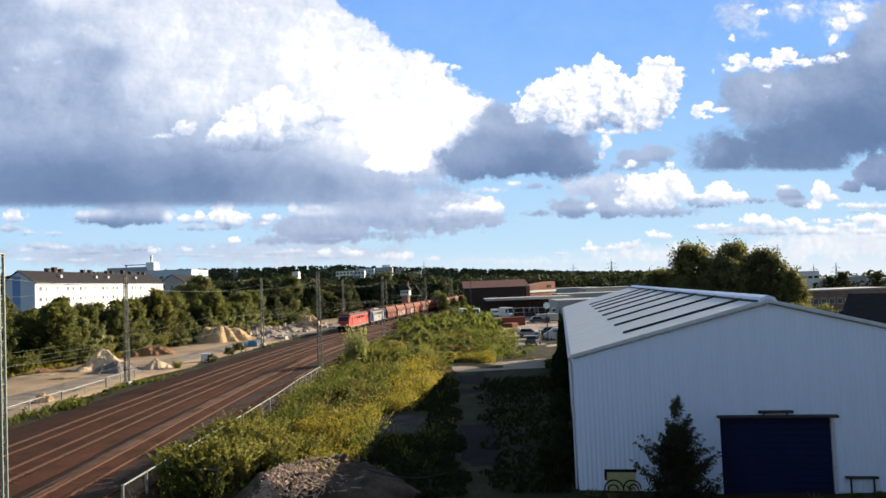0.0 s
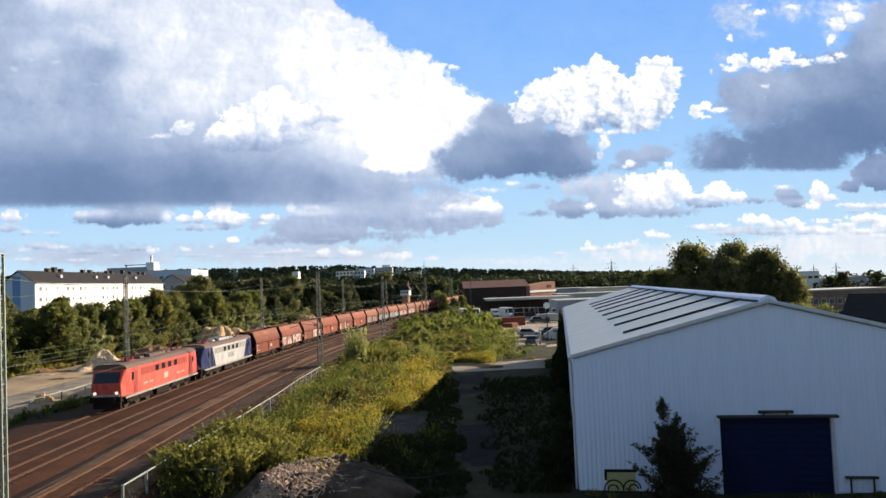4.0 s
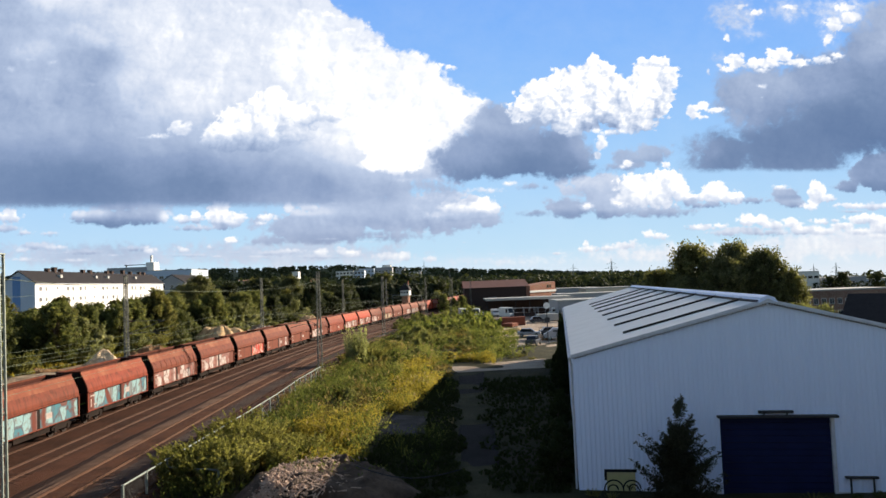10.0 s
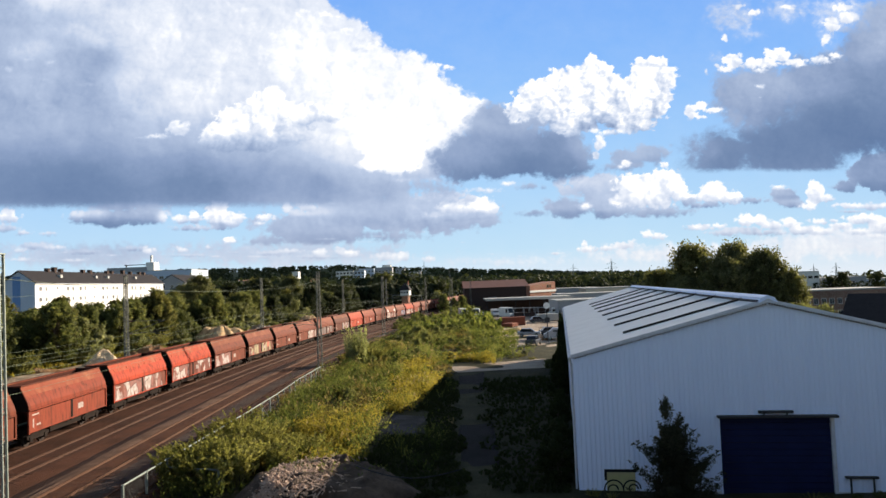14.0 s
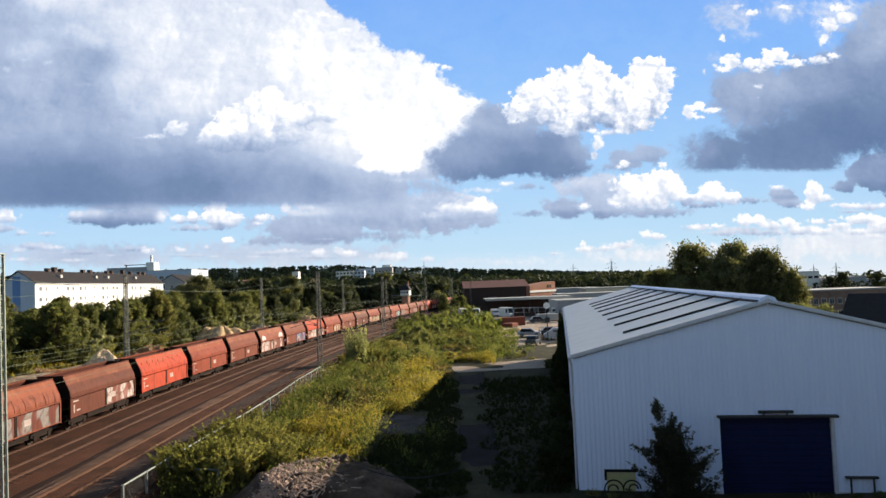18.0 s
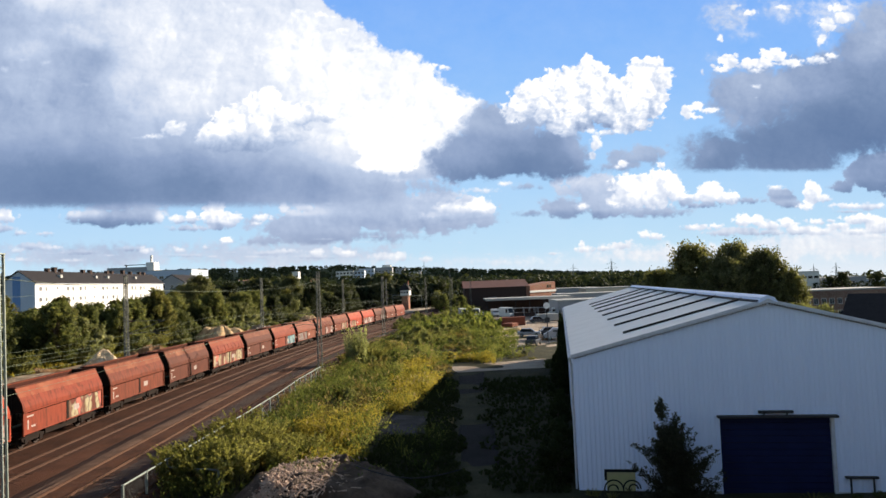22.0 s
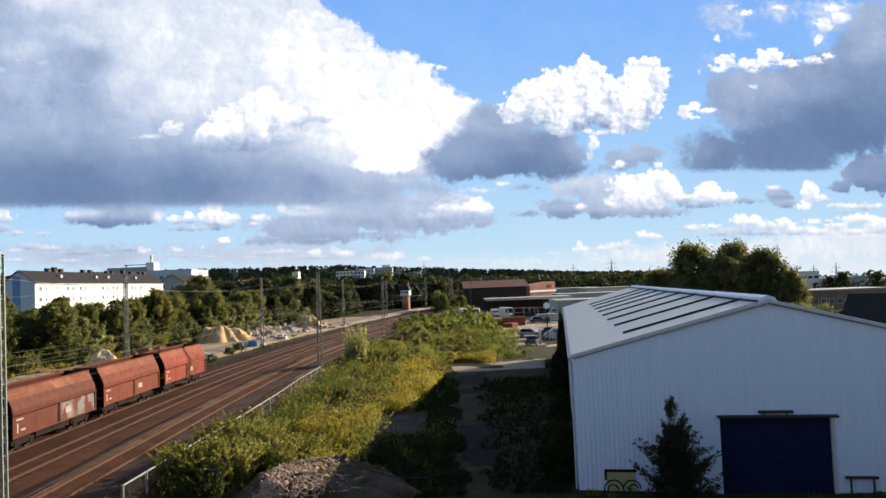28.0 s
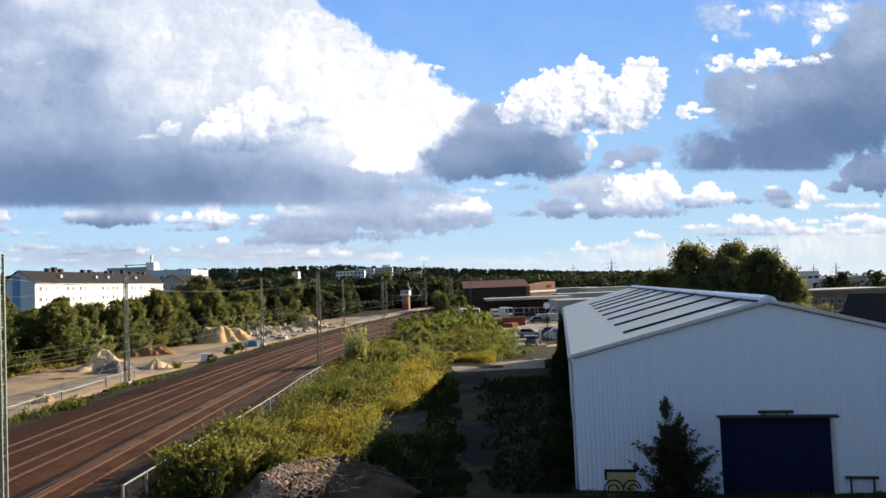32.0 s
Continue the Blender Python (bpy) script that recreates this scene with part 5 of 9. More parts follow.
    part("closure_strip", bm, M_CLOSURE, hall, "toothed closure strip coloured dark as the shadow line under the verge")
    gx0 = -0.25 if side == 0 else HW + 0.11
    part("gutter", boxes((gx0, gx0 + 0.14, -0.10, HL + 0.2, EAVE - 0.20, EAVE - 0.06)), M_TRIM, hall, bevel=0.02)
    px_ = -0.10 if side == 0 else HW + 0.10
    part("downpipe", rods(0.055, ((px_, 0.25, 0.0), (px_, 0.25, EAVE - 0.45)), ((px_, 0.25, EAVE - 0.45), (gx0 + 0.07, 0.25, EAVE - 0.18)), n=8), M_TRIM, hall)
bm = bmesh.new()
prism(bm, [(-0.42, -0.16), (-0.36, -0.16), (0.0, 0.02), (0.36, -0.16), (0.42, -0.16), (0.30, 0.06), (0.0, 0.17), (-0.30, 0.06)], -0.20, HL + 0.3)
part("ridge_gap", boxes((HW / 2 - 0.52, HW / 2 - 0.40, -0.1, HL + 0.2, RIDGE - 0.12, RIDGE + 0.02)), M_DARKMETAL, hall, "dark strip under the ridge cap")
cap = part("ridge_cap", bm, M_SHEET, hall)
cap.matrix_basis = pose(HW / 2, 0, RIDGE + 0.07, 0, 0, 90)
# the roller door with its head canopy, frame and lamp
for k in range(12):
    z0 = k * DH / 12
    part("door_slat", boxes((D0 + 0.06, D1 - 0.06, 0.10, 0.14, z0 + 0.008, z0 + DH / 12 - 0.008)), M_DOORBLUE, hall, bevel=0.006)
part("door_jamb", boxes((D0 - 0.02, D0 + 0.06, -0.05, 0.18, 0, DH)), M_DOORBLUE, hall)
part("door_jamb", boxes((D1 - 0.06, D1 + 0.08, -0.06, 0.18, 0, DH)), M_TRIM, hall)
part("door_canopy", boxes((D0 - 0.15, D1 + 0.20, -0.34, 0.0, DH - 0.02, DH + 0.08)), M_DARKMETAL, hall, bevel=0.01)
part("door_lamp", boxes((8.25, 9.75, -0.22, -0.04, DH + 0.17, DH + 0.29)), M_DARKMETAL, hall, "long lamp housing over the door", bevel=0.02)
for q in (8.5, 9.5):
    part("lamp_bracket", boxes((q - 0.03, q + 0.03, -0.10, 0.0, DH + 0.08, DH + 0.2)), M_DARKMETAL, hall)
part("wall_shelf", boxes((11.80, 13.15, -0.22, 0.0, 0.86, 0.94)), M_DARKMETAL, hall, "small dark shelf bracket on the wall")
for q in (12.0, 12.95):
    part("shelf_leg", boxes((q - 0.03, q + 0.03, -0.2, -0.12, -0.2, 0.86)), M_DARKMETAL, hall)
part("base_plinth", boxes((0.02, D0 - 0.1, -0.03, 0.05, -0.3, 0.22)), M_TRIM, hall)
part("base_plinth", boxes((D1 + 0.1, HW - 0.02, -0.03, 0.05, -0.3, 0.22)), M_TRIM, hall)
# ---- overhead line, fences and lineside clutter ----
M_GALV = plain("galvanised_steel", (0.26, 0.29, 0.26), (0.16, 0.175, 0.155), 0.6, 0.3)
M_MAST = plain("weathered_mast_steel", (0.19, 0.19, 0.165), (0.10, 0.095, 0.085), 0.7, 0.2)
M_CONC = plain("pale_concrete", (0.42, 0.40, 0.36), (0.27, 0.25, 0.22), 0.85)
M_PORC = plain("brown_porcelain", (0.10, 0.045, 0.03), (0.05, 0.025, 0.02), 0.25)
M_WIRE = plain("copper_wire", (0.125, 0.145, 0.095), (0.07, 0.082, 0.055), 0.5, 0.4)


def lattice_mast(x, y, height, w0, w1, words, arms=(), mat=None, turn=0.0, bare=False):
    """Two channel posts that draw together upwards, laced with diagonals, on a concrete foot."""
    mast = thing("catenary_mast", pose(x, y, -0.55, 0, 0, turn), words, "railway mast", "masts of the overhead line")
    mat = mat or M_MAST
    part("footing", boxes((-w0 * 0.9, w0 * 0.9, -0.5, 0.5, -0.3, 0.55)), M_CONC, mast, bevel=0.05)
    posts = []
    for s in (-1, 1):
        bm = bmesh.new()
        for dy in (-0.16, 0.16):
            a = [bm.verts.new((s * w0 / 2 + q * 0.05, dy + r * 0.03, 0.3)) for q, r in ((-1, -1), (1, -1), (1, 1), (-1, 1))]
            b = [bm.verts.new((s * w1 / 2 + q * 0.05, dy + r * 0.03, height)) for q, r in ((-1, -1), (1, -1), (1, 1), (-1, 1))]
            for i in range(4):
                bm.faces.new((a[i - 1], a[i], b[i], b[i - 1]))
            bm.faces.new(b)
        posts.append(part("post", bm, mat, mast))
    n = int(height / 0.62)
    bm = bmesh.new()
    for k in range(n):
        z0, z1 = 0.4 + (height - 0.5) * k / n, 0.4 + (height - 0.5) * (k + 1) / n
        h0, h1 = w0 / 2 + (w1 - w0) / 2 * z0 / height, w0 / 2 + (w1 - w0) / 2 * z1 / height
        s = 1 if k % 2 else -1
        for dy in (-0.17, 0.17):
            rod(bm, (s * h0, dy, z0), (-s * h1, dy, z1), 0.022, 4)
        rod(bm, (h1, -0.17, z1), (h1, 0.17, z1), 0.015, 4)
        rod(bm, (-h1, -0.17, z1), (-h1, 0.17, z1), 0.015, 4)
    part("lacing", bm, mat, mast)
    part("cap", boxes((-w1 / 2 - 0.08, w1 / 2 + 0.08, -0.22, 0.22, height, height + 0.05)), mat, mast)
    for reach, z in arms:
        e = 1 if reach > 0 else -1
        arm = part("cantilever", rods(0.032, ((e * 0.2, 0, z), (reach, 0, z + 0.35)), ((e * 0.2, 0, z + 1.5), (reach * 0.92, 0, z + 1.5)), ((reach * 0.92, 0, z + 1.5), (e * 0.25, 0, z + 0.1)), ((reach * 0.5, 0, z + 0.2), (reach * 1.02, 0, z - 0.25)), n=5), mat, mast)
        bm = bmesh.new()
        for z_ in (z, z + 1.5):
            for k in range(5):
                rod(bm, (e * (0.34 + 0.07 * k), 0, z_ + 0.02), (e * (0.37 + 0.07 * k), 0, z_ + 0.02), 0.085, 8)
        part("insulator", bm, M_PORC, arm)
    return mast


NEAR_MASTS = ((-18.92, 30.0), (-15.5, 87.2), (-12.75, 146.0), (-5.4, 203.0), (2.8, 262.0))
FAR_MASTS = ((-37.3, 83.2), (-34.9, 135.5), (-27.6, 193.0), (-20.5, 250.0))
for k, (x, y) in enumerate(NEAR_MASTS):
    a = math.degrees(float(np.interp(y, _Y, _A)))
    if k == 0:
        lattice_mast(x, y, 12.4, 0.62, 0.40, "grey-green steel lattice mast beside the siding", ((-4.6, 5.9),), M_GALV, -a)
    else:
        lattice_mast(x, y, 12.5, 0.52, 0.28, "weathered steel lattice mast beside the siding", ((-3.6, 6.0),), None, -a)
for x, y in FAR_MASTS:
    a = math.degrees(float(np.interp(y, _Y, _A)))
    lattice_mast(x, y, 12.8, 0.46, 0.28, "weathered steel lattice mast beyond the main tracks", ((5.0, 6.0),), None, -a)
for x, y, h_ in ((1.6, 205.0, 14.5), (9.5, 262.0, 13.0)):
    lattice_mast(x, y, h_, 0.6, 0.3, "slim grey lattice mast among the bushes", ())


def wire(name, pts, r, words, mat=None):
    cu = bpy.data.curves.new(name, "CURVE")
    cu.dimensions, cu.bevel_depth, cu.bevel_resolution = "3D", r, 1
    sp = cu.splines.new("POLY")
    sp.points.add(len(pts) - 1)
    for q, p_ in zip(sp.points, pts):
        q.co = (*p_, 1.0)
    cu.materials.append(mat or M_WIRE)
    return tagged(new(name, cu), words, "cable", "wires of the overhead line")


for off in (0.0, 4.0, 8.95):
    cs = np.arange(-50.0, 330.0, 6.0)
    x, y, _ = line(cs, off)
    span = 58.0
    ph = ((y - 30.0) / span) % 1.0
    wire("contact_wire", [(a, b, 5.5) for a, b in zip(x, y)], 0.009, "thin copper contact wire over the track")
    wire("messenger_wire", [(a, b, 7.0 - 0.75 * 4 * q * (1 - q)) for a, b, q in zip(x, y, ph)], 0.009, "sagging carrier wire above the contact wire")
    bm = bmesh.new()
    for s in np.arange(-45.0, 320.0, 11.6):
        a, b, _ = line(s, off)
        q = ((b - 30.0) / span) % 1.0
        rod(bm, (a, b, 5.5), (a, b, 7.0 - 3.0 * q * (1 - q)), 0.007, 4)
    tagged(part("dropper_wires", bm, M_WIRE), "thin droppers between carrier and contact wire", "cable", "", "stuff")
for row, z in ((FAR_MASTS, 11.6), (NEAR_MASTS, 11.4)):
    pts = []
    full = [(2 * row[0][0] - row[1][0], 2 * row[0][1] - row[1][1])] + list(row)
    for (xa, ya), (xb, yb) in zip(full, full[1:]):
        for k in range(10):
            q = k / 10
            pts.append((xa + (xb - xa) * q, ya + (yb - ya) * q, z - 0.55 - 0.9 * 4 * q * (1 - q)))
    wire("feeder_wire", pts, 0.011, "sagging feeder wire along the masts")

# fence along the sidings: grey posts, top rail and mesh
M_MESH = Nodes("chain_link")
mv = M_MESH.coords()
ms = M_MESH.add("ShaderNodeSeparateXYZ", mv)
d1 = M_MESH.math("FRACT", M_MESH.math("MULTIPLY", M_MESH.math("ADD", ms.outputs[0], ms.outputs[2]), 11.0))
d2 = M_MESH.math("FRACT", M_MESH.math("MULTIPLY", M_MESH.math("SUBTRACT", ms.outputs[0], ms.outputs[2]), 11.0))
hole = M_MESH.math("MINIMUM", d1, d2)
hole = M_MESH.math("GREATER_THAN", hole, 0.045)
mb = M_MESH.add("ShaderNodeBsdfPrincipled")
mb.inputs["Base Color"].default_value = (0.16, 0.16, 0.155, 1)
mb.inputs["Metallic"].default_value, mb.inputs["Roughness"].default_value = 0.5, 0.5
M_MESH.put(mb, "Alpha", M_MESH.math("SUBTRACT", 1.0, hole))
M_MESH.t.links.new(mb.outputs[0], M_MESH.out.inputs[0])
M_MESH = M_MESH.mat


def fence(points, height, words, spacing, mat, strut=True, mesh=True, post=0.075):
    f = thing("wire_fence", Matrix.Translation((*points[0], 0)), words, "fence")
    o = Vector((*points[0], 0))
    for (xa, ya), (xb, yb) in zip(points, points[1:]):
        n = max(1, round(math.hypot(xb - xa, yb - ya) / spacing))
        for k in range(n + 1):
            q = k / n
            x, y = xa + (xb - xa) * q - o.x, ya + (yb - ya) * q - o.y
            z = float(land(np.array(x + o.x), np.array(y + o.y)))
            bm = rods(post, ((x, y, z - 0.3), (x, y, z + height)), n=8)
            if strut and k % 5 == 2:
                rod(bm, (x, y, z + height * 0.85), (x + 0.5, y + 0.8, z), 0.03, 6)
            part("post", bm, mat, f)
        z = float(land(np.array((xa + xb) / 2), np.array((ya + yb) / 2)))
        a, b = Vector((xa, ya, z)) - o, Vector((xb, yb, z)) - o
        part("top_rail", rods(0.62 * post, (a + Vector((0, 0, height - 0.04)), b + Vector((0, 0, height - 0.04)))), mat, f)
        if mesh:
            L_ = (b - a).length
            bm = bmesh.new()
            v = [bm.verts.new(q) for q in ((0, 0, 0.1), (L_, 0, 0.1), (L_, 0, height - 0.06), (0, 0, height - 0.06))]
            bm.faces.new(v)
            p_ = part("mesh_panel", bm, M_MESH, f)
            p_.matrix_basis = Matrix.Translation(a) @ Matrix.Rotation(math.atan2(yb - ya, xb - xa), 4, "Z")
    return f


fence([(-15.55, 34.0), (-15.25, 44.0), (-15.0, 52.0), (-14.8, 62.0), (-14.9, 72.0), (-14.6, 82.0)], 1.55, "grey chain-link fence on steel posts beside the sidings", 2.4, M_GALV)
fence([(-15.5, 38.8), (-12.2, 37.7)], 1.2, "low steel fence across the foot of the bank", 2.0, M_GALV, False, True, 0.075)
fence([(-38.4, 60.0), (-38.9, 72.0), (-39.2, 82.0), (-39.4, 90.0)], 1.15, "low wire fence with pale posts by the works road", 5.0, M_CONC, False)
# ---- plants ----
def leaf_material(name, a, b, c, gloss=0.7, see=0.42, mixed=0.45, vary=0.9, even=2.6):
    n = Nodes(name)
    g = n.add("ShaderNodeNewGeometry")
    info = n.add("ShaderNodeObjectInfo")
    v = n.coords()
    big = n.noise(v, 0.45, 4.0, 0.6)
    f = n.math("ADD", n.math("MULTIPLY", g.outputs["Random Per Island"], mixed), n.math("MULTIPLY_ADD", big, vary, 0.08 - 0.5 * mixed - 0.5 * (vary - 0.9)))
    f = n.math("ADD", f, n.math("MULTIPLY_ADD", info.outputs["Random"], 0.24, -0.2))
    col = n.ramp(f, (0.15, a), (0.5, b), (0.9, c))
    out = n.add("ShaderNodeVectorTransform", n.add("ShaderNodeAttribute", attribute="out").outputs["Vector"])
    out.vector_type, out.convert_from, out.convert_to = "VECTOR", "OBJECT", "WORLD"
    lean_ = n.add("ShaderNodeVectorMath", out.outputs[0], (even, even, even), operation="MULTIPLY").outputs[0]
    face = n.add("ShaderNodeVectorMath", n.add("ShaderNodeVectorMath", g.outputs["Normal"], lean_, operation="ADD").outputs[0], operation="NORMALIZE").outputs[0]
    bs = n.add("ShaderNodeBsdfPrincipled")
    n.put(bs, "Normal", face)
    n.put(bs, "Base Color", col)
    n.put(bs, "Roughness", gloss)
    n.put(bs, "Specular IOR Level", 0.06)
    tr = n.add("ShaderNodeBsdfTranslucent", n.mix(1.0, col, (1.5, 1.5, 0.85, 1), "MULTIPLY"))
    mx = n.add("ShaderNodeMixShader", see, bs.outputs[0], tr.outputs[0])
    n.t.links.new(mx.outputs[0], n.out.inputs[0])
    return n.mat


M_LEAF = leaf_material("broad_leaves", (0.050, 0.062, 0.024), (0.125, 0.134, 0.052), (0.230, 0.226, 0.098), 0.7, 0.5)
M_LEAF_DARK = leaf_material("dark_leaves", (0.032, 0.042, 0.017), (0.074, 0.084, 0.034), (0.160, 0.164, 0.070), 0.5, 0.45)
# Far trees stand against the sun; that darkness is put into this leaf colour.
M_LEAF_GLOOM = leaf_material("backlit_dark_leaves", (0.016, 0.022, 0.010), (0.034, 0.042, 0.018), (0.078, 0.084, 0.036), 0.5, 0.25)
M_LEAF_OAK = leaf_material("dull_oak_leaves", (0.056, 0.062, 0.028), (0.128, 0.130, 0.062), (0.250, 0.240, 0.125), 0.5, 0.42)
M_LEAF_OLDGOLD = leaf_material("olive_yellow_leaves", (0.066, 0.072, 0.028), (0.150, 0.148, 0.062), (0.280, 0.260, 0.120), 0.5, 0.45)
M_LEAF_PALE = leaf_material("pale_willow_leaves", (0.090, 0.105, 0.042), (0.180, 0.185, 0.085), (0.330, 0.320, 0.190))
M_LEAF_YELLOW = leaf_material("olive_leaves", (0.066, 0.068, 0.026), (0.145, 0.138, 0.052), (0.240, 0.222, 0.098), 0.7, 0.5)
M_LEAF_OLIVE = leaf_material("light_olive_leaves", (0.100, 0.106, 0.034), (0.210, 0.200, 0.068), (0.370, 0.335, 0.145), 0.7, 0.5)
M_LEAF_SOFT = leaf_material("soft_green_leaves", (0.086, 0.098, 0.042), (0.180, 0.188, 0.082), (0.310, 0.306, 0.148), 0.7, 0.5)
M_LEAF_SILVER = leaf_material("silvery_leaves", (0.150, 0.170, 0.080), (0.280, 0.295, 0.160), (0.470, 0.465, 0.310), 0.7, 0.6)
M_LEAF_LIME = leaf_material("grass_green_leaves", (0.100, 0.125, 0.022), (0.160, 0.185, 0.034), (0.230, 0.245, 0.055))
M_WEED = leaf_material("weeds", (0.040, 0.056, 0.018), (0.120, 0.134, 0.042), (0.230, 0.222, 0.080), 0.7, 0.55, 0.12, 2.4, 3.2)
M_WEED_GOLD = leaf_material("goldenrod_weeds", (0.130, 0.118, 0.026), (0.235, 0.192, 0.040), (0.335, 0.255, 0.062), 0.7, 0.55, 0.12, 1.5, 3.2)
M_WEED_BROWN = leaf_material("withered_weeds", (0.085, 0.070, 0.028), (0.165, 0.125, 0.050), (0.270, 0.205, 0.095), 0.7, 0.55, 0.12, 1.5, 3.2)
M_DRY = leaf_material("dry_stalks", (0.156, 0.120, 0.066), (0.252, 0.198, 0.108), (0.360, 0.300, 0.180))
M_WOODS = leaf_material("distant_foliage", (0.022, 0.032, 0.018), (0.042, 0.052, 0.028), (0.078, 0.084, 0.044), 0.7, 0.25)
# Leaf colour darkened to deepen the warehouse's shadow.
M_IVY = leaf_material("shadow_dark_ivy_bramble", (0.016, 0.023, 0.009), (0.028, 0.037, 0.014), (0.046, 0.054, 0.022))
M_FIR = leaf_material("dark_conifer_sprays", (0.030, 0.032, 0.022), (0.056, 0.057, 0.040), (0.100, 0.098, 0.070))
M_BARK = plain("bark", (0.085, 0.066, 0.05), (0.045, 0.034, 0.026), 0.95, 0.0, 4.0, 30.0, 0.6, 0.5, 0.02)


def leaves(rng, centres, radii, count, size, droop=0.0, aspect=0.6):
    """Small folded leaf clumps scattered on and in the given clumps: arrays of vertices and quads."""
    which = rng.choice(len(centres), count, p=radii ** 2 / np.sum(radii ** 2))
    d = rng.randn(count, 3)
    d /= np.linalg.norm(d, axis=1)[:, None]
    r = radii[which] * (0.20 + 0.95 * rng.rand(count) ** 0.6)
    r *= np.where(rng.rand(count) < 0.08, 1.0 + 0.25 * rng.rand(count), 1.0)
    # clumps reach outwards and up like sprays
    axis = centres - centres.mean(0) * np.array([1, 1, 0.6]) + rng.randn(len(centres), 3) * 0.3 * radii[:, None]
    axis /= np.linalg.norm(axis, axis=1)[:, None] + 1e-6
    along = np.sum(d * axis[which], 1)[:, None]
    off = d + (0.55 + 0.5 * (rng.rand(count) < 0.3))[:, None] * along * axis[which]
    pos = centres[which] + off * r[:, None] * np.array([1, 1, 0.9])
    t = rng.randn(count, 3) + d * 0.6 + np.array([0, 0, -droop])
    t /= np.linalg.norm(t, axis=1)[:, None]
    b = np.cross(t, rng.randn(count, 3))
    b /= np.linalg.norm(b, axis=1)[:, None]
    s = size * (0.55 + 0.9 * rng.rand(count))[:, None]
    v = np.stack([pos - t * s, pos + b * s * aspect, pos + t * s, pos - b * s * aspect], 1)
    out = 0.65 * d + 0.5 * axis[which] + np.array([0, 0, 0.15])
    return v.reshape(-1, 3), np.arange(count * 4).reshape(-1, 4), np.repeat(out, 4, 0)


def outward(me, out):
    """Keep which way each leaf's clump faces, for the shading."""
    out = out / (np.linalg.norm(out, axis=1)[:, None] + 1e-6)
    me.attributes.new("out", "FLOAT_VECTOR", "POINT").data.foreach_set("vector", np.ascontiguousarray(out, dtype=np.float32).ravel())
    return me


def plant(name, seed, height, spread, clumps, count, size, mat, words, category, trunk=0.25, low=0.25, flat=1.0, droop=0.0, lean=0.0, bare=0.3):
    """A tree or shrub: tapered trunk, limbs that reach into the clumps, and a crown of many small leaves."""
    rng = np.random.RandomState(seed)
    ob = thing(name, Matrix(), words, category)
    cz0, cz1 = height * low, height
    cs, rs = [], []
    for i in range(clumps):
        f = (i + 0.5) / clumps
        z = cz0 + (cz1 - cz0) * f
        env = math.sin(math.pi * min(1.0, 0.16 + 0.80 * f)) ** 0.7 * spread
        a = i * 2.4 + rng.uniform(-0.5, 0.5)
        rr = env * math.sqrt(rng.uniform(0.08, 0.85))
        rad = spread * rng.uniform(0.09, 0.30) * flat
        cs.append((rr * math.cos(a) + lean * z, rr * math.sin(a), min(z, height - rad * 0.6)))
        rs.append(rad)
    cs, rs = np.array(cs), np.array(rs)
    bm = bmesh.new()
    last, n = Vector((0, 0, -0.4)), 5
    for k in range(n):
        nxt = Vector((lean * height * 0.7 * (k + 1) / n + rng.uniform(-0.12, 0.12) * spread * 0.3, rng.uniform(-0.12, 0.12) * spread * 0.3, height * 0.72 * (k + 1) / n))
        rod(bm, last, nxt, trunk * (1 - 0.17 * k), 8, trunk * (1 - 0.17 * (k + 1)))
        last = nxt
    for i in range(0, clumps, 2):
        q = Vector(cs[i])
        z = max(height * 0.08, q.z * 0.62)
        rod(bm, (lean * z, 0, z), q, trunk * 0.34, 5, trunk * 0.08)
    part("trunk", bm, M_BARK, ob)
    v, f, o = leaves(rng, cs, rs, count, size, droop)
    part("crown", outward(array_mesh("crown", v, f, mat), o), None, ob)
    return ob


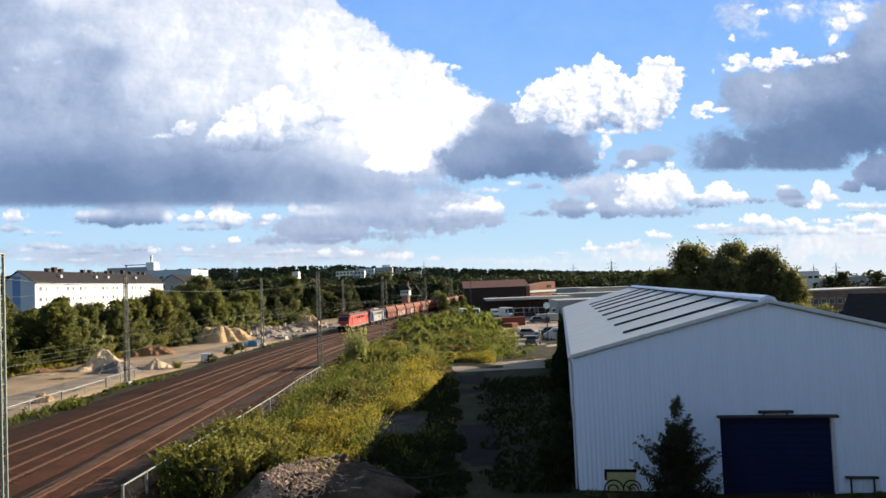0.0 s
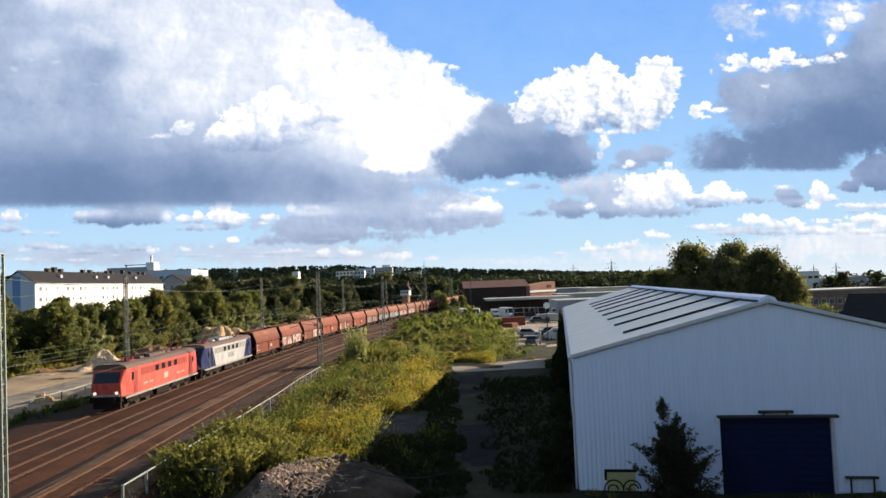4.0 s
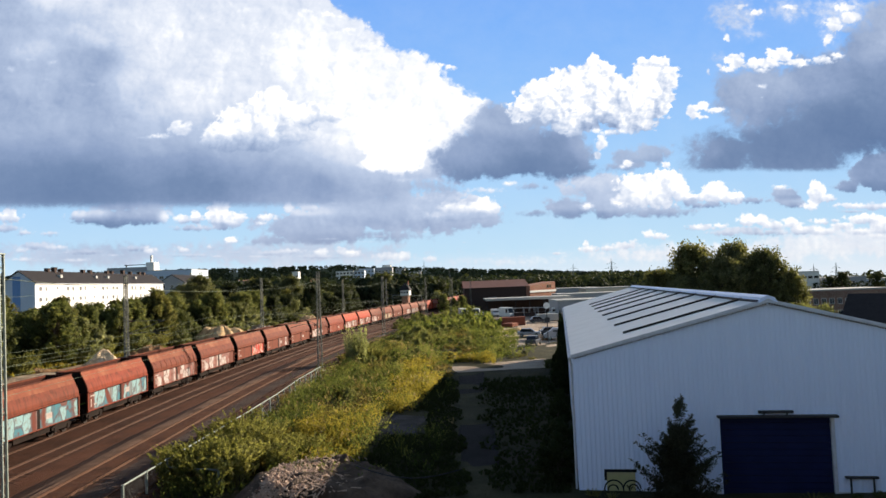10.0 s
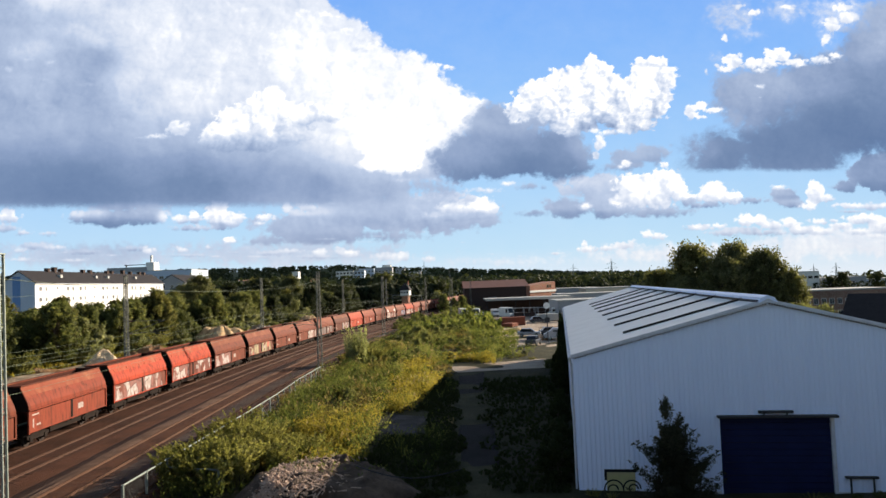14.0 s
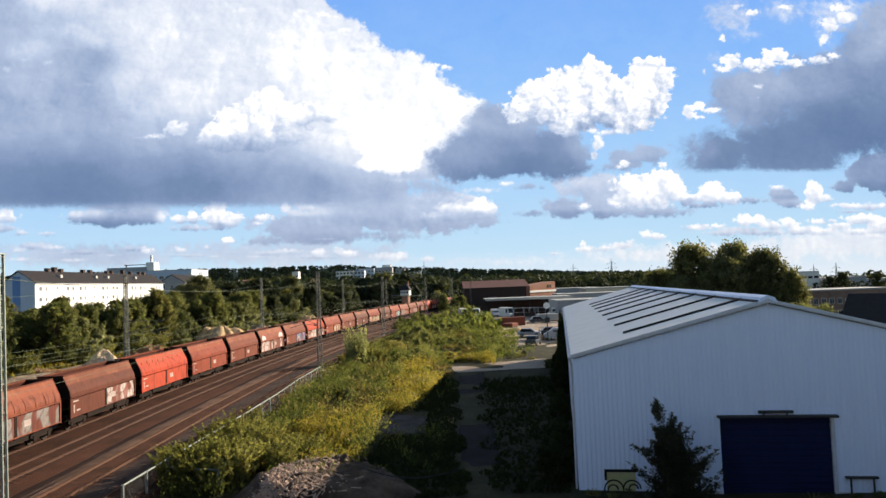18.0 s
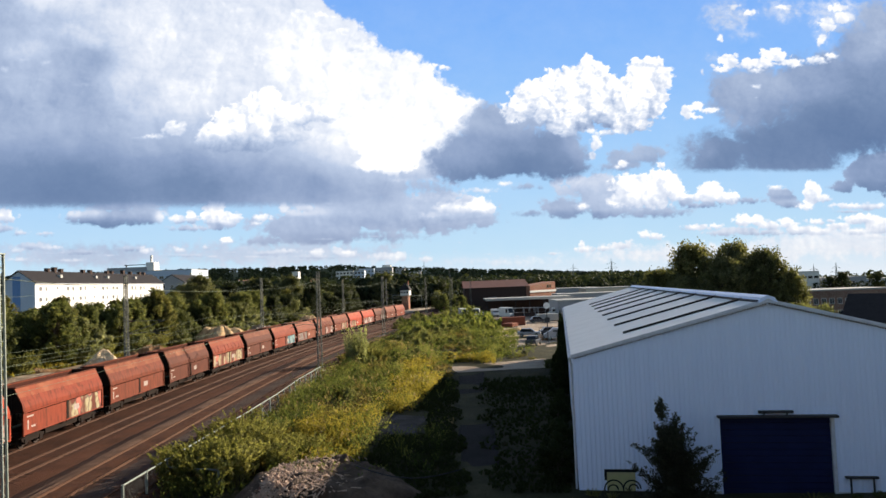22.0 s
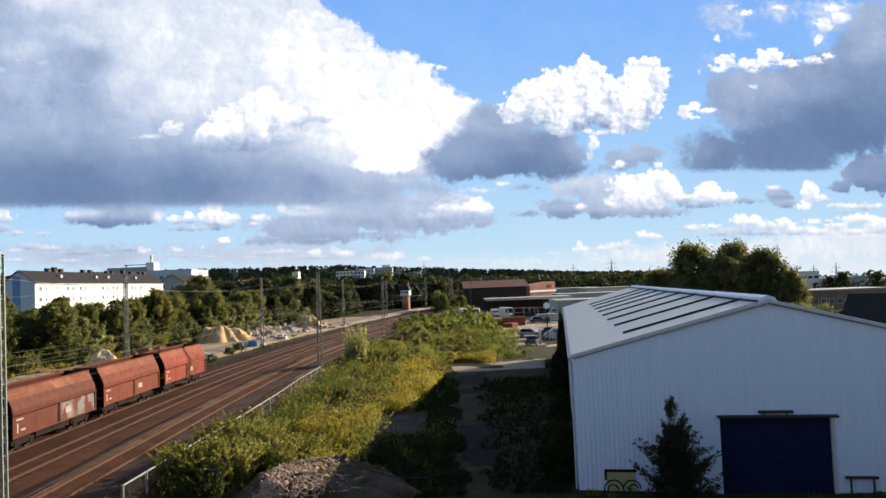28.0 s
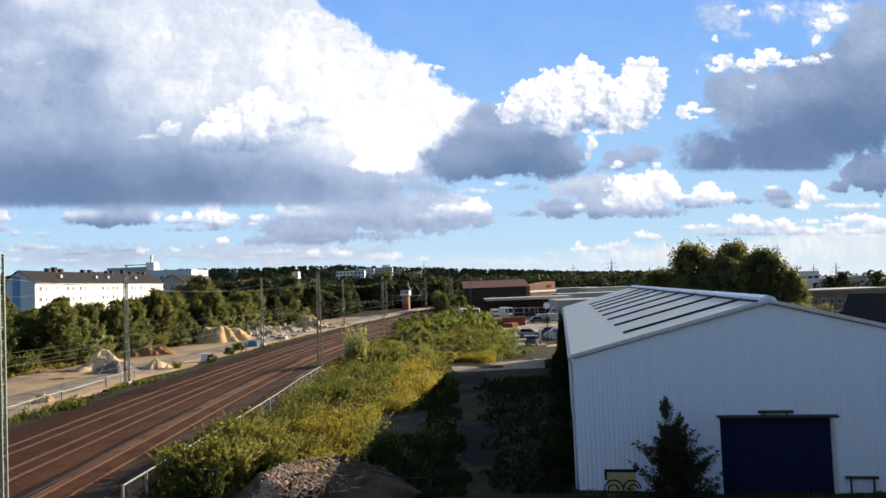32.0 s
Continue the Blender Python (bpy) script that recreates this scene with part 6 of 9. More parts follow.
def stalky(name, seed, height, spread, stems, per, size, mat, words, twig=0.014, fan=1.0):
    """A loose shrub: many bent stems that fan out from the root, with narrow leaves set along them."""
    rng = np.random.RandomState(seed)
    ob = thing(name, Matrix(), words, "shrub")
    bm = bmesh.new()
    pos, out, big = [], [], []
    for i in range(stems):
        a = i * 2.4 + rng.uniform(-0.4, 0.4)
        root = np.array([math.cos(a), math.sin(a), 0.0]) * spread * 0.45 * math.sqrt(rng.rand())
        rise = height * (0.45 + 0.6 * rng.rand())
        reach = spread * fan * (0.15 + 0.75 * rng.rand())
        tip_dir = np.array([math.cos(a), math.sin(a), 0.0])

        def at(q):
            return root + tip_dir * reach * q ** 1.6 + np.array([0, 0, rise * (q - 0.16 * q * q)])
        last = at(0.0) - np.array([0, 0, 0.2])
        for q in (0.35, 0.7, 1.0):
            nxt = at(q)
            rod(bm, last, nxt, twig * (1.2 - q), 5, twig * (1.05 - q))
            last = nxt
        for _ in range(per):
            q = rng.rand() ** 0.75
            side = rng.randn(3)
            side /= np.linalg.norm(side)
            pos.append(at(q) + side * (0.05 + 0.17 * height * 0.5 * (1.15 - q)) * rng.rand())
            out.append(0.7 * side + 0.4 * tip_dir + np.array([0, 0, 0.35]))
            big.append(size * (0.6 + 0.8 * rng.rand()) * (1.15 - 0.45 * q))
    pos, out, big = np.array(pos), np.array(out), np.array(big)[:, None]
    k = len(pos)
    t = out + rng.randn(k, 3) * 0.5 + np.array([0, 0, 0.25])
    t /= np.linalg.norm(t, axis=1)[:, None]
    b = np.cross(t, rng.randn(k, 3))
    b /= np.linalg.norm(b, axis=1)[:, None]
    v = np.stack([pos - t * big, pos + b * big * 0.36, pos + t * big, pos - b * big * 0.36], 1).reshape(-1, 3)
    part("branchwork", bm, M_BARK, ob)
    part("foliage", outward(array_mesh("foliage", v, np.arange(k * 4).reshape(-1, 4), mat), np.repeat(out, 4, 0)), None, ob)
    return ob


def stand(kinds, places, seed, sizes=(0.8, 1.2), group=""):
    """Set copies of plants at places (x, y); each is an object of its own."""
    r = random.Random(seed)
    for x, y in places:
        src = r.choice(kinds)
        k = r.uniform(*sizes)
        ob = copy_thing(src, Matrix())
        ob.matrix_world = pose(x, y, float(land(np.array(x), np.array(y))) - 0.05, 0, 0, r.uniform(0, 360)) @ Matrix.Diagonal((k * r.uniform(0.9, 1.15), k * r.uniform(0.9, 1.15), k, 1))
        if group:
            ob["group"] = group


def hide_source(*obs):
    """Set the first of each kind down in the wood behind the works."""
    for i, ob in enumerate(obs):
        x, y = -88.0 + 5.0 * i, 330.0 + 3.0 * (i % 3)
        ob.matrix_world = pose(x, y, float(land(np.array(x), np.array(y))))


ASH = plant("tree", 11, 8.6, 3.1, 120, 9000, 0.16, M_LEAF, "slender green broadleaf tree in the dense belt", "tree", 0.16, 0.04, 0.72)
BIRCH = plant("tree", 12, 9.6, 2.6, 110, 7600, 0.15, M_LEAF_YELLOW, "yellow-green young tree in the dense belt", "tree", 0.13, 0.06, 0.72)
ALDER = plant("tree", 13, 7.6, 3.5, 120, 9000, 0.16, M_LEAF_DARK, "dark green bushy tree in the dense belt", "tree", 0.18, 0.02, 0.72)
WILLOW = plant("shrub", 14, 5.0, 2.2, 22, 3600, 0.15, M_LEAF_PALE, "pale grey-green willow shrub", "shrub", 0.08, 0.05, 1.0, 0.3)
SALLOW = plant("shrub", 15, 2.6, 1.7, 34, 2300, 0.12, M_LEAF_SOFT, "rounded green shrub among weeds", "shrub", 0.05, 0.02, 0.85)
ELDER = plant("elder_bush", 16, 2.2, 1.6, 26, 2000, 0.12, M_LEAF_DARK, "dark green elder bush among weeds", "shrub", 0.05, 0.02)
BRIAR = stalky("briar_bush", 17, 1.7, 1.4, 32, 50, 0.10, M_LEAF_YELLOW, "yellowing briar bush among weeds", 0.012, 1.2)
SPRAY = stalky("leafy_thicket", 20, 2.7, 1.45, 54, 58, 0.125, M_LEAF_OLIVE, "feathery light olive thicket of upright stems on the bank")
IVY = plant("shrub", 19, 2.2, 1.15, 20, 2600, 0.10, M_IVY, "ivy-grown bramble by the warehouse, darkened for its shadow", "shrub", 0.04, 0.0)
GLOOM = plant("tree", 28, 8.0, 3.3, 90, 5600, 0.20, M_LEAF_GLOOM, "dark green tree of the middle distance, leaves darkened as if backlit", "tree", 0.2, 0.04, 0.8)
OAK = plant("tree", 18, 15.5, 6.6, 190, 26000, 0.23, M_LEAF_OAK, "large dark broadleaf tree behind the warehouse", "tree", 0.45, 0.10, 0.72)
OAK_PALE = plant("tree", 38, 15.5, 6.4, 170, 20000, 0.24, M_LEAF_OLDGOLD, "large olive-yellow broadleaf tree behind the warehouse", "tree", 0.42, 0.10, 0.78)
SILVER = stalky("shrub", 29, 5.6, 1.25, 40, 60, 0.13, M_LEAF_SILVER, "tall pale shrub with silvery shoots beside the sidings", 0.03, 0.8)
LIME = plant("shrub", 26, 2.4, 2.0, 26, 3600, 0.11, M_LEAF_LIME, "grass-green bush beside the works road", "shrub", 0.04, 0.0)
GOLDEN = plant("shrub", 27, 5.4, 3.0, 34, 5200, 0.15, M_LEAF_PALE, "sunlit pale young tree behind the warehouse", "tree", 0.10, 0.04)
hide_source(OAK_PALE, SILVER, GLOOM, LIME, GOLDEN, ASH, BIRCH, ALDER, WILLOW, SALLOW, ELDER, BRIAR, OAK, IVY, SPRAY)

_r = random.Random(21)
belt = []
for k in range(140):
    y = 96.0 + 170.0 * _r.random() ** 1.1
    edge_ = -61.0 + 0.10 * (y - 110)
    belt.append((edge_ - 32.0 * _r.random() ** 1.4, y))
for k in range(34):
    y = 98 + 4.3 * k
    belt.append((-60.5 + 0.10 * (y - 110) + _r.uniform(-4, 2.0), y + _r.uniform(-3.5, 3.5)))
low_ = [p for p in belt if p[0] < -0.40 * p[1]]
stand([ASH, ASH, BIRCH, ALDER, WILLOW], low_, 22, (0.78, 1.2), "trees of the green belt")
stand([ASH, ASH, BIRCH, ALDER, ALDER], [p for p in belt if p not in low_ and p[1] < 170], 22, (0.7, 1.25), "trees of the green belt")
stand([GLOOM, ASH, GLOOM, ALDER, BIRCH], [p for p in belt if p not in low_ and p[1] >= 170], 26, (0.7, 1.2), "trees of the green belt")
stand([WILLOW, WILLOW, SPRAY, SALLOW, ELDER], [(-58.5 + 0.10 * (y - 110) + _r.uniform(-2.5, 2.5), y + _r.uniform(-2, 2)) for y in range(98, 240, 4)], 23, (0.7, 1.6), "shrubs at the foot of the belt")
# the growth between the sidings and the yard, down to the works hall
rough_ = []
for _ in range(120):
    y = _r.uniform(118, 268)
    rough_.append((float(line_x(y, 15.0)) + _r.random() ** 1.3 * min(15.0, max(5.0, 4.5 - float(line_x(y, 15.0)))), y))
stand([SALLOW, SALLOW, BRIAR, ELDER, SPRAY], rough_, 66, (0.5, 1.0), "shrubs towards the yard")
stand([ASH, BIRCH, WILLOW], [(3.0, 262.0), (5.5, 275.0), (-0.5, 250.0), (1.5, 285.0), (6.0, 258.0), (-3.0, 292.0), (4.0, 240.0)], 67, (0.55, 0.9), "young trees beside the works hall")
# middle distance: between the tracks and the signal box
mid = [(-48 + _r.uniform(-14, 10), 235 + _r.uniform(0, 110)) for _ in range(60)] + [(-15 + _r.uniform(-14, 16), 330 + _r.uniform(0, 90)) for _ in range(40)]
stand([GLOOM, GLOOM, GLOOM, ALDER, GLOOM], mid, 24, (0.9, 1.5), "trees of the middle distance")
# the big group behind the hall
for k, (x, y, h_, s_, src) in enumerate(((52.2, 150.0, 1.12, 0.98, OAK_PALE), (62.0, 152.0, 1.12, 1.08, OAK), (67.5, 150.0, 1.02, 0.9, OAK), (46.0, 153.0, 0.80, 0.8, OAK_PALE), (72.5, 149.0, 0.74, 0.6, OAK_PALE), (57.0, 146.0, 0.92, 0.85, OAK), (48.5, 145.0, 0.70, 0.75, OAK))):
    ob = copy_thing(src, Matrix())
    ob.matrix_world = pose(x, y, -2.0, 0, 0, 67 * k) @ Matrix.Diagonal((s_, s_, h_, 1))
stand([GOLDEN], [(51.5, 104.0), (47.5, 101.0), (54.0, 106.0), (42.0, 101.0), (56.5, 107.0), (50.0, 102.0)], 25, (0.6, 1.0), "young trees beside the large ones")

for k, (x, y, h_, s_) in enumerate(((-84.0, 243.0, 1.02, 0.95), (-90.5, 246.0, 0.84, 0.8), (-76.0, 250.0, 0.92, 0.85), (-66.0, 256.0, 1.0, 0.9), (-57.0, 262.0, 0.95, 0.9), (-70.0, 282.0, 0.9, 0.9))):
    ob = copy_thing(GLOOM if k in (2, 3, 5) else OAK, Matrix())
    ob.matrix_world = pose(x, y, -0.6, 0, 0, 41 + 83 * k) @ Matrix.Diagonal((s_, s_, h_, 1)) @ Matrix.Scale(1.85 if k in (2, 3, 5) else 1.0, 4)
    ob["label"] = "tall dark green tree at the end of the belt, leaves darkened as if backlit" if k in (2, 3, 5) else "tall olive broadleaf tree at the end of the belt"
# shrubs on the waste ground between sidings and yard
waste = [(-13.2, 42.5), (-12.2, 40.5), (-14.0, 45.0), (-10.8, 41.5), (-11.5, 45.5), (-9.5, 40.0), (-13.8, 48.5), (-8.5, 42.5), (-12.6, 46.8), (-14.8, 38.6), (-14.4, 40.6), (-13.5, 38.8), (-12.6, 37.6), (-14.9, 42.6), (-11.6, 38.6)]
stand([SPRAY, SPRAY, BRIAR], waste, 31, (0.75, 1.15), "shrubs on the waste ground")
stand([SPRAY], [(-15.9, 41.6), (-16.0, 43.2), (-15.8, 45.0), (-15.6, 47.2), (-15.5, 49.6), (-15.2, 52.0)], 72, (0.62, 0.85), "shrubs on the waste ground")
stand([SPRAY], [(-13.9, 97.0), (-12.4, 101.0), (-9.4, 97.5), (-10.6, 103.0), (-13.0, 104.0), (-8.0, 108.0), (-12.0, 112.0)], 49, (0.6, 1.1), "shrubs on the waste ground")
stand([SILVER], [(-12.2, 94.8), (-11.6, 95.6), (-12.8, 96.0)], 32, (0.95, 1.15), "shrubs on the waste ground")
more = [(_r.uniform(-14, -2), _r.uniform(88, 150)) for _ in range(44)] + [(_r.uniform(2.0, 8.0), _r.uniform(92, 118)) for _ in range(9)]
stand([SALLOW, ELDER, ELDER, SALLOW], [(_r.uniform(-12, 5), _r.uniform(150, 215)) for _ in range(44)], 39, (0.5, 0.95), "shrubs on the waste ground")
stand([SALLOW, SALLOW, BRIAR, ELDER, SALLOW], more, 33, (0.28, 0.6), "shrubs on the waste ground")
stand([BRIAR, SPRAY, SALLOW], [(_r.uniform(-13.5, -7), _r.uniform(50, 88)) for _ in range(20)], 34, (0.28, 0.55), "shrubs on the waste ground")
stand([ELDER, SALLOW, SALLOW, BRIAR, SPRAY], [(_r.uniform(-11, 7.5), _r.uniform(92, 150)) for _ in range(46)], 60, (0.25, 0.6), "shrubs on the waste ground")
stand([SALLOW, ELDER, BRIAR, SPRAY, SALLOW], [(x, y) for x, y in ((_r.uniform(-13.5, 1.0), _r.uniform(52, 150)) for _ in range(80)) if x < -6.5 + 0.11 * (y - 50) or y > 92], 40, (0.22, 0.52), "shrubs on the waste ground")
stand([LIME], [(-68.0, 109.0), (-66.3, 110.0), (-64.5, 110.5), (-67.5, 112.5), (-65.5, 113.0), (-63.4, 109.5)], 50, (0.8, 1.3), "light green bushes beside the works road")
stand([ELDER, BRIAR, SALLOW], [(_r.uniform(4.5, 11.0), _r.uniform(91, 122)) for _ in range(26)], 68, (0.18, 0.42), "shrubs on the waste ground")


def field(name, seed, n, area, height, mat, words, per=26, size=0.10, keep=None):
    """Many tufts of tall weeds in one piece."""
    rng = np.random.RandomState(seed)
    px = area[0] + (area[1] - area[0]) * rng.rand(n)
    py = area[2] + (area[3] - area[2]) * rng.rand(n) ** 1.25
    ok = np.ones(n, bool)
    if keep:
        ok = np.array([keep(a, b) for a, b in zip(px, py)])
    px, py = px[ok], py[ok]
    pz = land(px, py)
    n = len(px)
    rise = smooth01(fbm(px + 50, py, 5.0, 4, 700, 0.6), 0.30, 0.68)
    h = height * (0.5 + 0.8 * rng.rand(n)) * (0.30 + 1.15 * rise) * (0.6 + 0.8 * fbm(px, py + 50, 1.6, 2, 720 + seed))
    k = n * per
    i = np.repeat(np.arange(n), per)
    f = rng.rand(k) ** 0.8
    sp = 0.16 + 0.42 * f
    a = rng.rand(k) * 2 * np.pi
    # few tall stems stand out of the tuft
    tall = 1 + 0.55 * (rng.rand(n)[i] < 0.16)
    base = np.stack([px[i] + np.cos(a) * sp * 0.8 * h[i], py[i] + np.sin(a) * sp * 0.8 * h[i], pz[i] + f * h[i] * tall], 1)
    t = rng.randn(k, 3) * 0.6 + np.array([0, 0, 0.9])
    t /= np.linalg.norm(t, axis=1)[:, None]
    b = np.cross(t, rng.randn(k, 3))
    b /= np.linalg.norm(b, axis=1)[:, None]
    s = size * (0.6 + 0.9 * rng.rand(k))[:, None] * (1 + (py[i] / 110.0))[:, None]
    v = np.stack([base - t * s * 1.3, base + b * s * 0.5, base + t * s * 1.3, base - b * s * 0.5], 1).reshape(-1, 3)
    me = outward(array_mesh(name, v, np.arange(k * 4).reshape(-1, 4), mat), np.repeat(np.stack([np.cos(a), np.sin(a), 0.5 + f], 1), 4, 0))
    return tagged(new(name, me), words, "weeds", "", "stuff")


def in_shadow(x, y):
    """Where the warehouse's shadow falls: weeds thinned, dark growth put in instead."""
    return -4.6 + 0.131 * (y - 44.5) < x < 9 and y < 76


def on_slab(x, y):
    return -5.2 < x < -1.7 and 47.6 < y < 57.0


_thin = random.Random(77)


def on_waste(x, y):
    """Left of the lane, or past its end."""
    if on_slab(x, y) or (in_shadow(x, y) and _thin.random() < 0.9):
        return False
    if y > 88 and math.sin(0.31 * x + 1.3) * math.sin(0.19 * y) + 0.5 * math.sin(0.8 * x + 0.5 * y) > 0.55:
        return False
    return x > line_x(y, 14.6) and (x < -0.4 + 0.5 * math.sin(0.9 * y) + 0.012 * (y - 30) or (y > 89 + 1.5 * math.sin(0.7 * x) and x < 9.3 + 0.05 * (y - 88) + 1.6 * math.sin(0.33 * y) + 0.9 * math.sin(0.9 * y)))


# Near-black growth spread over the shadowed area, so its ground looks darker.
field("bramble", 48, 7000, (-7, 1, 34, 80), 0.16, M_IVY, "low bramble darkened to deepen the warehouse's shadow", 12, 0.05, lambda x, y: in_shadow(x, y) and not on_slab(x, y) and x < 0.5 + 0.012 * (y - 30) + 0.5 * math.sin(0.7 * y + 1) + 0.3 * math.sin(1.9 * y))
field("bramble", 47, 6000, (1.5, 15, 34, 92), 0.18, M_IVY, "low bramble and ivy darkened to deepen the shadow beside the warehouse", 12, 0.05, lambda x, y: x > 2.2 + 0.035 * (y - 40) + 0.5 * math.sin(0.8 * y) + 0.35 * math.sin(2.1 * y) and x < 5.6 + 0.163 * (y - 34) and y < 74)
def golden(x, y):
    """The sunny strip along the warehouse's shadow, thick with goldenrod."""
    return -11.0 + 0.15 * (y - 44) + 1.5 * math.sin(0.35 * y) < x and math.sin(x * 0.5 + y * 0.13) + 0.8 * math.sin(y * 0.21 - 0.4 * x) > -1.0 + 1.1 * _thin.random() and y < 96 + 4 * math.sin(x)


def withered(x, y):
    return math.sin(0.45 * x + 0.11 * y + 2.0) * math.sin(0.14 * y - 0.3 * x) > 0.1 + 0.4 * _thin.random()


field("weeds", 41, 11000, (-16, 14, 36, 150), 0.95, M_WEED, "tall green weeds on waste ground", 56, 0.036, lambda x, y: on_waste(x, y) and (_thin.random() < 0.22 or not (golden(x, y) or withered(x, y))))
field("weeds", 42, 8500, (-14, 6, 40, 112), 0.72, M_WEED_GOLD, "yellow flowering weeds on waste ground", 52, 0.034, lambda x, y: on_waste(x, y) and not in_shadow(x, y) and golden(x, y) and not withered(x, y))
field("weeds", 56, 5200, (-15, 6, 40, 140), 0.85, M_WEED_BROWN, "withered brown weeds on waste ground", 40, 0.042, lambda x, y: on_waste(x, y) and not in_shadow(x, y) and withered(x, y))
field("dry_stalks", 43, 500, (-15, 4, 38, 130), 1.1, M_DRY, "dry brown stalks among weeds", 14, 0.06, on_waste)
field("weeds", 44, 3000, (-16, 14, 150, 230), 1.2, M_WEED, "rough growth towards the yard", 20, 0.14, lambda x, y: x > line_x(y, 14.0) and x < 12)
field("verge_grass", 45, 4200, (-41, -30, 50, 150), 0.30, M_WEED, "strip of grass beside the main track", 22, 0.06, lambda x, y: -8.8 < x - line_x(y) < -6.4 + 0.9 * math.sin(y * 0.3) + 0.5 * math.sin(y * 0.83) and _thin.random() < (0.75 + 0.25 * math.sin(y * 0.55 + x)) * (1.0 if y < 88 else 0.25 if y < 95 else 0.10))
stand([ELDER, SPRAY], [(-37.8, 100.0), (-35.6, 108.0), (-37.0, 126.5), (-36.2, 119.0)], 71, (0.5, 0.7), "low bushes beside the main track")
field("meadow_grass", 46, 2600, (-82, -56, 92, 125), 0.5, M_WEED_GOLD, "sunny green meadow beyond the works road", 16, 0.12, lambda x, y: x < -57 + 0.1 * (y - 110))

# far woods on the hills
def woods(name, seed, n, y0, y1, u0, u1, size, per, mat, words, flat=1.0, leaf=0.075):
    rng = np.random.RandomState(seed)
    y = y0 + (y1 - y0) * rng.rand(n) ** 1.5
    x = (u0 + (u1 - u0) * rng.rand(n)) * y
    z = land(x, y)
    h = size * (0.6 + 0.6 * rng.rand(n)) * flat
    i = np.repeat(np.arange(n), per)
    k = n * per
    d = rng.randn(k, 3)
    d /= np.linalg.norm(d, axis=1)[:, None]
    lump = 1 + 0.25 * np.sin(7 * d[:, 0] + 3 * i) * np.cos(6 * d[:, 1] + i)
    pos = np.stack([x[i] + d[:, 0] * h[i] * 0.52 * lump, y[i] + d[:, 1] * h[i] * 0.52, z[i] + h[i] * 0.55 + d[:, 2] * h[i] * 0.45 * lump], 1)
    t = rng.randn(k, 3)
    t /= np.linalg.norm(t, axis=1)[:, None]
    b = np.cross(t, d)
    b /= np.linalg.norm(b, axis=1)[:, None] + 1e-6
    s = (h[i] * leaf * (0.6 + 0.8 * rng.rand(k)))[:, None]
    v = np.stack([pos - t * s, pos + b * s, pos + t * s, pos - b * s], 1).reshape(-1, 3)
    ob = new(name, array_mesh(name, v, np.arange(k * 4).reshape(-1, 4), mat))
    return tagged(ob, words, "woods", "", "stuff")


woods("far_woods", 51, 760, 330, 950, -0.60, -0.02, 13.5, 330, M_WOODS, "dark trees among distant houses")
woods("far_woods", 52, 420, 380, 1000, -0.02, 0.30, 11.0, 240, M_WOODS, "dark trees beyond the works")
woods("far_woods", 53, 300, 420, 1200, 0.28, 0.66, 9.0, 220, M_WOODS, "trees on the falling land")
woods("far_woods", 55, 90, 300, 420, 0.36, 0.62, 7.0, 200, M_WOODS, "trees between pale industrial halls")
woods("wooded_hills", 54, 2600, 1000, 3500, -0.68, 0.42, 16.5, 66, M_WOODS, "continuous dark woodland on distant hills", 1.0, 0.16)
# ---- works road, lane and yard ----
def patch(name, outline, z, material, words, category, thick=0.2, sub=24, rough=0.06):
    """A slightly uneven slab over four corners (x, y)."""
    c = np.array(outline, float)
    t = np.linspace(0, 1, sub)
    U, V = np.meshgrid(t, t, indexing="ij")
    P = ((1 - U) * (1 - V))[..., None] * c[0] + (U * (1 - V))[..., None] * c[1] + (U * V)[..., None] * c[2] + ((1 - U) * V)[..., None] * c[3]
    wob = 0.4 * np.sin(P[..., 1] * 0.35) + 0.3 * np.sin(P[..., 1] * 0.83 + 1)
    edge_ = np.minimum(U, 1 - U) < 1e-6
    P[..., 0] += np.where(edge_, wob, 0)
    Z = z + rough * np.sin(P[..., 0] * 0.9) * np.sin(P[..., 1] * 0.6) - thick * (np.minimum(np.minimum(U, 1 - U), np.minimum(V, 1 - V)) < 1e-6)
    v = np.concatenate([P, Z[..., None]], -1).reshape(-1, 3)
    return tagged(new(name, array_mesh(name, v, grid_faces(sub, sub), material, True)), words, category, "", "structure")


M_SANDY = gravel("trodden_sand", (0.42, 0.29, 0.16), (0.52, 0.38, 0.24), (0.32, 0.21, 0.12), 6.0, 0.1)
strip("works_road", 2, 190, -29.0, -9.6, -0.40, M_DIRT, "pale dirt strip of the works road beside the tracks", "dirt road", 3.0, 1.0, 0.3, 0.5)
strip("works_lane", 2, 200, -17.5, -12.0, -0.345, M_ROAD, "worn grey lane along the works strip", "road", 3.0, 0.4, 0.15, 0.25)
strip("works_track", 150, 262, -15.5, -9.0, -0.38, M_YARD, "pale gravel path beside the main track", "path", 4.0, 0.5, 0.2, 0.3)
patch("gravel_lane", [(0.3, 30.0), (2.5, 30.0), (4.2, 84.0), (1.2, 82.0)], -0.22, M_LANE, "dark gravel lane beside the warehouse, darkened further for its shadow", "lane", 0.2, 30, 0.03)
patch("lane_end", [(0.6, 80.5), (13.0, 83.0), (12.5, 92.0), (-0.6, 87.5)], -0.14, M_YARD, "pale gravel turning place at the lane's end", "lane", 0.2, 20, 0.03)
patch("yard", [(9.0, 90.0), (21.5, 88.0), (38.0, 222.0), (11.0, 222.0)], -0.24, M_YARD, "pale gravel of the works yard", "yard", 0.2, 30, 0.05)
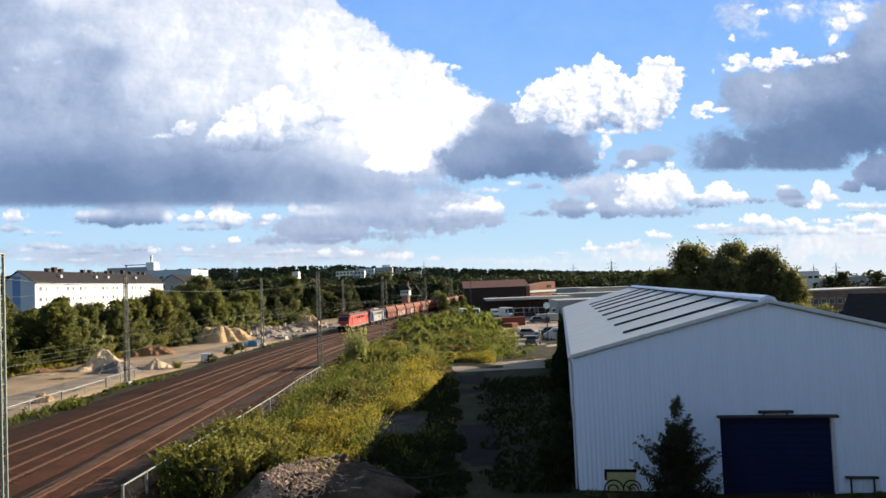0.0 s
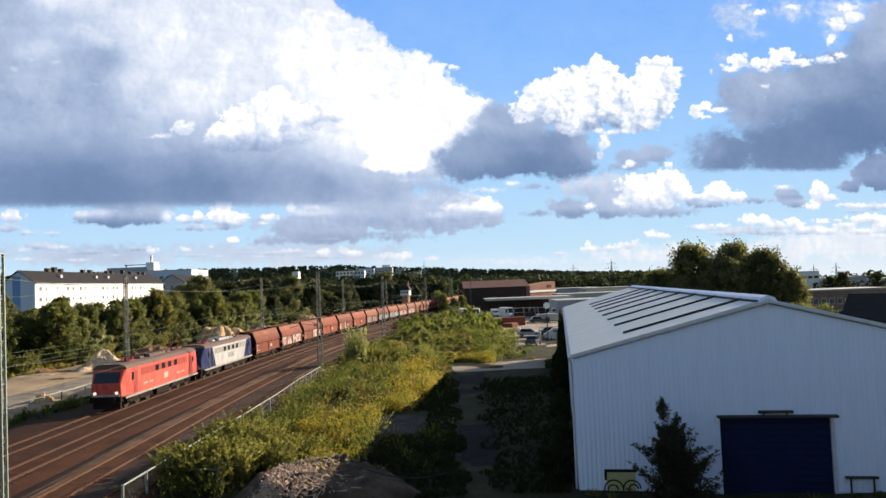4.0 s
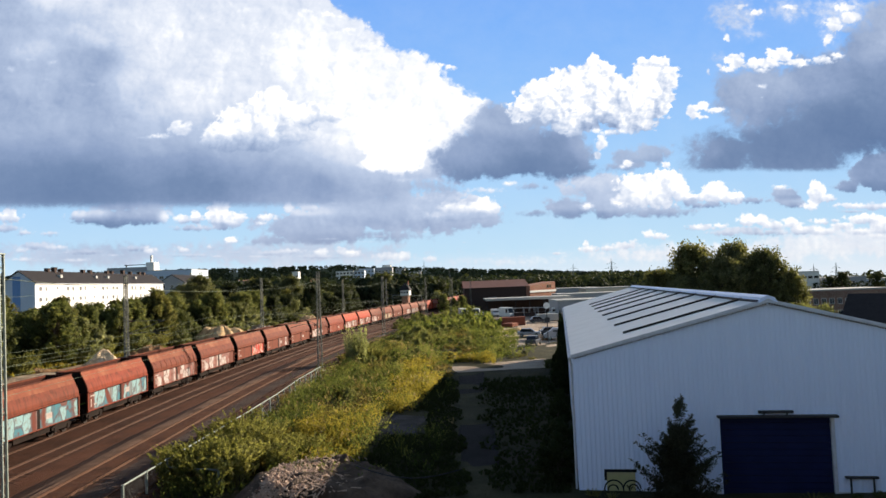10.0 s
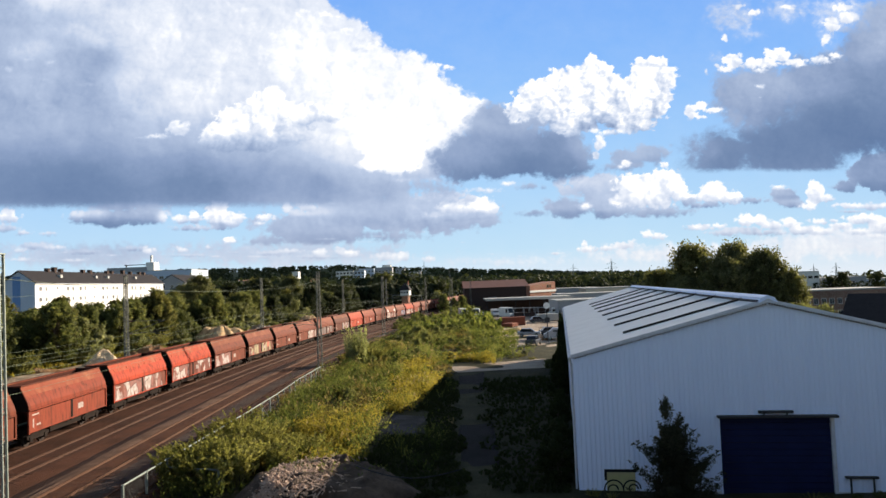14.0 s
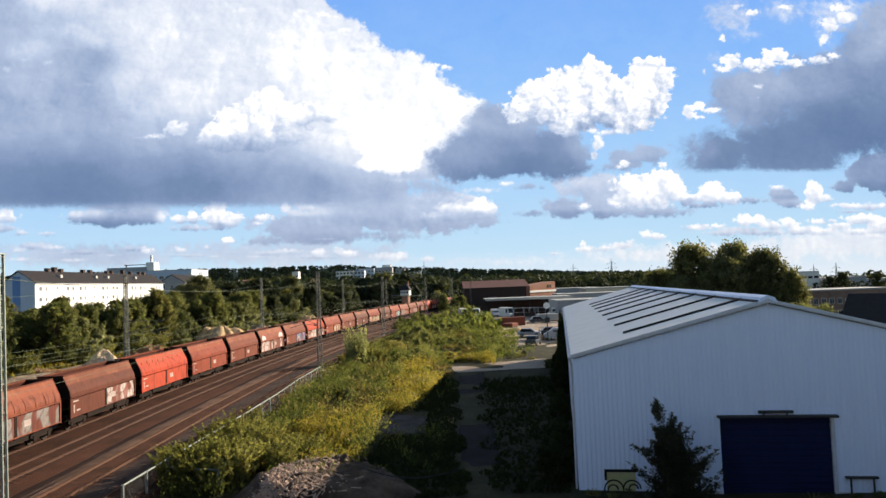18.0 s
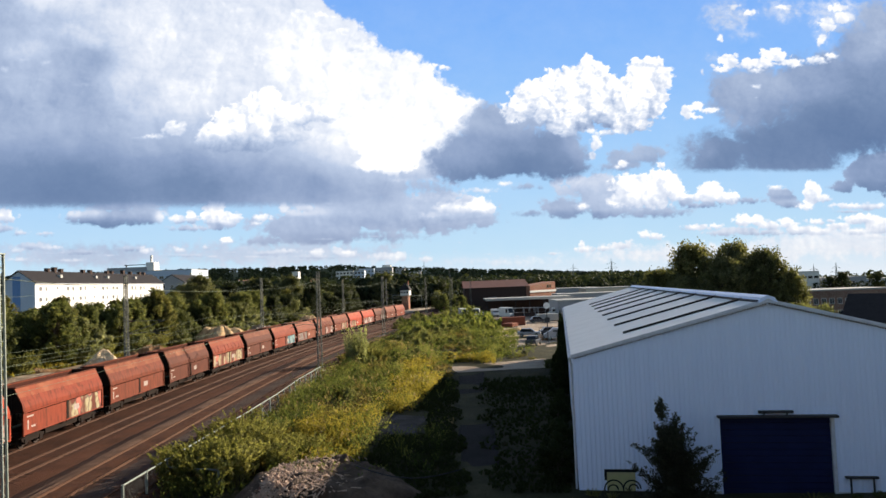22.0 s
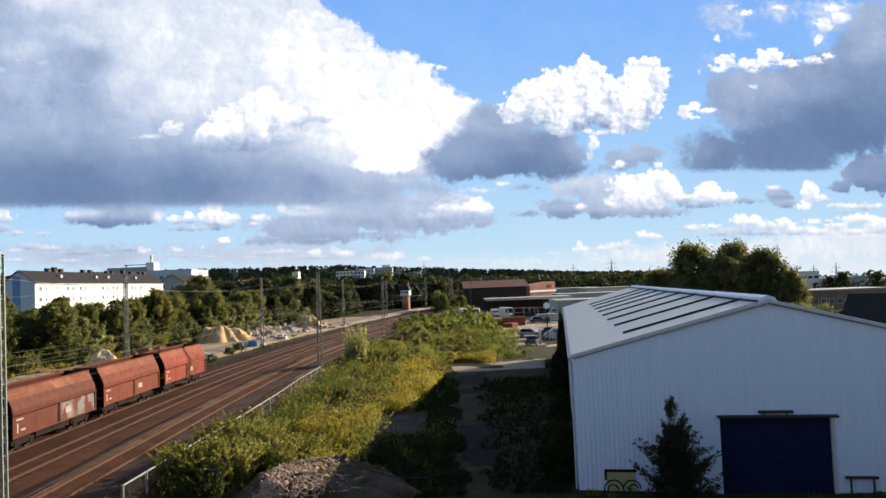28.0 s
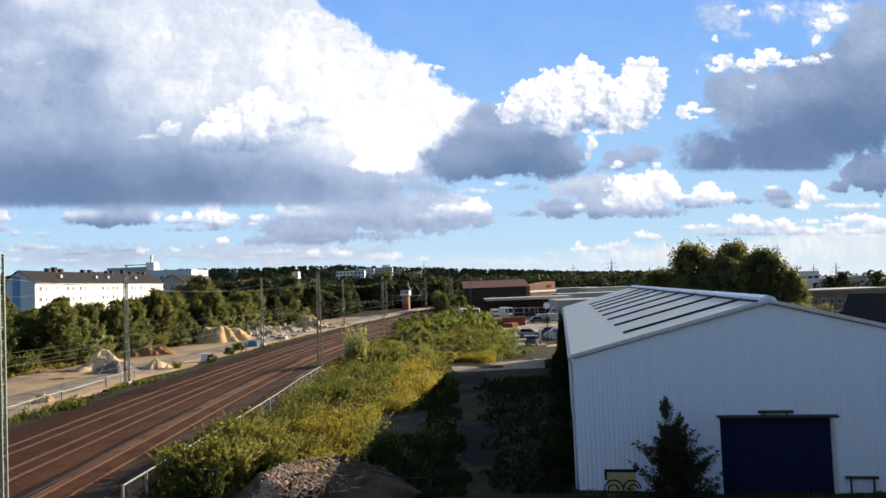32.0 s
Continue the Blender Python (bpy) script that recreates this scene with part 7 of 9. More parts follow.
# Concrete colour darkened for the shadow that lies over the slab.
M_OLDCONC = gravel("shade_dark_concrete", (0.075, 0.066, 0.064), (0.10, 0.088, 0.084), (0.05, 0.045, 0.038), 20.0, 0.5)
patch("concrete_slab", [(-5.0, 48.6), (-2.0, 47.9), (-2.0, 55.5), (-4.5, 56.6)], -0.13, M_OLDCONC, "old concrete slab among weeds", "slab", 0.12, 12, 0.01)


def heap(x, y, rx, ry, h, mat, words, seed, category="mound", turn=0.0, sharp=1.0, rough=0.14, flat=1.0):
    """A tipped heap: slumped faces with gullies and clods, a soft toe; flat above 1 cuts its top off."""
    nr, na = 44, 110
    r = np.linspace(0, 1, nr) ** 0.8
    a = np.linspace(0, 2 * np.pi, na, endpoint=False)
    R, A = np.meshgrid(r, a, indexing="ij")
    rng = np.random.RandomState(seed)
    k = rng.rand(8) * 6.28
    out = 1 + 0.16 * np.sin(2 * A + k[6]) + 0.10 * np.sin(3 * A + k[7]) + 0.07 * np.sin(7 * A + k[0]) + 0.05 * np.sin(11 * A + k[1])
    X, Y = R * rx * out * np.cos(A), R * ry * out * np.sin(A)
    gully = np.abs(2 * fbm(6.0 * np.cos(A) + 20, 6.0 * np.sin(A) + 20 + 0.8 * R, 1.3, 3, seed + 300) - 1)
    clods = fbm(X + 60, Y + 60, 0.35 * max(rx, ry), 5, seed + 400, 0.62) - 0.5
    top = np.clip((1 - R ** sharp) * flat, 0, 1)
    Z = h * top * (1 - 0.16 * gully * np.sin(np.pi * np.clip(R, 0, 1))) + h * (0.55 + rough) * clods * np.clip(3.5 * (1 - R), 0, 1)
    Z = np.maximum(Z, 0) - 0.12 * R
    v = np.stack([X, Y, Z], -1).reshape(-1, 3)
    i = np.arange((nr - 1) * na)
    p0, q0 = i // na, i % na
    f = np.stack([p0 * na + q0, (p0 + 1) * na + q0, (p0 + 1) * na + (q0 + 1) % na, p0 * na + (q0 + 1) % na], 1)
    ob = new("sand_mound" if category == "mound" else category.replace(" ", "_"), array_mesh("mound", v, f, mat, True))
    ob.matrix_world = pose(x, y, float(land(np.array(x), np.array(y))) - 0.02, 0, 0, turn)
    return tagged(ob, words, category)


def sand(name, a, b, c):
    n = Nodes(name)
    v = n.coords()
    m = n.add("ShaderNodeMapping", v)
    m.inputs["Scale"].default_value = (1.0, 1.0, 0.35)
    big, fine = n.noise(m.outputs[0], 0.9, 6.0, 0.65), n.noise(v, 14.0, 4.0, 0.65)
    col = n.ramp(big, (0.32, c), (0.5, a), (0.7, b))
    col = n.mix(n.math("MULTIPLY", fine, 0.35), col, c4(tuple(0.6 * q for q in c)))
    return n.surface(col, 0.95, 0.0, n.math("ADD", big, fine), 0.8, 0.12)


M_SAND = sand("yellow_sand", (0.58, 0.39, 0.21), (0.70, 0.51, 0.31), (0.42, 0.26, 0.12))
M_PALESAND = sand("pale_sand", (0.62, 0.46, 0.30), (0.74, 0.59, 0.42), (0.44, 0.31, 0.19))
M_GREYGRAVEL = sand("grey_gravel", (0.24, 0.20, 0.18), (0.34, 0.29, 0.26), (0.13, 0.105, 0.095))
M_SOILHEAP = sand("brown_soil", (0.33, 0.18, 0.085), (0.43, 0.27, 0.14), (0.21, 0.105, 0.05))
M_RUBBLE = sand("pale_rubble", (0.42, 0.34, 0.26), (0.56, 0.48, 0.39), (0.26, 0.20, 0.15))
heap(-50.0, 104.0, 3.6, 5.0, 2.6, M_PALESAND, "pale sand heap with slumped sides on the works strip", 1, sharp=0.9)
heap(-45.4, 98.5, 3.4, 4.6, 1.7, M_GREYGRAVEL, "grey gravel heap beside the sand", 2)
heap(-51.2, 123.5, 4.2, 4.0, 2.1, M_SOILHEAP, "brown soil heap on the works strip", 3)
heap(-47.8, 151.0, 7.0, 5.0, 3.1, M_SAND, "long yellow sand heap with eroded flanks", 4, flat=1.9)
heap(-41.2, 101.0, 3.1, 3.0, 1.5, M_PALESAND, "small pale sand heap near the main track", 5, sharp=0.9)
heap(-36.8, 191.0, 4.4, 6.0, 3.3, M_SAND, "rounded tan sand heap far down the strip", 6, flat=1.7)
heap(-45.5, 176.0, 6.0, 6.0, 2.5, M_RUBBLE, "grey heap of broken rubble", 7)
heap(-40.2, 163.0, 4.0, 5.0, 1.5, M_RUBBLE, "low grey rubble heap", 8)
heap(-39.5, 178.0, 4.0, 6.0, 1.7, M_RUBBLE, "low pale rubble heap", 9)
heap(-34.5, 178.0, 3.0, 5.0, 1.2, M_RUBBLE, "low pale rubble heap", 91)
heap(-40.7, 72.0, 0.95, 1.0, 1.0, M_SAND, "lump of orange-tan clay by the fence", 10, flat=2.2, rough=0.5)
heap(-60.0, 101.0, 9.0, 2.2, 0.9, M_SOILHEAP, "low bank of brown soil", 11, turn=8, sharp=1.3)
heap(-55.0, 97.0, 9.0, 1.6, 0.6, M_PALESAND, "low bank of pale soil", 12, turn=10, sharp=1.3)
heap(-49.5, 91.5, 5.0, 1.3, 0.5, M_SOILHEAP, "low ridge of scraped brown soil", 13, turn=14, sharp=1.2)

# rubble pieces on the strip
_r = random.Random(77)
M_STONE = plain("broken_concrete", (0.58, 0.50, 0.42), (0.38, 0.31, 0.25), 0.9)
for k in range(46):
    y = _r.uniform(150, 205)
    x = line_x(y, -9.5) - 10.0 * _r.random()
    s_ = _r.uniform(0.3, 0.85)
    bm = boxes((-s_, s_, -s_ * 0.7, s_ * 0.7, -s_ * 0.3, s_ * 0.45))
    for v in bm.verts:
        v.co += Vector((_r.uniform(-0.3, 0.3), _r.uniform(-0.3, 0.3), _r.uniform(-0.2, 0.2))) * s_
    ob = part("rubble_block", bm, M_STONE, bevel=0.06)
    ob.matrix_world = pose(x, y, -0.2, 0, 0, _r.uniform(0, 360))
    tagged(ob, "broken grey concrete block on the works strip", "rubble", "rubble blocks")

# a white tank and a blue one beside the line
M_WHITEPL = plain("white_plastic", (0.78, 0.78, 0.76), (0.6, 0.6, 0.58), 0.4)
M_BLUEPL = plain("blue_plastic", (0.09, 0.26, 0.46), (0.05, 0.15, 0.3), 0.4)


def tank(x, y, w, d, h, mat, words):
    t = thing("tank_container", pose(x, y, float(land(np.array(x), np.array(y))) + 0.02, 0, 0, 8), words, "container")
    part("tank", boxes((-w / 2, w / 2, -d / 2, d / 2, 0.14, h)), mat, t, bevel=0.06)
    for q in (-w / 2 + 0.1, 0, w / 2 - 0.1):
        part("pallet_block", boxes((q - 0.07, q + 0.07, -d / 2, d / 2, 0, 0.14)), M_BARK, t)
    part("lid", rods(0.14, ((0, 0, h), (0, 0, h + 0.06)), n=12), mat, t)
    ends = []
    for q in (-1, 1):
        for r_ in (-1, 1):
            ends.append(((q * w / 2, r_ * d / 2, 0.14), (q * w / 2, r_ * d / 2, h)))
        for z in (0.45, 0.8, h - 0.05):
            ends.append(((q * w / 2, -d / 2, z), (q * w / 2, d / 2, z)))
            ends.append(((-w / 2, q * d / 2, z), (w / 2, q * d / 2, z)))
    part("cage", rods(0.015, *ends, n=4), M_GALV, t)
    return t


tank(-36.6, 108.2, 1.15, 1.0, 1.3, M_WHITEPL, "white plastic tank in a wire cage on a pallet")
tank(-36.2, 133.5, 1.6, 1.2, 1.2, M_BLUEPL, "blue plastic tank in a wire cage on a pallet")
tank(-37.4, 134.2, 1.2, 1.0, 1.0, M_WHITEPL, "white plastic tank in a wire cage beside a blue one")

# broken masonry tipped along the strip
M_MASONRY = plain("broken_masonry", (0.66, 0.55, 0.44), (0.38, 0.28, 0.21), 0.9, 0.0, 0.6, 9.0, 0.9)
rng = np.random.RandomState(62)
bm = bmesh.new()
for k in range(520):
    y = 157.0 + 42.0 * rng.rand()
    x = -46.5 + 0.20 * (y - 157.0) + rng.normal(0, 2.6)
    s_ = 0.18 + 0.75 * rng.rand() ** 2.5
    c_ = Vector((x, y, float(land(np.array(x), np.array(y))) + 0.25 * s_ + 1.3 * rng.rand() * math.exp(-((x + 46.5 - 0.20 * (y - 157.0)) / 2.2) ** 2)))
    m_ = Matrix.Translation(c_) @ Euler(rng.uniform(0, 6.28, 3)).to_matrix().to_4x4()
    r_ = bmesh.ops.create_cube(bm, size=1.0, matrix=m_ @ Matrix.Diagonal((s_ * rng.uniform(0.6, 1.8), s_, s_ * rng.uniform(0.35, 0.9), 1)))
    for v in r_["verts"]:
        v.co += Vector(rng.uniform(-0.16, 0.16, 3)) * s_
tagged(part("masonry_rubble", bm, M_MASONRY), "pale broken masonry tipped beside the main track", "rubble", "", "stuff")

# the old spoil mound under the bridge, brush on its sunny side
# Soil colour lowered to carry the warehouse's shadow across the mound.
M_SPOIL = sand("shadow_dark_rooty_spoil", (0.105, 0.075, 0.055), (0.20, 0.145, 0.105), (0.045, 0.032, 0.024))
heap(-6.3, 36.4, 3.9, 4.4, 0.85, M_SPOIL, "bare spoil mound with roots and dead brush", 20, "spoil mound", 4, 2.2, 0.9, 2.0)
M_DEADWOOD = plain("dead_twigs", (0.58, 0.43, 0.33), (0.24, 0.16, 0.12), 0.9)
rng = np.random.RandomState(61)
bm = bmesh.new()
for k in range(2400):
    a, r_ = rng.normal(3.3, 0.75), math.sqrt(rng.uniform(0.02, 1))
    x, y = -6.3 + 3.9 * r_ * math.cos(a), 36.4 + 4.2 * r_ * math.sin(a)
    z = -0.25 + 0.9 * min(1.0, 2.0 * (1 - r_ ** 2.2))
    d = Vector((rng.uniform(-1, 1), rng.uniform(-1, 0.5), rng.uniform(-0.7, 0.7))).normalized() * rng.uniform(0.15, 0.5)
    q = rng.uniform(0.015, 0.055)
    rod(bm, Vector((x, y, z)) - d * 0.5, Vector((x, y, z)) + d * 0.5, q, 4, 0.4 * q)
tagged(part("dead_brush", bm, M_DEADWOOD), "dead brush and roots on the spoil mound", "brush", "", "stuff")
wire("slack_cable", [(-4.6 + 0.42 * k, 34.2 - 0.05 * k, 1.45 - 0.02 * k - 0.5 * math.sin(k / 12 * 3.14)) for k in range(13)], 0.025, "slack black cable over the spoil mound", M_DARKMETAL)

# ---- houses ----
M_RENDER = plain("white_render", (0.80, 0.79, 0.76), (0.68, 0.66, 0.62), 0.85)
M_RENDER_BLUE = plain("pale_blue_render", (0.54, 0.62, 0.74), (0.45, 0.52, 0.62), 0.85)
M_BLUESTRIPE = plain("blue_render", (0.18, 0.32, 0.60), (0.14, 0.25, 0.47), 0.85)
M_GREYWALL = plain("grey_render", (0.36, 0.37, 0.39), (0.26, 0.27, 0.28), 0.85)
M_BEIGE = plain("beige_render", (0.50, 0.46, 0.38), (0.38, 0.34, 0.28), 0.85)
M_TILE = plain("dark_roof_tiles", (0.032, 0.029, 0.031), (0.02, 0.018, 0.02), 0.8, 0.0, 1.5, 8.0)
M_TILE_RED = plain("dull_red_roof", (0.155, 0.072, 0.060), (0.10, 0.05, 0.045), 0.8, 0.0, 0.5)
M_PANTILE = plain("clay_roof_tiles", (0.24, 0.14, 0.10), (0.15, 0.09, 0.07), 0.85)
M_DARKWALL = plain("dark_brown_cladding", (0.060, 0.040, 0.036), (0.035, 0.025, 0.022), 0.8, streak=True)
M_FLATROOF = plain("pale_flat_roof", (0.42, 0.42, 0.41), (0.30, 0.30, 0.29), 0.8)


def brickwork(name, a, b, mortar, scale=1.0):
    n = Nodes(name)
    v = n.coords()
    s = n.add("ShaderNodeSeparateXYZ", v)
    u = n.math("ADD", s.outputs[0], s.outputs[1])
    c = n.add("ShaderNodeCombineXYZ", u, s.outputs[2], 0.0).outputs[0]
    t = n.add("ShaderNodeTexBrick", c, c4(a), c4(b), c4(mortar))
    for key, val in (("Scale", scale), ("Mortar Size", 0.012), ("Brick Width", 0.25), ("Row Height", 0.083)):
        n.put(t, key, val)
    stain = n.noise(v, 0.5, 5.0, 0.6)
    col = n.mix(n.math("MULTIPLY", n.step(stain, 0.45, 0.75), 0.4), t.outputs[0], c4(tuple(0.5 * q for q in a)))
    return n.surface(col, 0.9, 0.0, t.outputs["Fac"], -0.3, 0.01)


M_BRICK_PALE = brickwork("weathered_brick", (0.20, 0.11, 0.085), (0.27, 0.16, 0.125), (0.28, 0.23, 0.19))
M_BRICK = brickwork("red_brick", (0.27, 0.095, 0.060), (0.34, 0.135, 0.085), (0.25, 0.19, 0.15))


M_CURTAIN = plain("curtained_pane", (0.13, 0.13, 0.14), (0.06, 0.06, 0.07), 0.4)


def window(parent, x, y, z, w, h, side, frame_mat=None, depth=0.05, pane=None):
    """A framed window on a wall; side names the wall's outward axis ('-y', 'x', '-x')."""
    fm = frame_mat or M_WHITEPL
    ob = new("window")
    ob.parent = parent
    turn = {"-y": 0.0, "x": 90.0, "-x": -90.0, "y": 180.0}[side]
    ob.matrix_basis = pose(x, y, z, 0, 0, turn)
    t = 0.08
    pane = pane or M_GLASSY
    key = (round(w, 2), round(h, 2), fm.name, pane.name)
    if key not in WINDOW_MESHES:
        WINDOW_MESHES[key] = (
            mesh_of("window_frame", boxes((-w / 2, w / 2, -depth, 0.02, -h / 2, -h / 2 + t), (-w / 2, w / 2, -depth, 0.02, h / 2 - t, h / 2), (-w / 2, -w / 2 + t, -depth, 0.02, -h / 2 + t, h / 2 - t), (w / 2 - t, w / 2, -depth, 0.02, -h / 2 + t, h / 2 - t), (-0.03, 0.03, -depth, 0.02, -h / 2 + t, h / 2 - t)), fm),
            mesh_of("pane", boxes((-w / 2 + t, w / 2 - t, -0.02, 0.0, -h / 2 + t, h / 2 - t)), pane))
    f, p_ = WINDOW_MESHES[key]
    # the frame carries the pane
    fo = part("window", f, None, parent)
    fo.matrix_basis = ob.matrix_basis
    po = part("pane", p_, None, fo)
    bpy.data.objects.remove(ob)
    return fo


WINDOW_MESHES = {}


def gable_house(name, m, w, d, eave, ridge, wall, roof, words, category="house", over=0.35, along_x=False):
    """Walls and a gable roof; w across x, d along y; the ridge runs along y (or along x)."""
    h = thing(name, m, words, category)
    if along_x:
        w, d = d, w
    hw = w / 2
    parts_ = []
    for y in (0.0, d):
        bm = bmesh.new()
        s = 1 if y else -1
        pts = [(-hw, 0), (hw, 0), (hw, eave), (0, ridge - 0.1), (-hw, eave)]
        a = [bm.verts.new((q, y, z)) for q, z in pts]
        b = [bm.verts.new((q, y - s * 0.3, z)) for q, z in pts]
        bm.faces.new(a)
        bm.faces.new(b[::-1])
        for i in range(5):
            bm.faces.new((a[i - 1], a[i], b[i], b[i - 1]))
        parts_.append(part("gable_wall", bm, wall, h))
    for s in (-1, 1):
        parts_.append(part("long_wall", boxes((min(s * hw, s * (hw - 0.3)), max(s * hw, s * (hw - 0.3)), 0.3, d - 0.3, 0, eave)), wall, h))
        k = (ridge - eave) / hw
        bm = bmesh.new()
        lo = (s * (hw + over), eave - over * k)
        hi = (0.0, ridge)
        pts = [(lo[0], lo[1]), (hi[0], hi[1]), (hi[0], hi[1] + 0.2), (lo[0], lo[1] + 0.2)]
        a = [bm.verts.new((q, -over, z)) for q, z in pts]
        b = [bm.verts.new((q, d + over, z)) for q, z in pts]
        bm.faces.new(a)
        bm.faces.new(b[::-1])
        for i in range(4):
            bm.faces.new((a[i - 1], a[i], b[i], b[i - 1]))
        parts_.append(part("roof_slope", bm, roof, h))
        parts_.append(part("gutter", rods(0.08, ((lo[0], -over, lo[1] + 0.02), (lo[0], d + over, lo[1] + 0.02)), n=6), M_TRIM, h))
    if along_x:
        h.matrix_world = m @ pose(0, 0, 0, 0, 0, -90)
    return h


def flat_house(name, m, w, d, h_, wall, words, roof=None, category="building", rows=(), cols=0, win=(1.2, 1.3), side="-y", parapet=0.35, frame_mat=None):
    """A flat-roofed block: four walls, roof slab, parapet and its windows. x from 0 to w, y from 0 to d."""
    b = thing(name, m, words, category)
    for q in ((0, w, 0, 0.3), (0, w, d - 0.3, d), (0, 0.3, 0.3, d - 0.3), (w - 0.3, w, 0.3, d - 0.3)):
        part("wall", boxes((*q, -0.5, h_)), wall, b)
    part("roof", boxes((-0.1, w + 0.1, -0.1, d + 0.1, h_, h_ + parapet)), roof or M_FLATROOF, b, bevel=0.04)
    for z in rows:
        for k in range(cols):
            if side == "-y":
                window(b, w * (k + 0.5) / cols, 0.0, z, *win, "-y", frame_mat)
            else:
                window(b, w, d * (k + 0.5) / cols, z, *win, "x", frame_mat)
    return b


# the long white apartment house
flats = gable_house("apartment_house", pose(-114.4, 191.0, -0.6), 8.8, 87.0, 15.2, 18.4, M_RENDER, M_TILE, "long white apartment house with a dark tiled roof", "apartment house", 0.5)
# The gable's bluish shade is painted on as thin pale blue panels.
part("gable_cladding", boxes((-4.42, 4.42, -0.06, -0.004, 0, 15.2)), M_RENDER_BLUE, flats, "thin gable panel tinted pale blue for its shade")
bm = bmesh.new()
v = [bm.verts.new(q) for q in ((-4.42, -0.06, 15.2), (4.42, -0.06, 15.2), (0, -0.06, 18.25))]
bm.faces.new(v)
part("gable_cladding", bm, M_RENDER_BLUE, flats, "thin gable panel tinted pale blue for its shade")
part("gable_stripe", boxes((-1.6, 0.5, -0.12, -0.062, 0, 16.9)), M_BLUESTRIPE, flats, "blue vertical stripe on the gable")
for k in range(12):
    for z in (13.4, 10.5, 7.6, 4.7):
        if k % 3 == 1:
            window(flats, 4.4, 4.0 + 7.1 * k, z + 0.2, 1.0, 0.9, "x", None, 0.05, M_CURTAIN)
        else:
            window(flats, 4.4, 2.6 + 7.1 * k, z, 1.5, 1.3, "x", None, 0.05, M_CURTAIN)
            window(flats, 4.4, 5.4 + 7.1 * k, z, 1.1, 1.3, "x", None, 0.05, M_CURTAIN)
for k, y in enumerate((14, 17.5, 21, 34, 38.5, 50, 53.5, 62, 68, 75.5, 79.5)):
    c = part("chimney", boxes((-0.6, 0.5, y - 0.7, y + 0.7, 17.4, 19.3 + 0.4 * (k in (1, 7)))), M_DARKWALL, flats, bevel=0.03)
    part("chimney_cap", boxes((-0.7, 0.6, y - 0.8, y + 0.8, 19.3 + 0.4 * (k in (1, 7)), 19.42 + 0.4 * (k in (1, 7)))), M_DARKMETAL, c)
for y in (16, 37, 45, 66):
    part("roof_hatch", boxes((2.0, 3.0, y - 0.6, y + 0.6, 16.6, 17.5)), M_FLATROOF, flats, "pale roof hatch")

gh = gable_house("apartment_house", pose(-123.5, 322.0, 0.0), 12.0, 30.0, 15.2, 18.8, M_GREYWALL, M_TILE, "grey gabled apartment house with a dark roof", "apartment house", 0.4)
for z in (4.5, 7.5, 10.5, 13.5):
    for x in (-3.4, 0.0, 3.4):
        window(gh, x, 0.0, z, 1.2, 1.4, "-y")
for z in (6.0, 9.0, 12.0):
    bl = part("balcony", boxes((6.0, 7.4, 3.0, 8.0, z, z + 0.2), (7.3, 7.4, 3.0, 8.0, z + 0.2, z + 1.2)), M_RENDER, gh, "white balcony")

# a factory with a white tower on the skyline
fac = flat_house("factory", pose(-207.0, 425.0, 8.2), 56.0, 30.0, 16.2, M_RENDER_BLUE, "grey factory block with a white tower on the skyline", M_FLATROOF, "factory", (12.0,), 14, (2.6, 1.6))
tw = part("tower", boxes((-2.7, 2.7, -2.7, 2.7, 16.5, 21.6)), M_RENDER, fac, "white stair tower", bevel=0.1)
tw.matrix_basis = pose(30.5, 5.5, 0, 0, 0, 78)
th_ = part("tower_head", boxes((-0.6, 0.6, -0.6, 0.6, 21.6, 26.0)), M_RENDER, fac, bevel=0.1)
th_.matrix_basis = pose(30.0, 5.5, 0, 0, 0, 66)
part("penthouse", boxes((4, 28, 3, 15, 16.5, 19.0)), M_GREYWALL, fac)
part("roof_gantry", boxes((14, 30, 4, 5, 20.2, 20.6), (15, 15.3, 4, 5, 19, 20.2), (29, 29.3, 4, 5, 19, 20.2)), M_DARKMETAL, fac)
ww = part("white_wing", boxes((0.0, 24.0, 0, 6, 10, 16.9)), M_RENDER, fac, "white lower wing")
ww.matrix_basis = pose(34.0, 4.0, 0, 0, 0, 76)

# blocks among the trees of the middle distance
flat_house("office_block", pose(-65.3, 430.0, 1.0), 10.4, 9.0, 18.8, M_RENDER, "white office block above the trees", None, "office block", (13.0, 15.4, 17.6), 5, (1.5, 1.2))
flat_house("office_block", pose(-54.6, 432.0, 1.0), 6.2, 9.0, 18.7, M_RENDER_BLUE, "blue-grey office block above the trees", None, "office block", (13.0, 15.4, 17.6), 3, (1.4, 1.2))
flat_house("tower_block", pose(-29.2, 430.0, 1.0), 5.6, 7.0, 19.0, M_GREYWALL, "narrow grey tower block above the trees", None, "tower block", (9, 12, 15, 18), 2, (1.2, 1.3))
flat_house("office_block", pose(-96.0, 640.0, 6.0), 17.0, 14.0, 18.0, M_BEIGE, "beige office block among distant trees", None, "office block", (8.5, 12, 15.5), 6, (1.9, 1.5))
flat_house("office_block", pose(-78.0, 650.0, 6.0), 14.0, 14.0, 20.5, M_RENDER_BLUE, "blue-grey office block among distant trees", None, "office block", (11, 14.5, 18), 5, (1.7, 1.5))
flat_house("office_block", pose(-64.0, 660.0, 8.0), 16.0, 14.0, 19.2, M_GREYWALL, "long grey block among distant trees", None, "office block", (16,), 5, (1.7, 1.5))
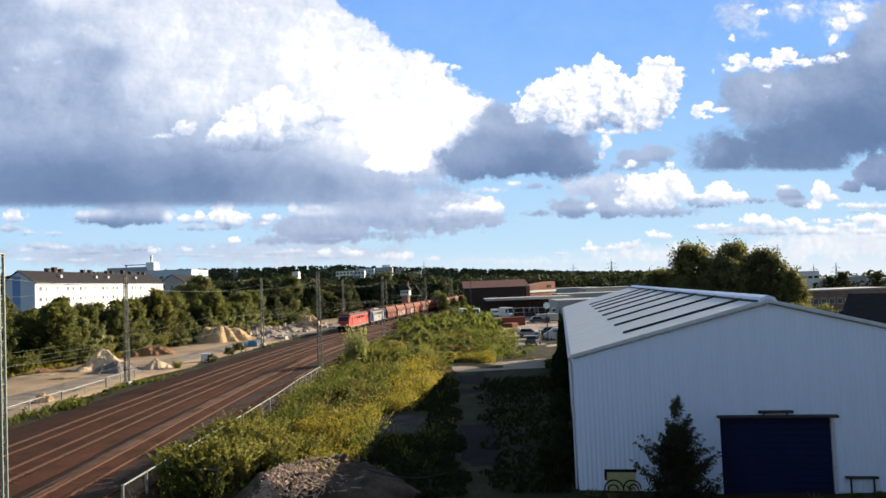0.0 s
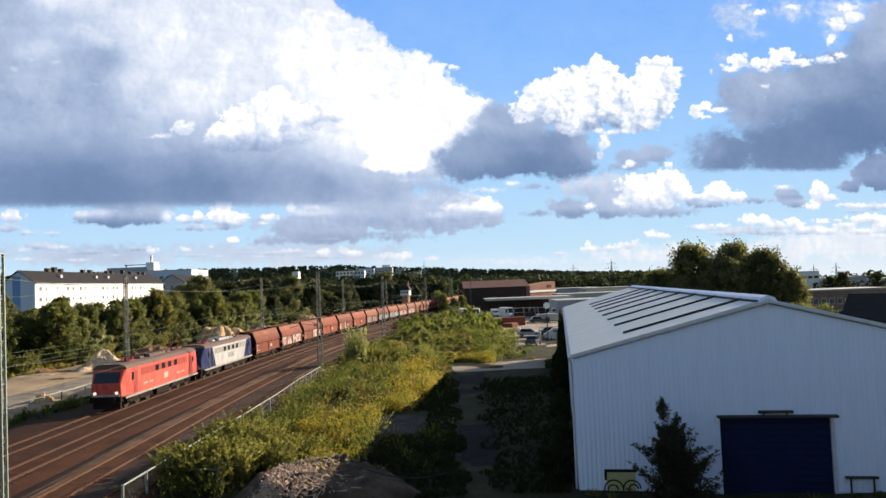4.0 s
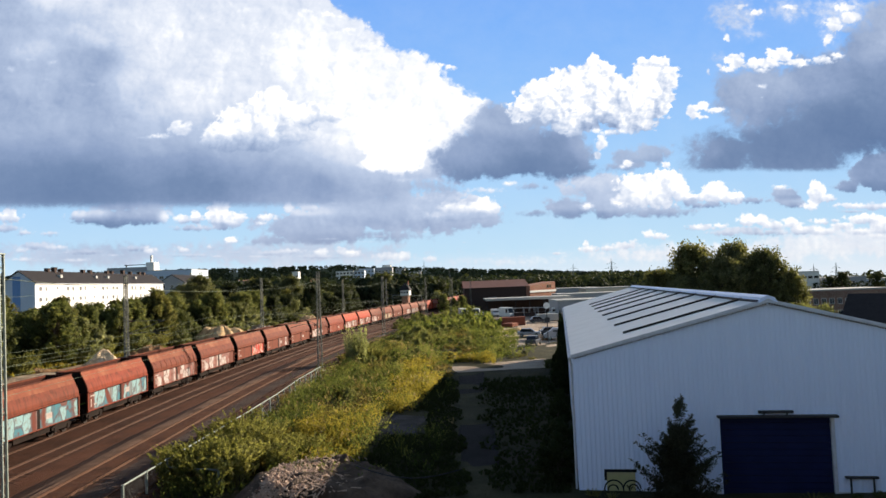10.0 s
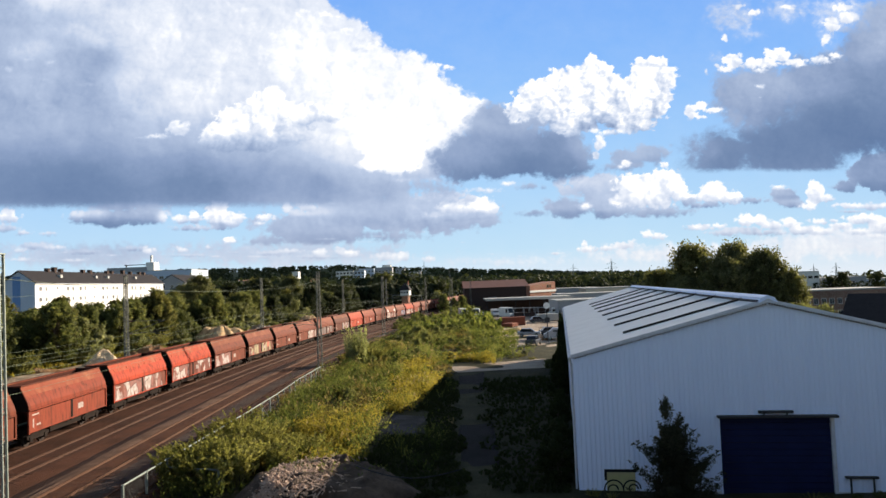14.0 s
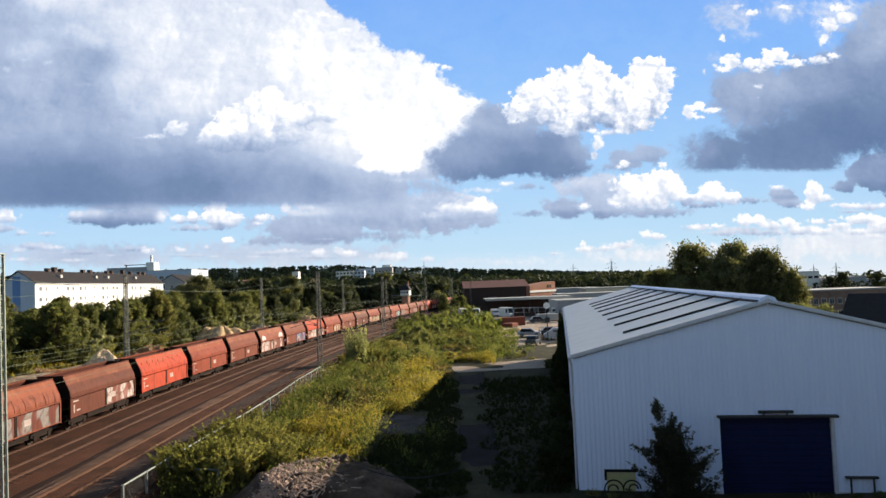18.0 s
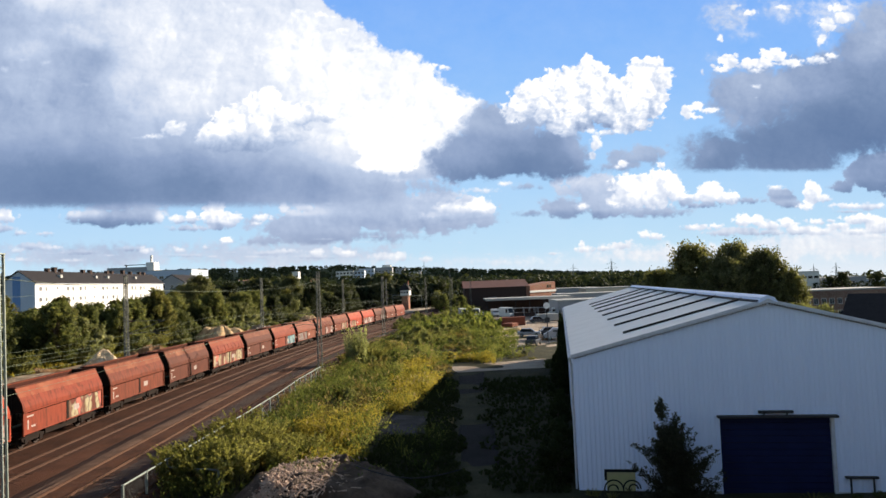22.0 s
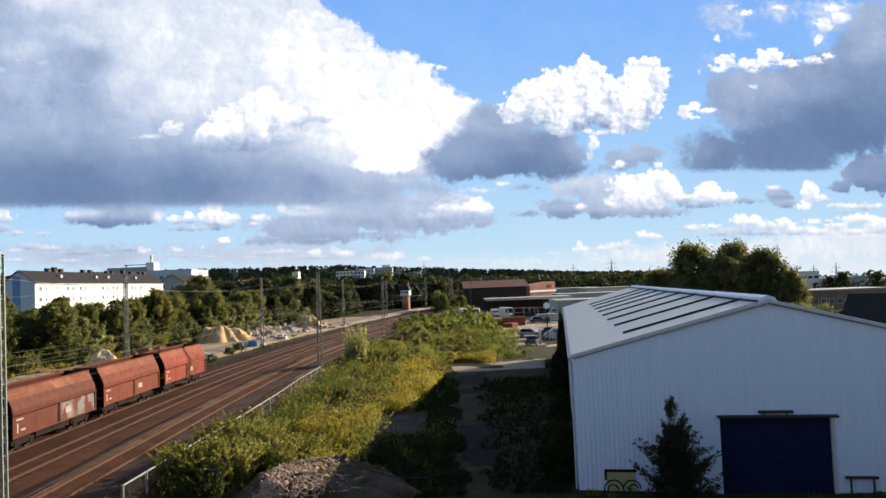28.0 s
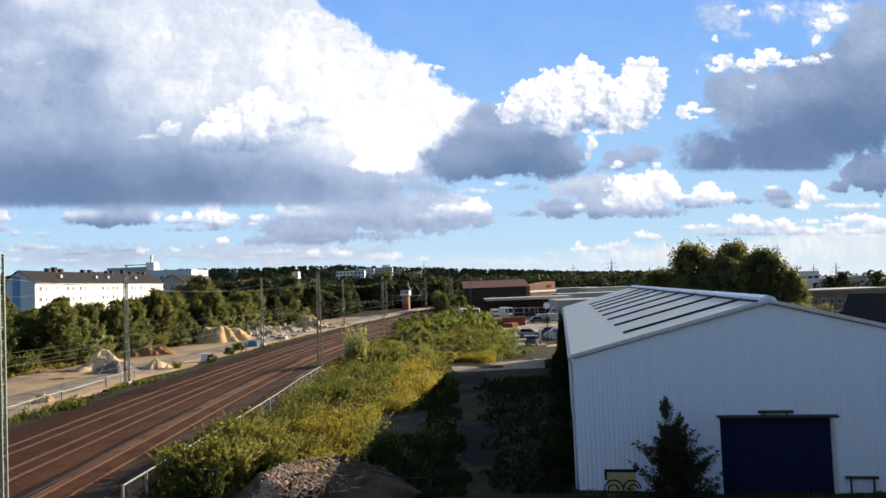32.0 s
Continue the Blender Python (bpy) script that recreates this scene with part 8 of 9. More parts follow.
flat_house("penthouse_block", pose(-58.0, 670.0, 10.0), 8.0, 8.0, 19.6, M_RENDER, "small white rooftop block in the distance", None, "building")
flat_house("tower_block", pose(-26.0, 480.0, 2.0), 8.0, 9.0, 16.6, M_GREYWALL, "grey tower block behind the signal box", None, "tower block", (5, 8, 11, 14), 3, (1.3, 1.3))
flat_house("silo", pose(-17.0, 482.0, 2.0), 1.6, 6.0, 17.0, M_FLATROOF, "pale grey shaft beside the tower block", None, "building")
flat_house("white_house", pose(-128.0, 600.0, 4.0), 5.0, 9.0, 21.0, M_RENDER, "narrow white house among distant trees", None, "house", (14, 17), 2)
for k, (x, y, w_, e_, r_) in enumerate(((-66.0, 318.0, 9.0, 9.6, 12.6), (-78.0, 332.0, 8.0, 9.0, 12.0), (-100.0, 420.0, 9.0, 10.0, 14.0), (-80.0, 400.0, 10.0, 8.5, 12.5), (-88.0, 455.0, 9.0, 11.5, 15.5), (-150.0, 520.0, 10.0, 13.0, 17.5), (-135.0, 470.0, 10.0, 12.0, 16.0), (-8.0, 520.0, 10.0, 8.0, 12.0))):
    hs = gable_house("house", pose(x, y, 1.0, 0, 0, 20 - 11 * k), w_, 11.0, e_, r_, M_RENDER if k % 2 else M_BEIGE, M_PANTILE if k % 3 else M_TILE, "pale house with a tiled roof among trees", "house")
    hs["group"] = "houses among the trees"
    for q in (-2.2, 2.2):
        for z in (e_ - 1.6, e_ - 4.4):
            window(hs, q, 0.0, z, 1.2, 1.3, "-y")

# the signal box beside the line
sb = thing("signal_box", pose(-16.8, 300.0, -0.4, 0, 0, -12) @ Matrix.Diagonal((0.74, 0.74, 0.95, 1)), "small brick signal box with a white upper band", "signal box")
part("base", boxes((-1.9, 1.9, 0, 4.0, 0, 6.2)), M_BRICK, sb)
part("cabin", boxes((-2.5, 2.5, -0.6, 4.6, 6.2, 8.7)), M_RENDER, sb, "white cabin", bevel=0.05)
for q in (-1.6, 0.0, 1.6):
    window(sb, q, -0.6, 7.75, 1.2, 1.0, "-y")
bm = bmesh.new()
lo = [bm.verts.new(q) for q in ((-3.1, -1.2, 8.7), (3.1, -1.2, 8.7), (3.1, 5.2, 8.7), (-3.1, 5.2, 8.7))]
hi = [bm.verts.new(q) for q in ((-0.8, 2.0, 12.0), (0.8, 2.0, 12.0))]
bm.faces.new(lo[::-1])
for f in ((lo[0], lo[1], hi[1], hi[0]), (lo[1], lo[2], hi[1]), (lo[2], lo[3], hi[0], hi[1]), (lo[3], lo[0], hi[0])):
    bm.faces.new(f)
part("roof", bm, M_TILE, sb)
part("chimney", boxes((0.9, 1.6, 2.6, 3.3, 9.5, 12.6)), M_BRICK, sb)
part("signal_gantry", rods(0.10, ((-7.0, -1.0, 6.7), (10.0, -1.0, 6.2)), ((-7.0, -1.0, 0), (-7.0, -1.0, 6.8)), ((10.0, -1.0, 0), (10.0, -1.0, 6.4)), n=6), M_GALV, sb)

# the dark works hall, its lit gable and the canopy in front
works = thing("works_hall", pose(7.6, 270.0, -0.6), "dark brown works hall with a dull red roof", "works hall")
part("front_wall", boxes((0, 24.3, 0, 0.4, 0, 8.5)), M_DARKWALL, works)
part("back_wall", boxes((0, 24.3, 29.6, 30, 0, 8.5)), M_DARKWALL, works)
part("side_wall", boxes((0, 0.4, 0.4, 29.6, 0, 8.5)), M_DARKWALL, works)
part("side_wall", boxes((23.9, 24.3, 0.4, 29.6, 0, 8.5)), M_DARKWALL, works)
bm = bmesh.new()
pts = [(-0.6, -0.5, 8.5), (24.6, -0.5, 8.5), (24.6, 15.0, 11.2), (-0.6, 15.0, 11.2)]
pts2 = [(-0.6, 30.5, 8.5), (24.6, 30.5, 8.5)]
va = [bm.verts.new(q) for q in pts]
vb = [bm.verts.new(q) for q in pts2]
bm.faces.new(va)
bm.faces.new((va[3], va[2], vb[1], vb[0]))
part("roof", bm, M_TILE_RED, works)
for k in range(6):
    part("works_door" if k == 2 else "wall_bay", boxes((1.0 + 3.9 * k, 4.2 + 3.9 * k, -0.1, 0.0, 0.0, 4.8)), M_GREYWALL if k == 2 else M_DARKWALL, works)

shop = thing("brick_workshop", pose(32.2, 269.0, -0.6, 0, 0, 52), "brick workshop with a sunlit gable and white band", "workshop")
part("front_wall", boxes((0, 19.5, 0, 0.4, 0, 8.0)), M_BRICK, shop)
part("back_wall", boxes((0, 19.5, 5.6, 6.0, 0, 8.0)), M_BRICK, shop)
bm = bmesh.new()
prism(bm, [(0.4, 0), (5.6, 0), (5.6, 8), (0.4, 8)], 0, 0.4)
prism(bm, [(0.4, 0), (5.6, 0), (5.6, 9.6), (0.4, 9.6)], 19.1, 19.5)
part("end_wall", bm, M_BRICK, shop)
bm = bmesh.new()
a = [bm.verts.new(q) for q in ((0, -0.02, 8.0), (19.5, -0.02, 8.0), (19.5, -0.02, 9.9), (0, -0.02, 8.5))]
b = [bm.verts.new((q.co.x, 6.0, q.co.z)) for q in a]
bm.faces.new(a)
bm.faces.new(b[::-1])
for i in range(4):
    bm.faces.new((a[i - 1], a[i], b[i], b[i - 1]))
part("upper_wall", bm, M_BRICK, shop)
part("white_band", boxes((-0.3, 19.8, -0.3, -0.03, 5.9, 6.7)), M_RENDER, shop, "white band below the gable")
for q in (13.5, 15.5):
    window(shop, q, -0.02, 8.1, 1.4, 1.2, "-y", M_DARKMETAL)

canopy = thing("loading_canopy", pose(12.7, 215.0, -0.5), "long flat loading canopy on steel posts", "canopy")
part("canopy_roof", boxes((-0.5, 26.0, -0.4, 14.0, 5.0, 5.35)), M_FLATROOF, canopy, bevel=0.05)
part("canopy_fascia", boxes((-0.5, 26.0, -0.55, -0.42, 4.7, 5.4)), M_FLATROOF, canopy)
part("canopy_back_wall", boxes((0.0, 26.0, 13.0, 13.4, 0, 5.0)), M_DARKWALL, canopy)
for k in range(7):
    part("post", boxes((4.3 * k - 0.12, 4.3 * k + 0.12, 0.2, 0.44, 0, 5.0)), M_DARKMETAL, canopy)
for k, (x, y, w_, d_, h_) in enumerate(((30.0, 190.0, 34.0, 16.0, 4.6), (37.0, 232.0, 40.0, 14.0, 5.4), (52.0, 262.0, 18.0, 14.0, 6.6), (26.0, 330.0, 46.0, 20.0, 6.0))):
    fh = flat_house("low_shed", pose(x, y, -0.6), w_, d_, h_, M_BEIGE if k == 2 else M_GREYWALL, "low flat-roofed shed with a pale roof edge", M_FLATROOF, "shed", (h_ * 0.6,), 6, (2.0, 1.0))
    fh["group"] = "sheds behind the warehouse"

# the brick row and the dark-roofed house beyond the warehouse
row = flat_house("brick_row", pose(78.0, 166.0, -3.0), 26.0, 12.0, 7.8, M_BRICK_PALE, "two-storey weathered brick row with a pale flat roof", M_FLATROOF, "building", (2.6, 5.4), 14, (1.1, 1.4))
dk = gable_house("house", pose(60.4, 106.0, -1.2, 0, 0, -135), 12.0, 13.0, 2.4, 7.1, M_BEIGE, M_TILE, "house with a steep dark tiled roof", "house", 0.4)
for k, (x, y, z, w_, h_) in enumerate(((145.5, 300.0, -3.0, 12.6, 12.0), (165.0, 312.0, -4.0, 20.0, 10.0), (186.0, 318.0, -4.0, 20.0, 8.6))):
    fh = flat_house("industrial_hall", pose(x, y, z), w_, 16.0, h_, (M_RENDER, M_GREYWALL, M_RENDER_BLUE)[k % 3], "pale industrial hall on the falling land", M_FLATROOF, "industrial hall", (h_ - 2.2,), 5, (2.0, 1.2))
    fh["group"] = "industrial halls in the distance"


stand([GLOOM], [(160.0, 296.0), (181.0, 298.0), (163.0, 292.0)], 65, (0.9, 1.2), "trees between the industrial halls")


# ---- pylons ----
def pylon(x, y, h_, words="grey lattice power pylon on the skyline"):
    t = thing("pylon", pose(x, y, float(land(np.array(x), np.array(y))) - 0.3), words, "pylon", "pylons on the skyline")
    w = h_ * 0.07
    ends = []
    for s in (-1, 1):
        for q in (-1, 1):
            ends.append(((s * w, q * w, 0), (s * w * 0.18, q * w * 0.18, h_ * 0.72)))
            ends.append(((s * w * 0.18, q * w * 0.18, h_ * 0.72), (0, 0, h_)))
    r_ = h_ * 0.006
    part("tower_legs", rods(r_, *ends, n=4), M_GALV, t)
    lace = []
    for k in range(9):
        f0, f1 = k / 9 * 0.72, (k + 1) / 9 * 0.72
        a0, a1 = w * (1 - 0.82 * f0 / 0.72), w * (1 - 0.82 * f1 / 0.72)
        for q in (-1, 1):
            lace.append(((-a0, q * a0, f0 * h_), (a1, q * a1, f1 * h_)))
            lace.append(((a0, q * a0, f0 * h_), (-a1, q * a1, f1 * h_)))
    part("lacing", rods(r_ * 0.55, *lace, n=4), M_GALV, t)
    for z, half in ((0.62, 0.24), (0.78, 0.17)):
        part("crossarm", rods(r_ * 0.9, ((-half * h_, 0, z * h_), (half * h_, 0, z * h_)), ((-half * h_, 0, z * h_), (0, 0, (z + 0.07) * h_)), ((half * h_, 0, z * h_), (0, 0, (z + 0.07) * h_)), n=4), M_GALV, t)
    return t


for x, y, h_ in ((-25.0, 900.0, 40.0), (182.0, 1000.0, 32.0), (236.0, 1000.0, 38.0), (364.0, 700.0, 24.0), (386.0, 700.0, 26.0), (-190.0, 1200.0, 30.0)):
    pylon(x, y, h_)


# ---- yard: vehicles and clutter ----
M_VANWHITE = plain("van_white", (0.74, 0.74, 0.72), (0.55, 0.55, 0.53), 0.35)
M_RUSTRED = plain("rust_red_steel", (0.26, 0.085, 0.05), (0.15, 0.05, 0.035), 0.7)
M_CARBLUE = plain("car_dark", (0.05, 0.055, 0.07), (0.03, 0.03, 0.04), 0.3)
M_CARGREY = plain("car_grey", (0.30, 0.31, 0.33), (0.2, 0.2, 0.22), 0.3)
M_TYRE = plain("tyre_rubber", (0.02, 0.02, 0.02), (0.012, 0.012, 0.012), 0.85)


def wheels(parent, xs_, y, r=0.33):
    for x in xs_:
        for s in (-1, 1):
            wh = part("wheel", rods(r, ((x, s * y - 0.1, r), (x, s * y + 0.1, r)), n=16), M_TYRE, parent)
            part("rim", rods(r * 0.6, ((x, s * y - 0.11, r), (x, s * y + 0.11, r)), n=12), M_GALV, wh)


def van(x, y, turn, mat, words, L=5.2, H=2.5, W=1.95):
    v_ = thing("van", pose(x, y, -0.2, 0, 0, turn), words, "van", "vehicles in the yard")
    part("body", sheet([(-L / 2, 0.4), (L / 2, 0.4), (L / 2, 1.0), (L / 2 - 0.8, 1.35), (L / 2 - 1.5, H), (-L / 2, H)], -W / 2, W / 2), mat, v_, bevel=0.06)
    part("windscreen", sheet([(L / 2 - 0.84, 1.42), (L / 2 - 0.80, 1.42), (L / 2 - 1.36, H - 0.25), (L / 2 - 1.42, H - 0.25)], -W / 2 + 0.12, W / 2 - 0.12), M_GLASSY, v_)
    for s in (-1, 1):
        part("side_window", boxes((L / 2 - 2.3, L / 2 - 1.5, s * W / 2 - 0.02, s * W / 2 + 0.02, 1.4, H - 0.35)), M_GLASSY, v_)
        part("headlight", boxes((L / 2 - 0.05, L / 2 + 0.03, s * (W / 2 - 0.3) - 0.15, s * (W / 2 - 0.3) + 0.15, 0.8, 1.0)), M_WHITEPL, v_)
    part("bumper", boxes((L / 2 - 0.1, L / 2 + 0.1, -W / 2, W / 2, 0.35, 0.6), (-L / 2 - 0.08, -L / 2 + 0.05, -W / 2, W / 2, 0.35, 0.6)), M_DARKMETAL, v_, bevel=0.03)
    wheels(v_, (-L / 2 + 0.95, L / 2 - 0.95), W / 2 - 0.1)
    return v_


def car(x, y, turn, mat, words, L=4.2):
    c = thing("car", pose(x, y, -0.2, 0, 0, turn), words, "car", "vehicles in the yard")
    part("body", sheet([(-L / 2, 0.35), (L / 2, 0.35), (L / 2, 0.7), (L / 2 - 0.3, 0.85), (-L / 2, 0.95)], -0.85, 0.85), mat, c, bevel=0.06)
    part("cabin", sheet([(-L / 2 + 0.35, 0.9), (L / 2 - 1.05, 0.88), (L / 2 - 1.7, 1.42), (-L / 2 + 0.8, 1.45)], -0.74, 0.74), M_GLASSY, c, bevel=0.05)
    part("car_roof", sheet([(-L / 2 + 0.75, 1.44), (L / 2 - 1.7, 1.41), (L / 2 - 1.75, 1.47), (-L / 2 + 0.85, 1.5)], -0.70, 0.70), mat, c)
    for s in (-1, 1):
        part("headlight", boxes((L / 2 - 0.06, L / 2 + 0.03, s * 0.62 - 0.15, s * 0.62 + 0.15, 0.58, 0.72)), M_WHITEPL, c)
    wheels(c, (-L / 2 + 0.8, L / 2 - 0.8), 0.78, 0.31)
    return c


van(5.2, 206.0, -80, M_VANWHITE, "white camper van parked at the yard's edge", 5.8, 2.8)
van(8.8, 204.0, -95, M_VANWHITE, "white delivery van parked at the yard's edge", 5.6, 2.7)
van(14.4, 206.0, -85, M_VANWHITE, "white van parked before the canopy", 5.0, 2.3)
van(17.2, 198.0, -60, M_VANWHITE, "white box van parked before the canopy", 5.6, 2.9)
car(11.4, 205.0, -90, M_CARGREY, "grey car parked at the yard's edge")
car(6.8, 196.0, -5, M_CARGREY, "pale grey car among bushes")
car(19.2, 131.0, 8, M_CARBLUE, "dark car parked in the yard")
car(15.0, 129.0, -12, M_CARGREY, "silver car parked in the yard")
van(18.8, 120.0, 175, M_CARGREY, "grey van parked in the yard", 4.8, 2.0)
car(13.6, 112.0, 70, M_CARBLUE, "dark red car parked in the yard")
car(22.0, 170.0, 4, M_CARBLUE, "dark car under the canopy's edge")
van(30.5, 196.0, 175, M_VANWHITE, "white van beside the shed", 5.2, 2.4)


def container(x, y, turn, L, H, mat, words, open_frame=False):
    c = thing("container", pose(x, y, -0.22, 0, 0, turn), words, "container", "containers in the yard")
    if open_frame:
        ends = []
        for a_ in (-L / 2, 0, L / 2):
            for s in (-1.2, 1.2):
                ends.append(((a_, s, 0), (a_, s, H)))
            ends.append(((a_, -1.2, H), (a_, 1.2, H)))
        for s in (-1.2, 1.2):
            for z in (0.2, H):
                ends.append(((-L / 2, s, z), (L / 2, s, z)))
        part("frame", rods(0.09, *ends, n=4), mat, c)
        part("deck", boxes((-L / 2, L / 2, -1.2, 1.2, 0.12, 0.26)), M_DARKMETAL, c)
        part("load", boxes((-L / 2 + 0.3, L / 2 - 0.4, -0.9, 0.9, 0.26, H * 0.55)), M_DARKWALL, c)
    else:
        part("box", boxes((-L / 2, L / 2, -1.22, 1.22, 0.15, H)), mat, c, bevel=0.04)
        for k in range(int(L / 0.4)):
            q = -L / 2 + 0.2 + 0.4 * k
            part("rib", boxes((q - 0.06, q + 0.06, -1.26, 1.26, 0.25, H - 0.1)), mat, c)
        part("skids", boxes((-L / 2, L / 2, -1.0, -0.8, 0, 0.15), (-L / 2, L / 2, 0.8, 1.0, 0, 0.15)), M_DARKMETAL, c)
    return c


container(15.4, 164.0, 4, 5.4, 1.9, M_RUSTRED, "rust-red steel skip container in the yard")
container(14.2, 158.0, 60, 3.2, 0.9, M_RUSTRED, "low rust-red skip in the yard")
container(21.5, 196.0, 0, 6.0, 2.7, M_GREYWALL, "open grey steel frame rack in the yard", True)
container(25.5, 197.0, 0, 4.6, 2.6, M_GREYWALL, "open grey steel frame rack in the yard", True)
container(9.4, 193.0, 0, 4.0, 1.6, M_GREYWALL, "low grey container behind bushes")
container(30.0, 172.0, 5, 5.0, 2.0, M_FLATROOF, "pale grey container in the yard")
container(25.0, 176.0, 3, 5.0, 1.8, M_FLATROOF, "pale grey container in the yard")
heap(14.5, 146.0, 4.5, 4.0, 0.9, M_SAND, "low tan sand heap in the yard", 71)
heap(22.0, 152.0, 6.0, 5.0, 0.6, M_SANDY, "low pale gravel heap in the yard", 72)
heap(16.5, 121.0, 2.0, 1.5, 0.7, M_SOILHEAP, "small brown heap in the yard", 73)

lampp = thing("yard_lamp", pose(16.2, 114.0, -0.3), "tall yard lamp with a white round head", "lamp post")
part("pole", rods(0.075, ((0, 0, 0), (0, 0, 5.6)), n=8), M_DARKMETAL, lampp)
part("head", rods(0.50, ((0, -0.10, 6.1), (0, 0.10, 6.1)), n=20), M_WHITEPL, lampp, "white round head")
part("bracket", boxes((-0.05, 0.05, -0.08, 0.08, 5.5, 5.75)), M_DARKMETAL, lampp)
part("cross_sign", boxes((-0.4, 0.4, -0.06, -0.02, 3.4, 4.2)), M_DARKMETAL, lampp)
part("base", boxes((-0.25, 0.25, -0.25, 0.25, -0.1, 0.25)), M_CONC, lampp, bevel=0.03)

# painted block on the hall's wall, too worn to read
M_PAINTY = plain("faded_yellow_paint", (0.42, 0.40, 0.20), (0.34, 0.33, 0.2), 0.7)
M_PAINTK = plain("black_spray", (0.012, 0.012, 0.014), (0.02, 0.02, 0.022), 0.6)
tag_ = thing("wall_painting", HALL @ pose(1.2, -0.052, 0.16), "yellow painted block with black outlines on the wall", "graffiti")
part("yellow_field", boxes((0.1, 1.42, -0.008, 0, -0.1, 0.98)), M_PAINTY, tag_)
part("black_top", boxes((0.0, 1.5, -0.014, -0.009, 0.92, 1.06)), M_PAINTK, tag_)
part("black_side", boxes((0.0, 0.12, -0.014, -0.009, 0.55, 0.92)), M_PAINTK, tag_)
for cx, cz, r_ in ((0.42, 0.12, 0.40), (0.38, 0.10, 0.20), (1.25, 0.15, 0.36), (1.32, 0.15, 0.17)):
    bm = bmesh.new()
    n_ = 18
    ring = [[bm.verts.new((cx + (r_ + k * 0.07) * math.cos(math.pi * (0.0 + 1.25 * i / n_)), -0.012, cz + (r_ + k * 0.07) * math.sin(math.pi * (0.0 + 1.25 * i / n_)))) for i in range(n_ + 1)] for k in (0, 1)]
    for i in range(n_):
        bm.faces.new((ring[0][i], ring[0][i + 1], ring[1][i + 1], ring[1][i]))
    part("black_curve", bm, M_PAINTK, tag_)

# shrubs grown up the hall's side and foot
hx, hy = math.sin(HALL_A), math.cos(HALL_A)
side = [(6.05 + hx * d - hy * o, 34.4 + hy * d + hx * o) for d, o in ((1.5, 1.0), (4, 0.9), (7, 0.8), (10, 1.0), (14, 0.9), (18, 1.0), (23, 0.9), (28, 1.0), (33, 0.9), (38, 1.0), (43, 0.9), (48, 1.0), (53, 0.9), (57, 0.9))]
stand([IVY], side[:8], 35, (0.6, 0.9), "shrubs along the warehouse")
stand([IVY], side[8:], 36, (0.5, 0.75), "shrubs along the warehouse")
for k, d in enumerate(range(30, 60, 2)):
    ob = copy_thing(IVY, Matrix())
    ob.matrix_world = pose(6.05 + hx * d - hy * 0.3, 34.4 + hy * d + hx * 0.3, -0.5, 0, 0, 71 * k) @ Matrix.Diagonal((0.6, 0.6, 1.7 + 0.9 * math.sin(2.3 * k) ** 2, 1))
    ob["group"], ob["label"] = "ivy on the warehouse", "ivy climbing the warehouse's side wall, darkened for its shade"
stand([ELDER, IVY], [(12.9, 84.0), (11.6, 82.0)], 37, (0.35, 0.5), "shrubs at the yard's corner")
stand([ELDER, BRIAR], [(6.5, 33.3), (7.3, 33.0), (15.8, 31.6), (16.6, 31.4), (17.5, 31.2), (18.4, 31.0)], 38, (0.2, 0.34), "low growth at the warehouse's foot")
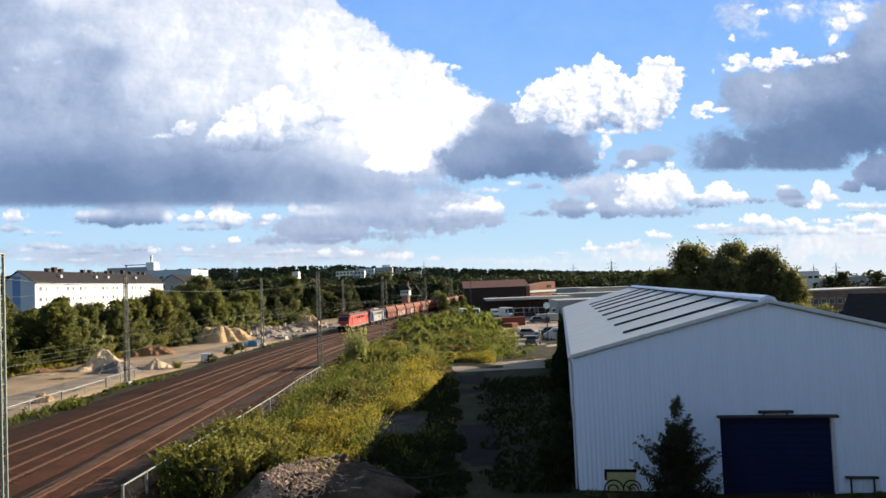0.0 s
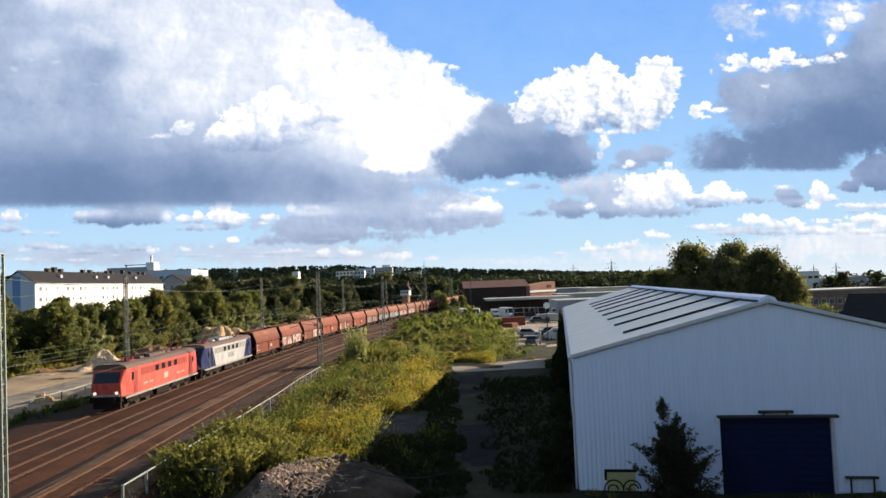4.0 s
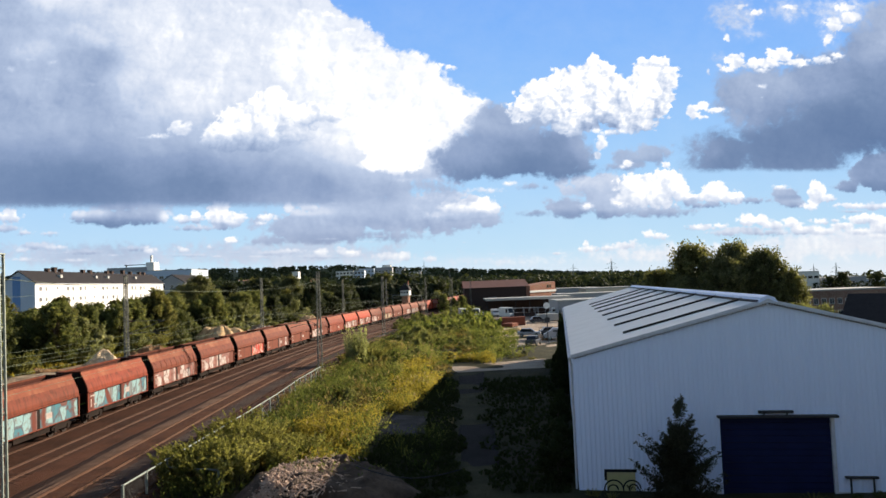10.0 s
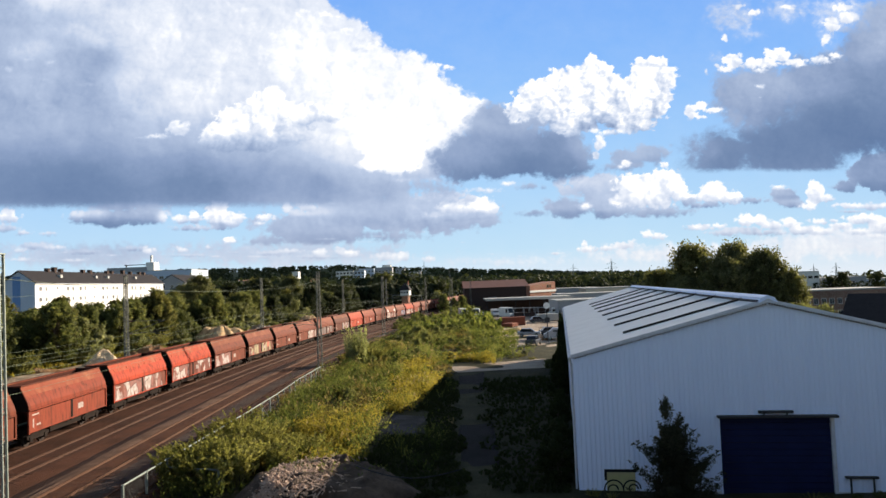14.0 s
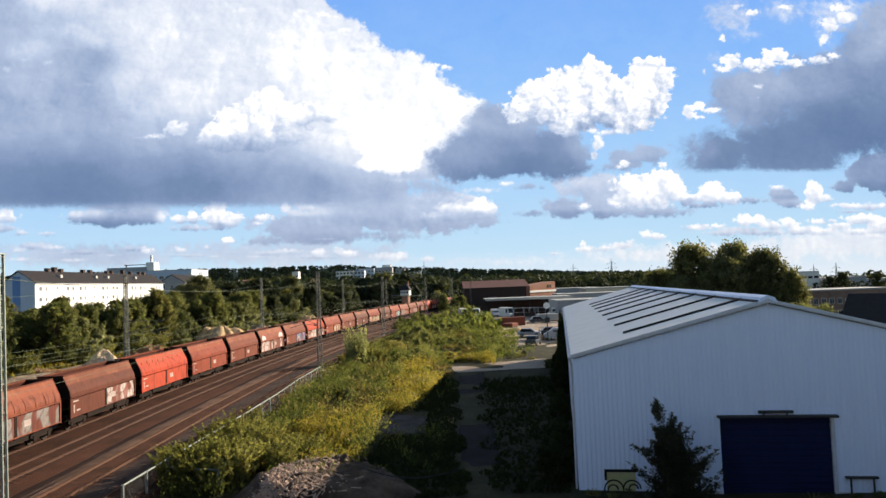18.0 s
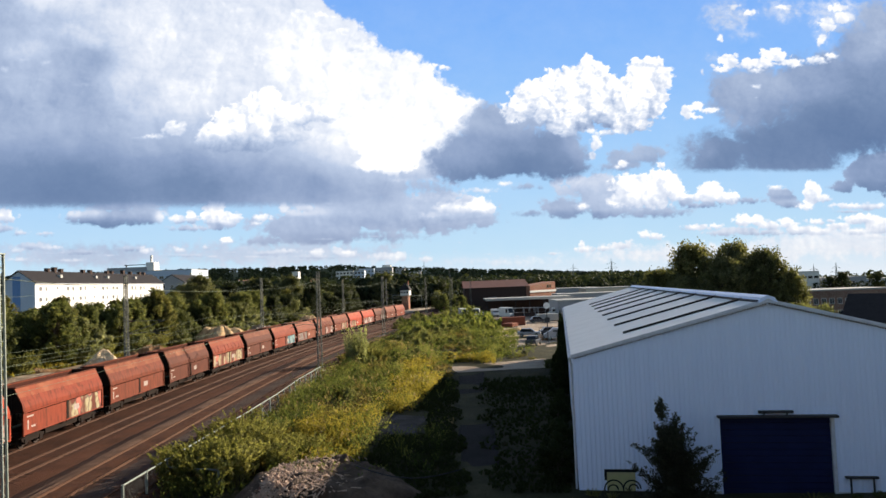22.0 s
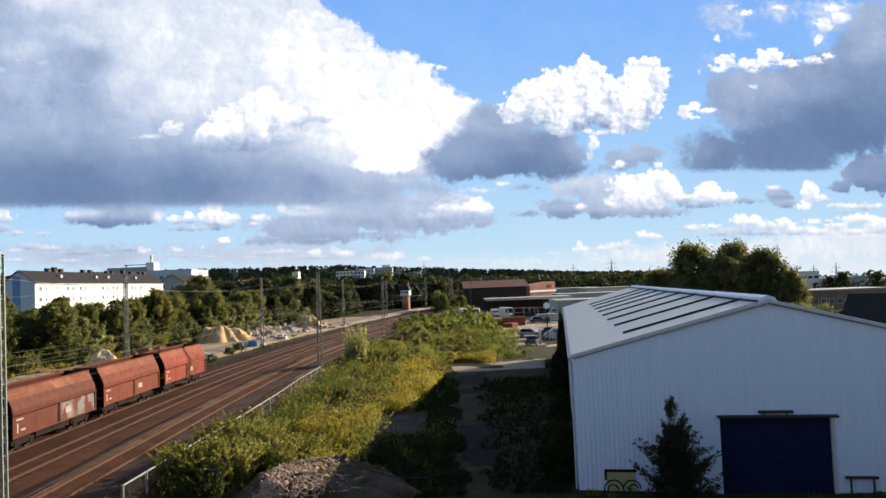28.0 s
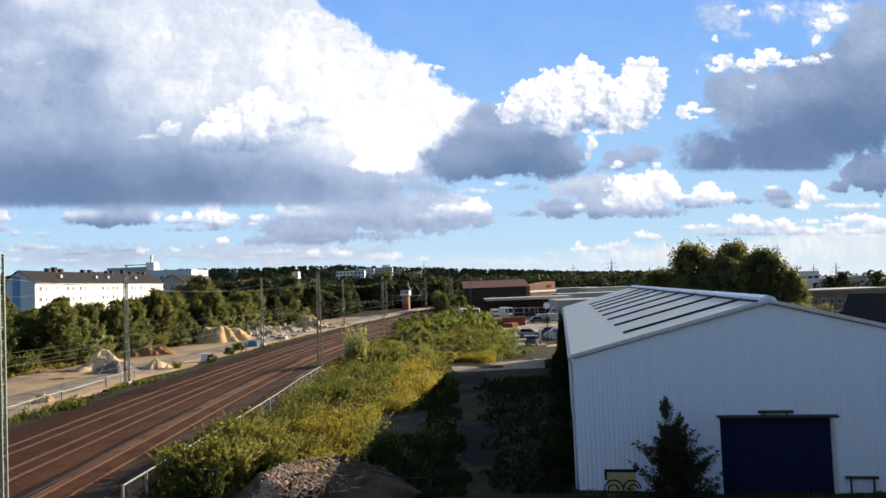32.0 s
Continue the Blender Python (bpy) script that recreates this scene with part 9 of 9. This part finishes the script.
# ---- the conifer before the hall, stirred by the wind ----
def conifer(seed, height):
    rng = np.random.RandomState(seed)
    t = thing("conifer", pose(9.85, 31.6, -0.4), "dark ragged conifer before the corrugated wall", "conifer")
    bm = bmesh.new()
    rod(bm, (0, 0, -0.3), (0.05, 0, height * 0.55), 0.09, 8, 0.05)
    part("trunk", bm, M_BARK, t)
    tips = []
    for i in range(96):
        f = (i / 95) ** 1.1
        z = height * (0.02 + 0.70 * f)
        reach = (2.05 * (1 - f) ** 0.55 + 0.12) * (rng.uniform(0.35, 0.75) if i % 4 else rng.uniform(0.9, 1.25))
        a = i * 2.4 + rng.uniform(-0.4, 0.4)
        tip = Vector((reach * math.cos(a), reach * 0.9 * math.sin(a), z + reach * rng.uniform(0.15, 0.65)))
        tips.append((Vector((0.02, 0, z)), tip))
    # long arms that break the outline, and two leading shoots
    for x, z in ((-1.95, 2.05), (-1.7, 1.75), (-1.2, 2.35), (1.85, 2.35), (1.62, 2.0), (1.95, 2.1), (-0.16, 4.55), (-0.02, 4.8), (0.50, 4.0), (0.55, 3.75), (-0.75, 3.15), (1.1, 2.95), (0.75, 3.35), (-0.45, 3.75), (-2.05, 0.9), (2.1, 1.0), (1.95, 1.45)):
        z = z * height / 4.75
        tips.append((Vector((x * 0.12, 0, max(0.2, z - 0.35 * abs(x) - 0.45))), Vector((x, rng.uniform(-0.25, 0.25), z + 0.1))))
    pivot = Vector((0.02, 0, height * 0.46))
    crowns = []
    for upper in (False, True):
        cs, rs, boughs = [], [], bmesh.new()
        shift = pivot if upper else Vector((0, 0, 0))
        for root, tip in tips:
            if (tip.z > height * 0.60) != upper:
                continue
            rod(boughs, root - shift, tip - shift, 0.022, 4, 0.006)
            n = 6
            for k in range(1, n + 1):
                q = root.lerp(tip, k / n) + Vector((0, 0, -0.10 * math.sin(math.pi * k / n))) - shift
                cs.append(q[:])
                rs.append(0.07 + 0.17 * (1 - k / n) + 0.06 * rng.rand())
        v, f, o = leaves(rng, np.array(cs), np.array(rs), 9000 if upper else 28000, 0.080, 0.0, 0.28)
        crown = part("leading_shoot" if upper else "foliage", outward(array_mesh("foliage", v, f, M_FIR), o), None, t)
        crown.location = shift
        part("bough_frame", boughs, M_BARK, crown)
        crowns.append(crown)
    return t, crowns[1], pivot


FIR, FIR_TOP, FIR_PIVOT = conifer(71, 4.8)
# how far the tip leans to the west, in metres
SWAY = ((0.0, 0.20), (2.0, -0.38), (4.0, -0.50), (6.0, -0.38), (8.0, 0.28), (10.0, 0.35), (12.0, 0.15), (14.0, -0.33), (15.5, -0.75), (17.0, -0.93), (19.0, -0.58), (21.0, -0.58), (23.0, -0.53), (25.0, -0.40), (26.5, -0.22), (28.0, -0.08), (30.0, -0.30), (31.0, -0.48), (32.0, -0.33))


def sway():
    walk(FIR, [(t, pose(9.85, 31.6, -0.4, 0, math.degrees(0.25 * d / 4.8), 0)) for t, d in SWAY])
    walk(FIR_TOP, [(t, pose(*FIR_PIVOT, 0, math.degrees(0.75 * d / 2.6), 0)) for t, d in SWAY])


# ---- what moves ----
def motions():
    # the clouds drift slowly west
    walk(backdrop, [(t, pose(EYE[0] + 1.75 * (13.0 - t), EYE[1], EYE[2])) for t in (0.0, 8.0, 16.0, 24.0, 32.0)])
    run_train()
    sway()


motions()
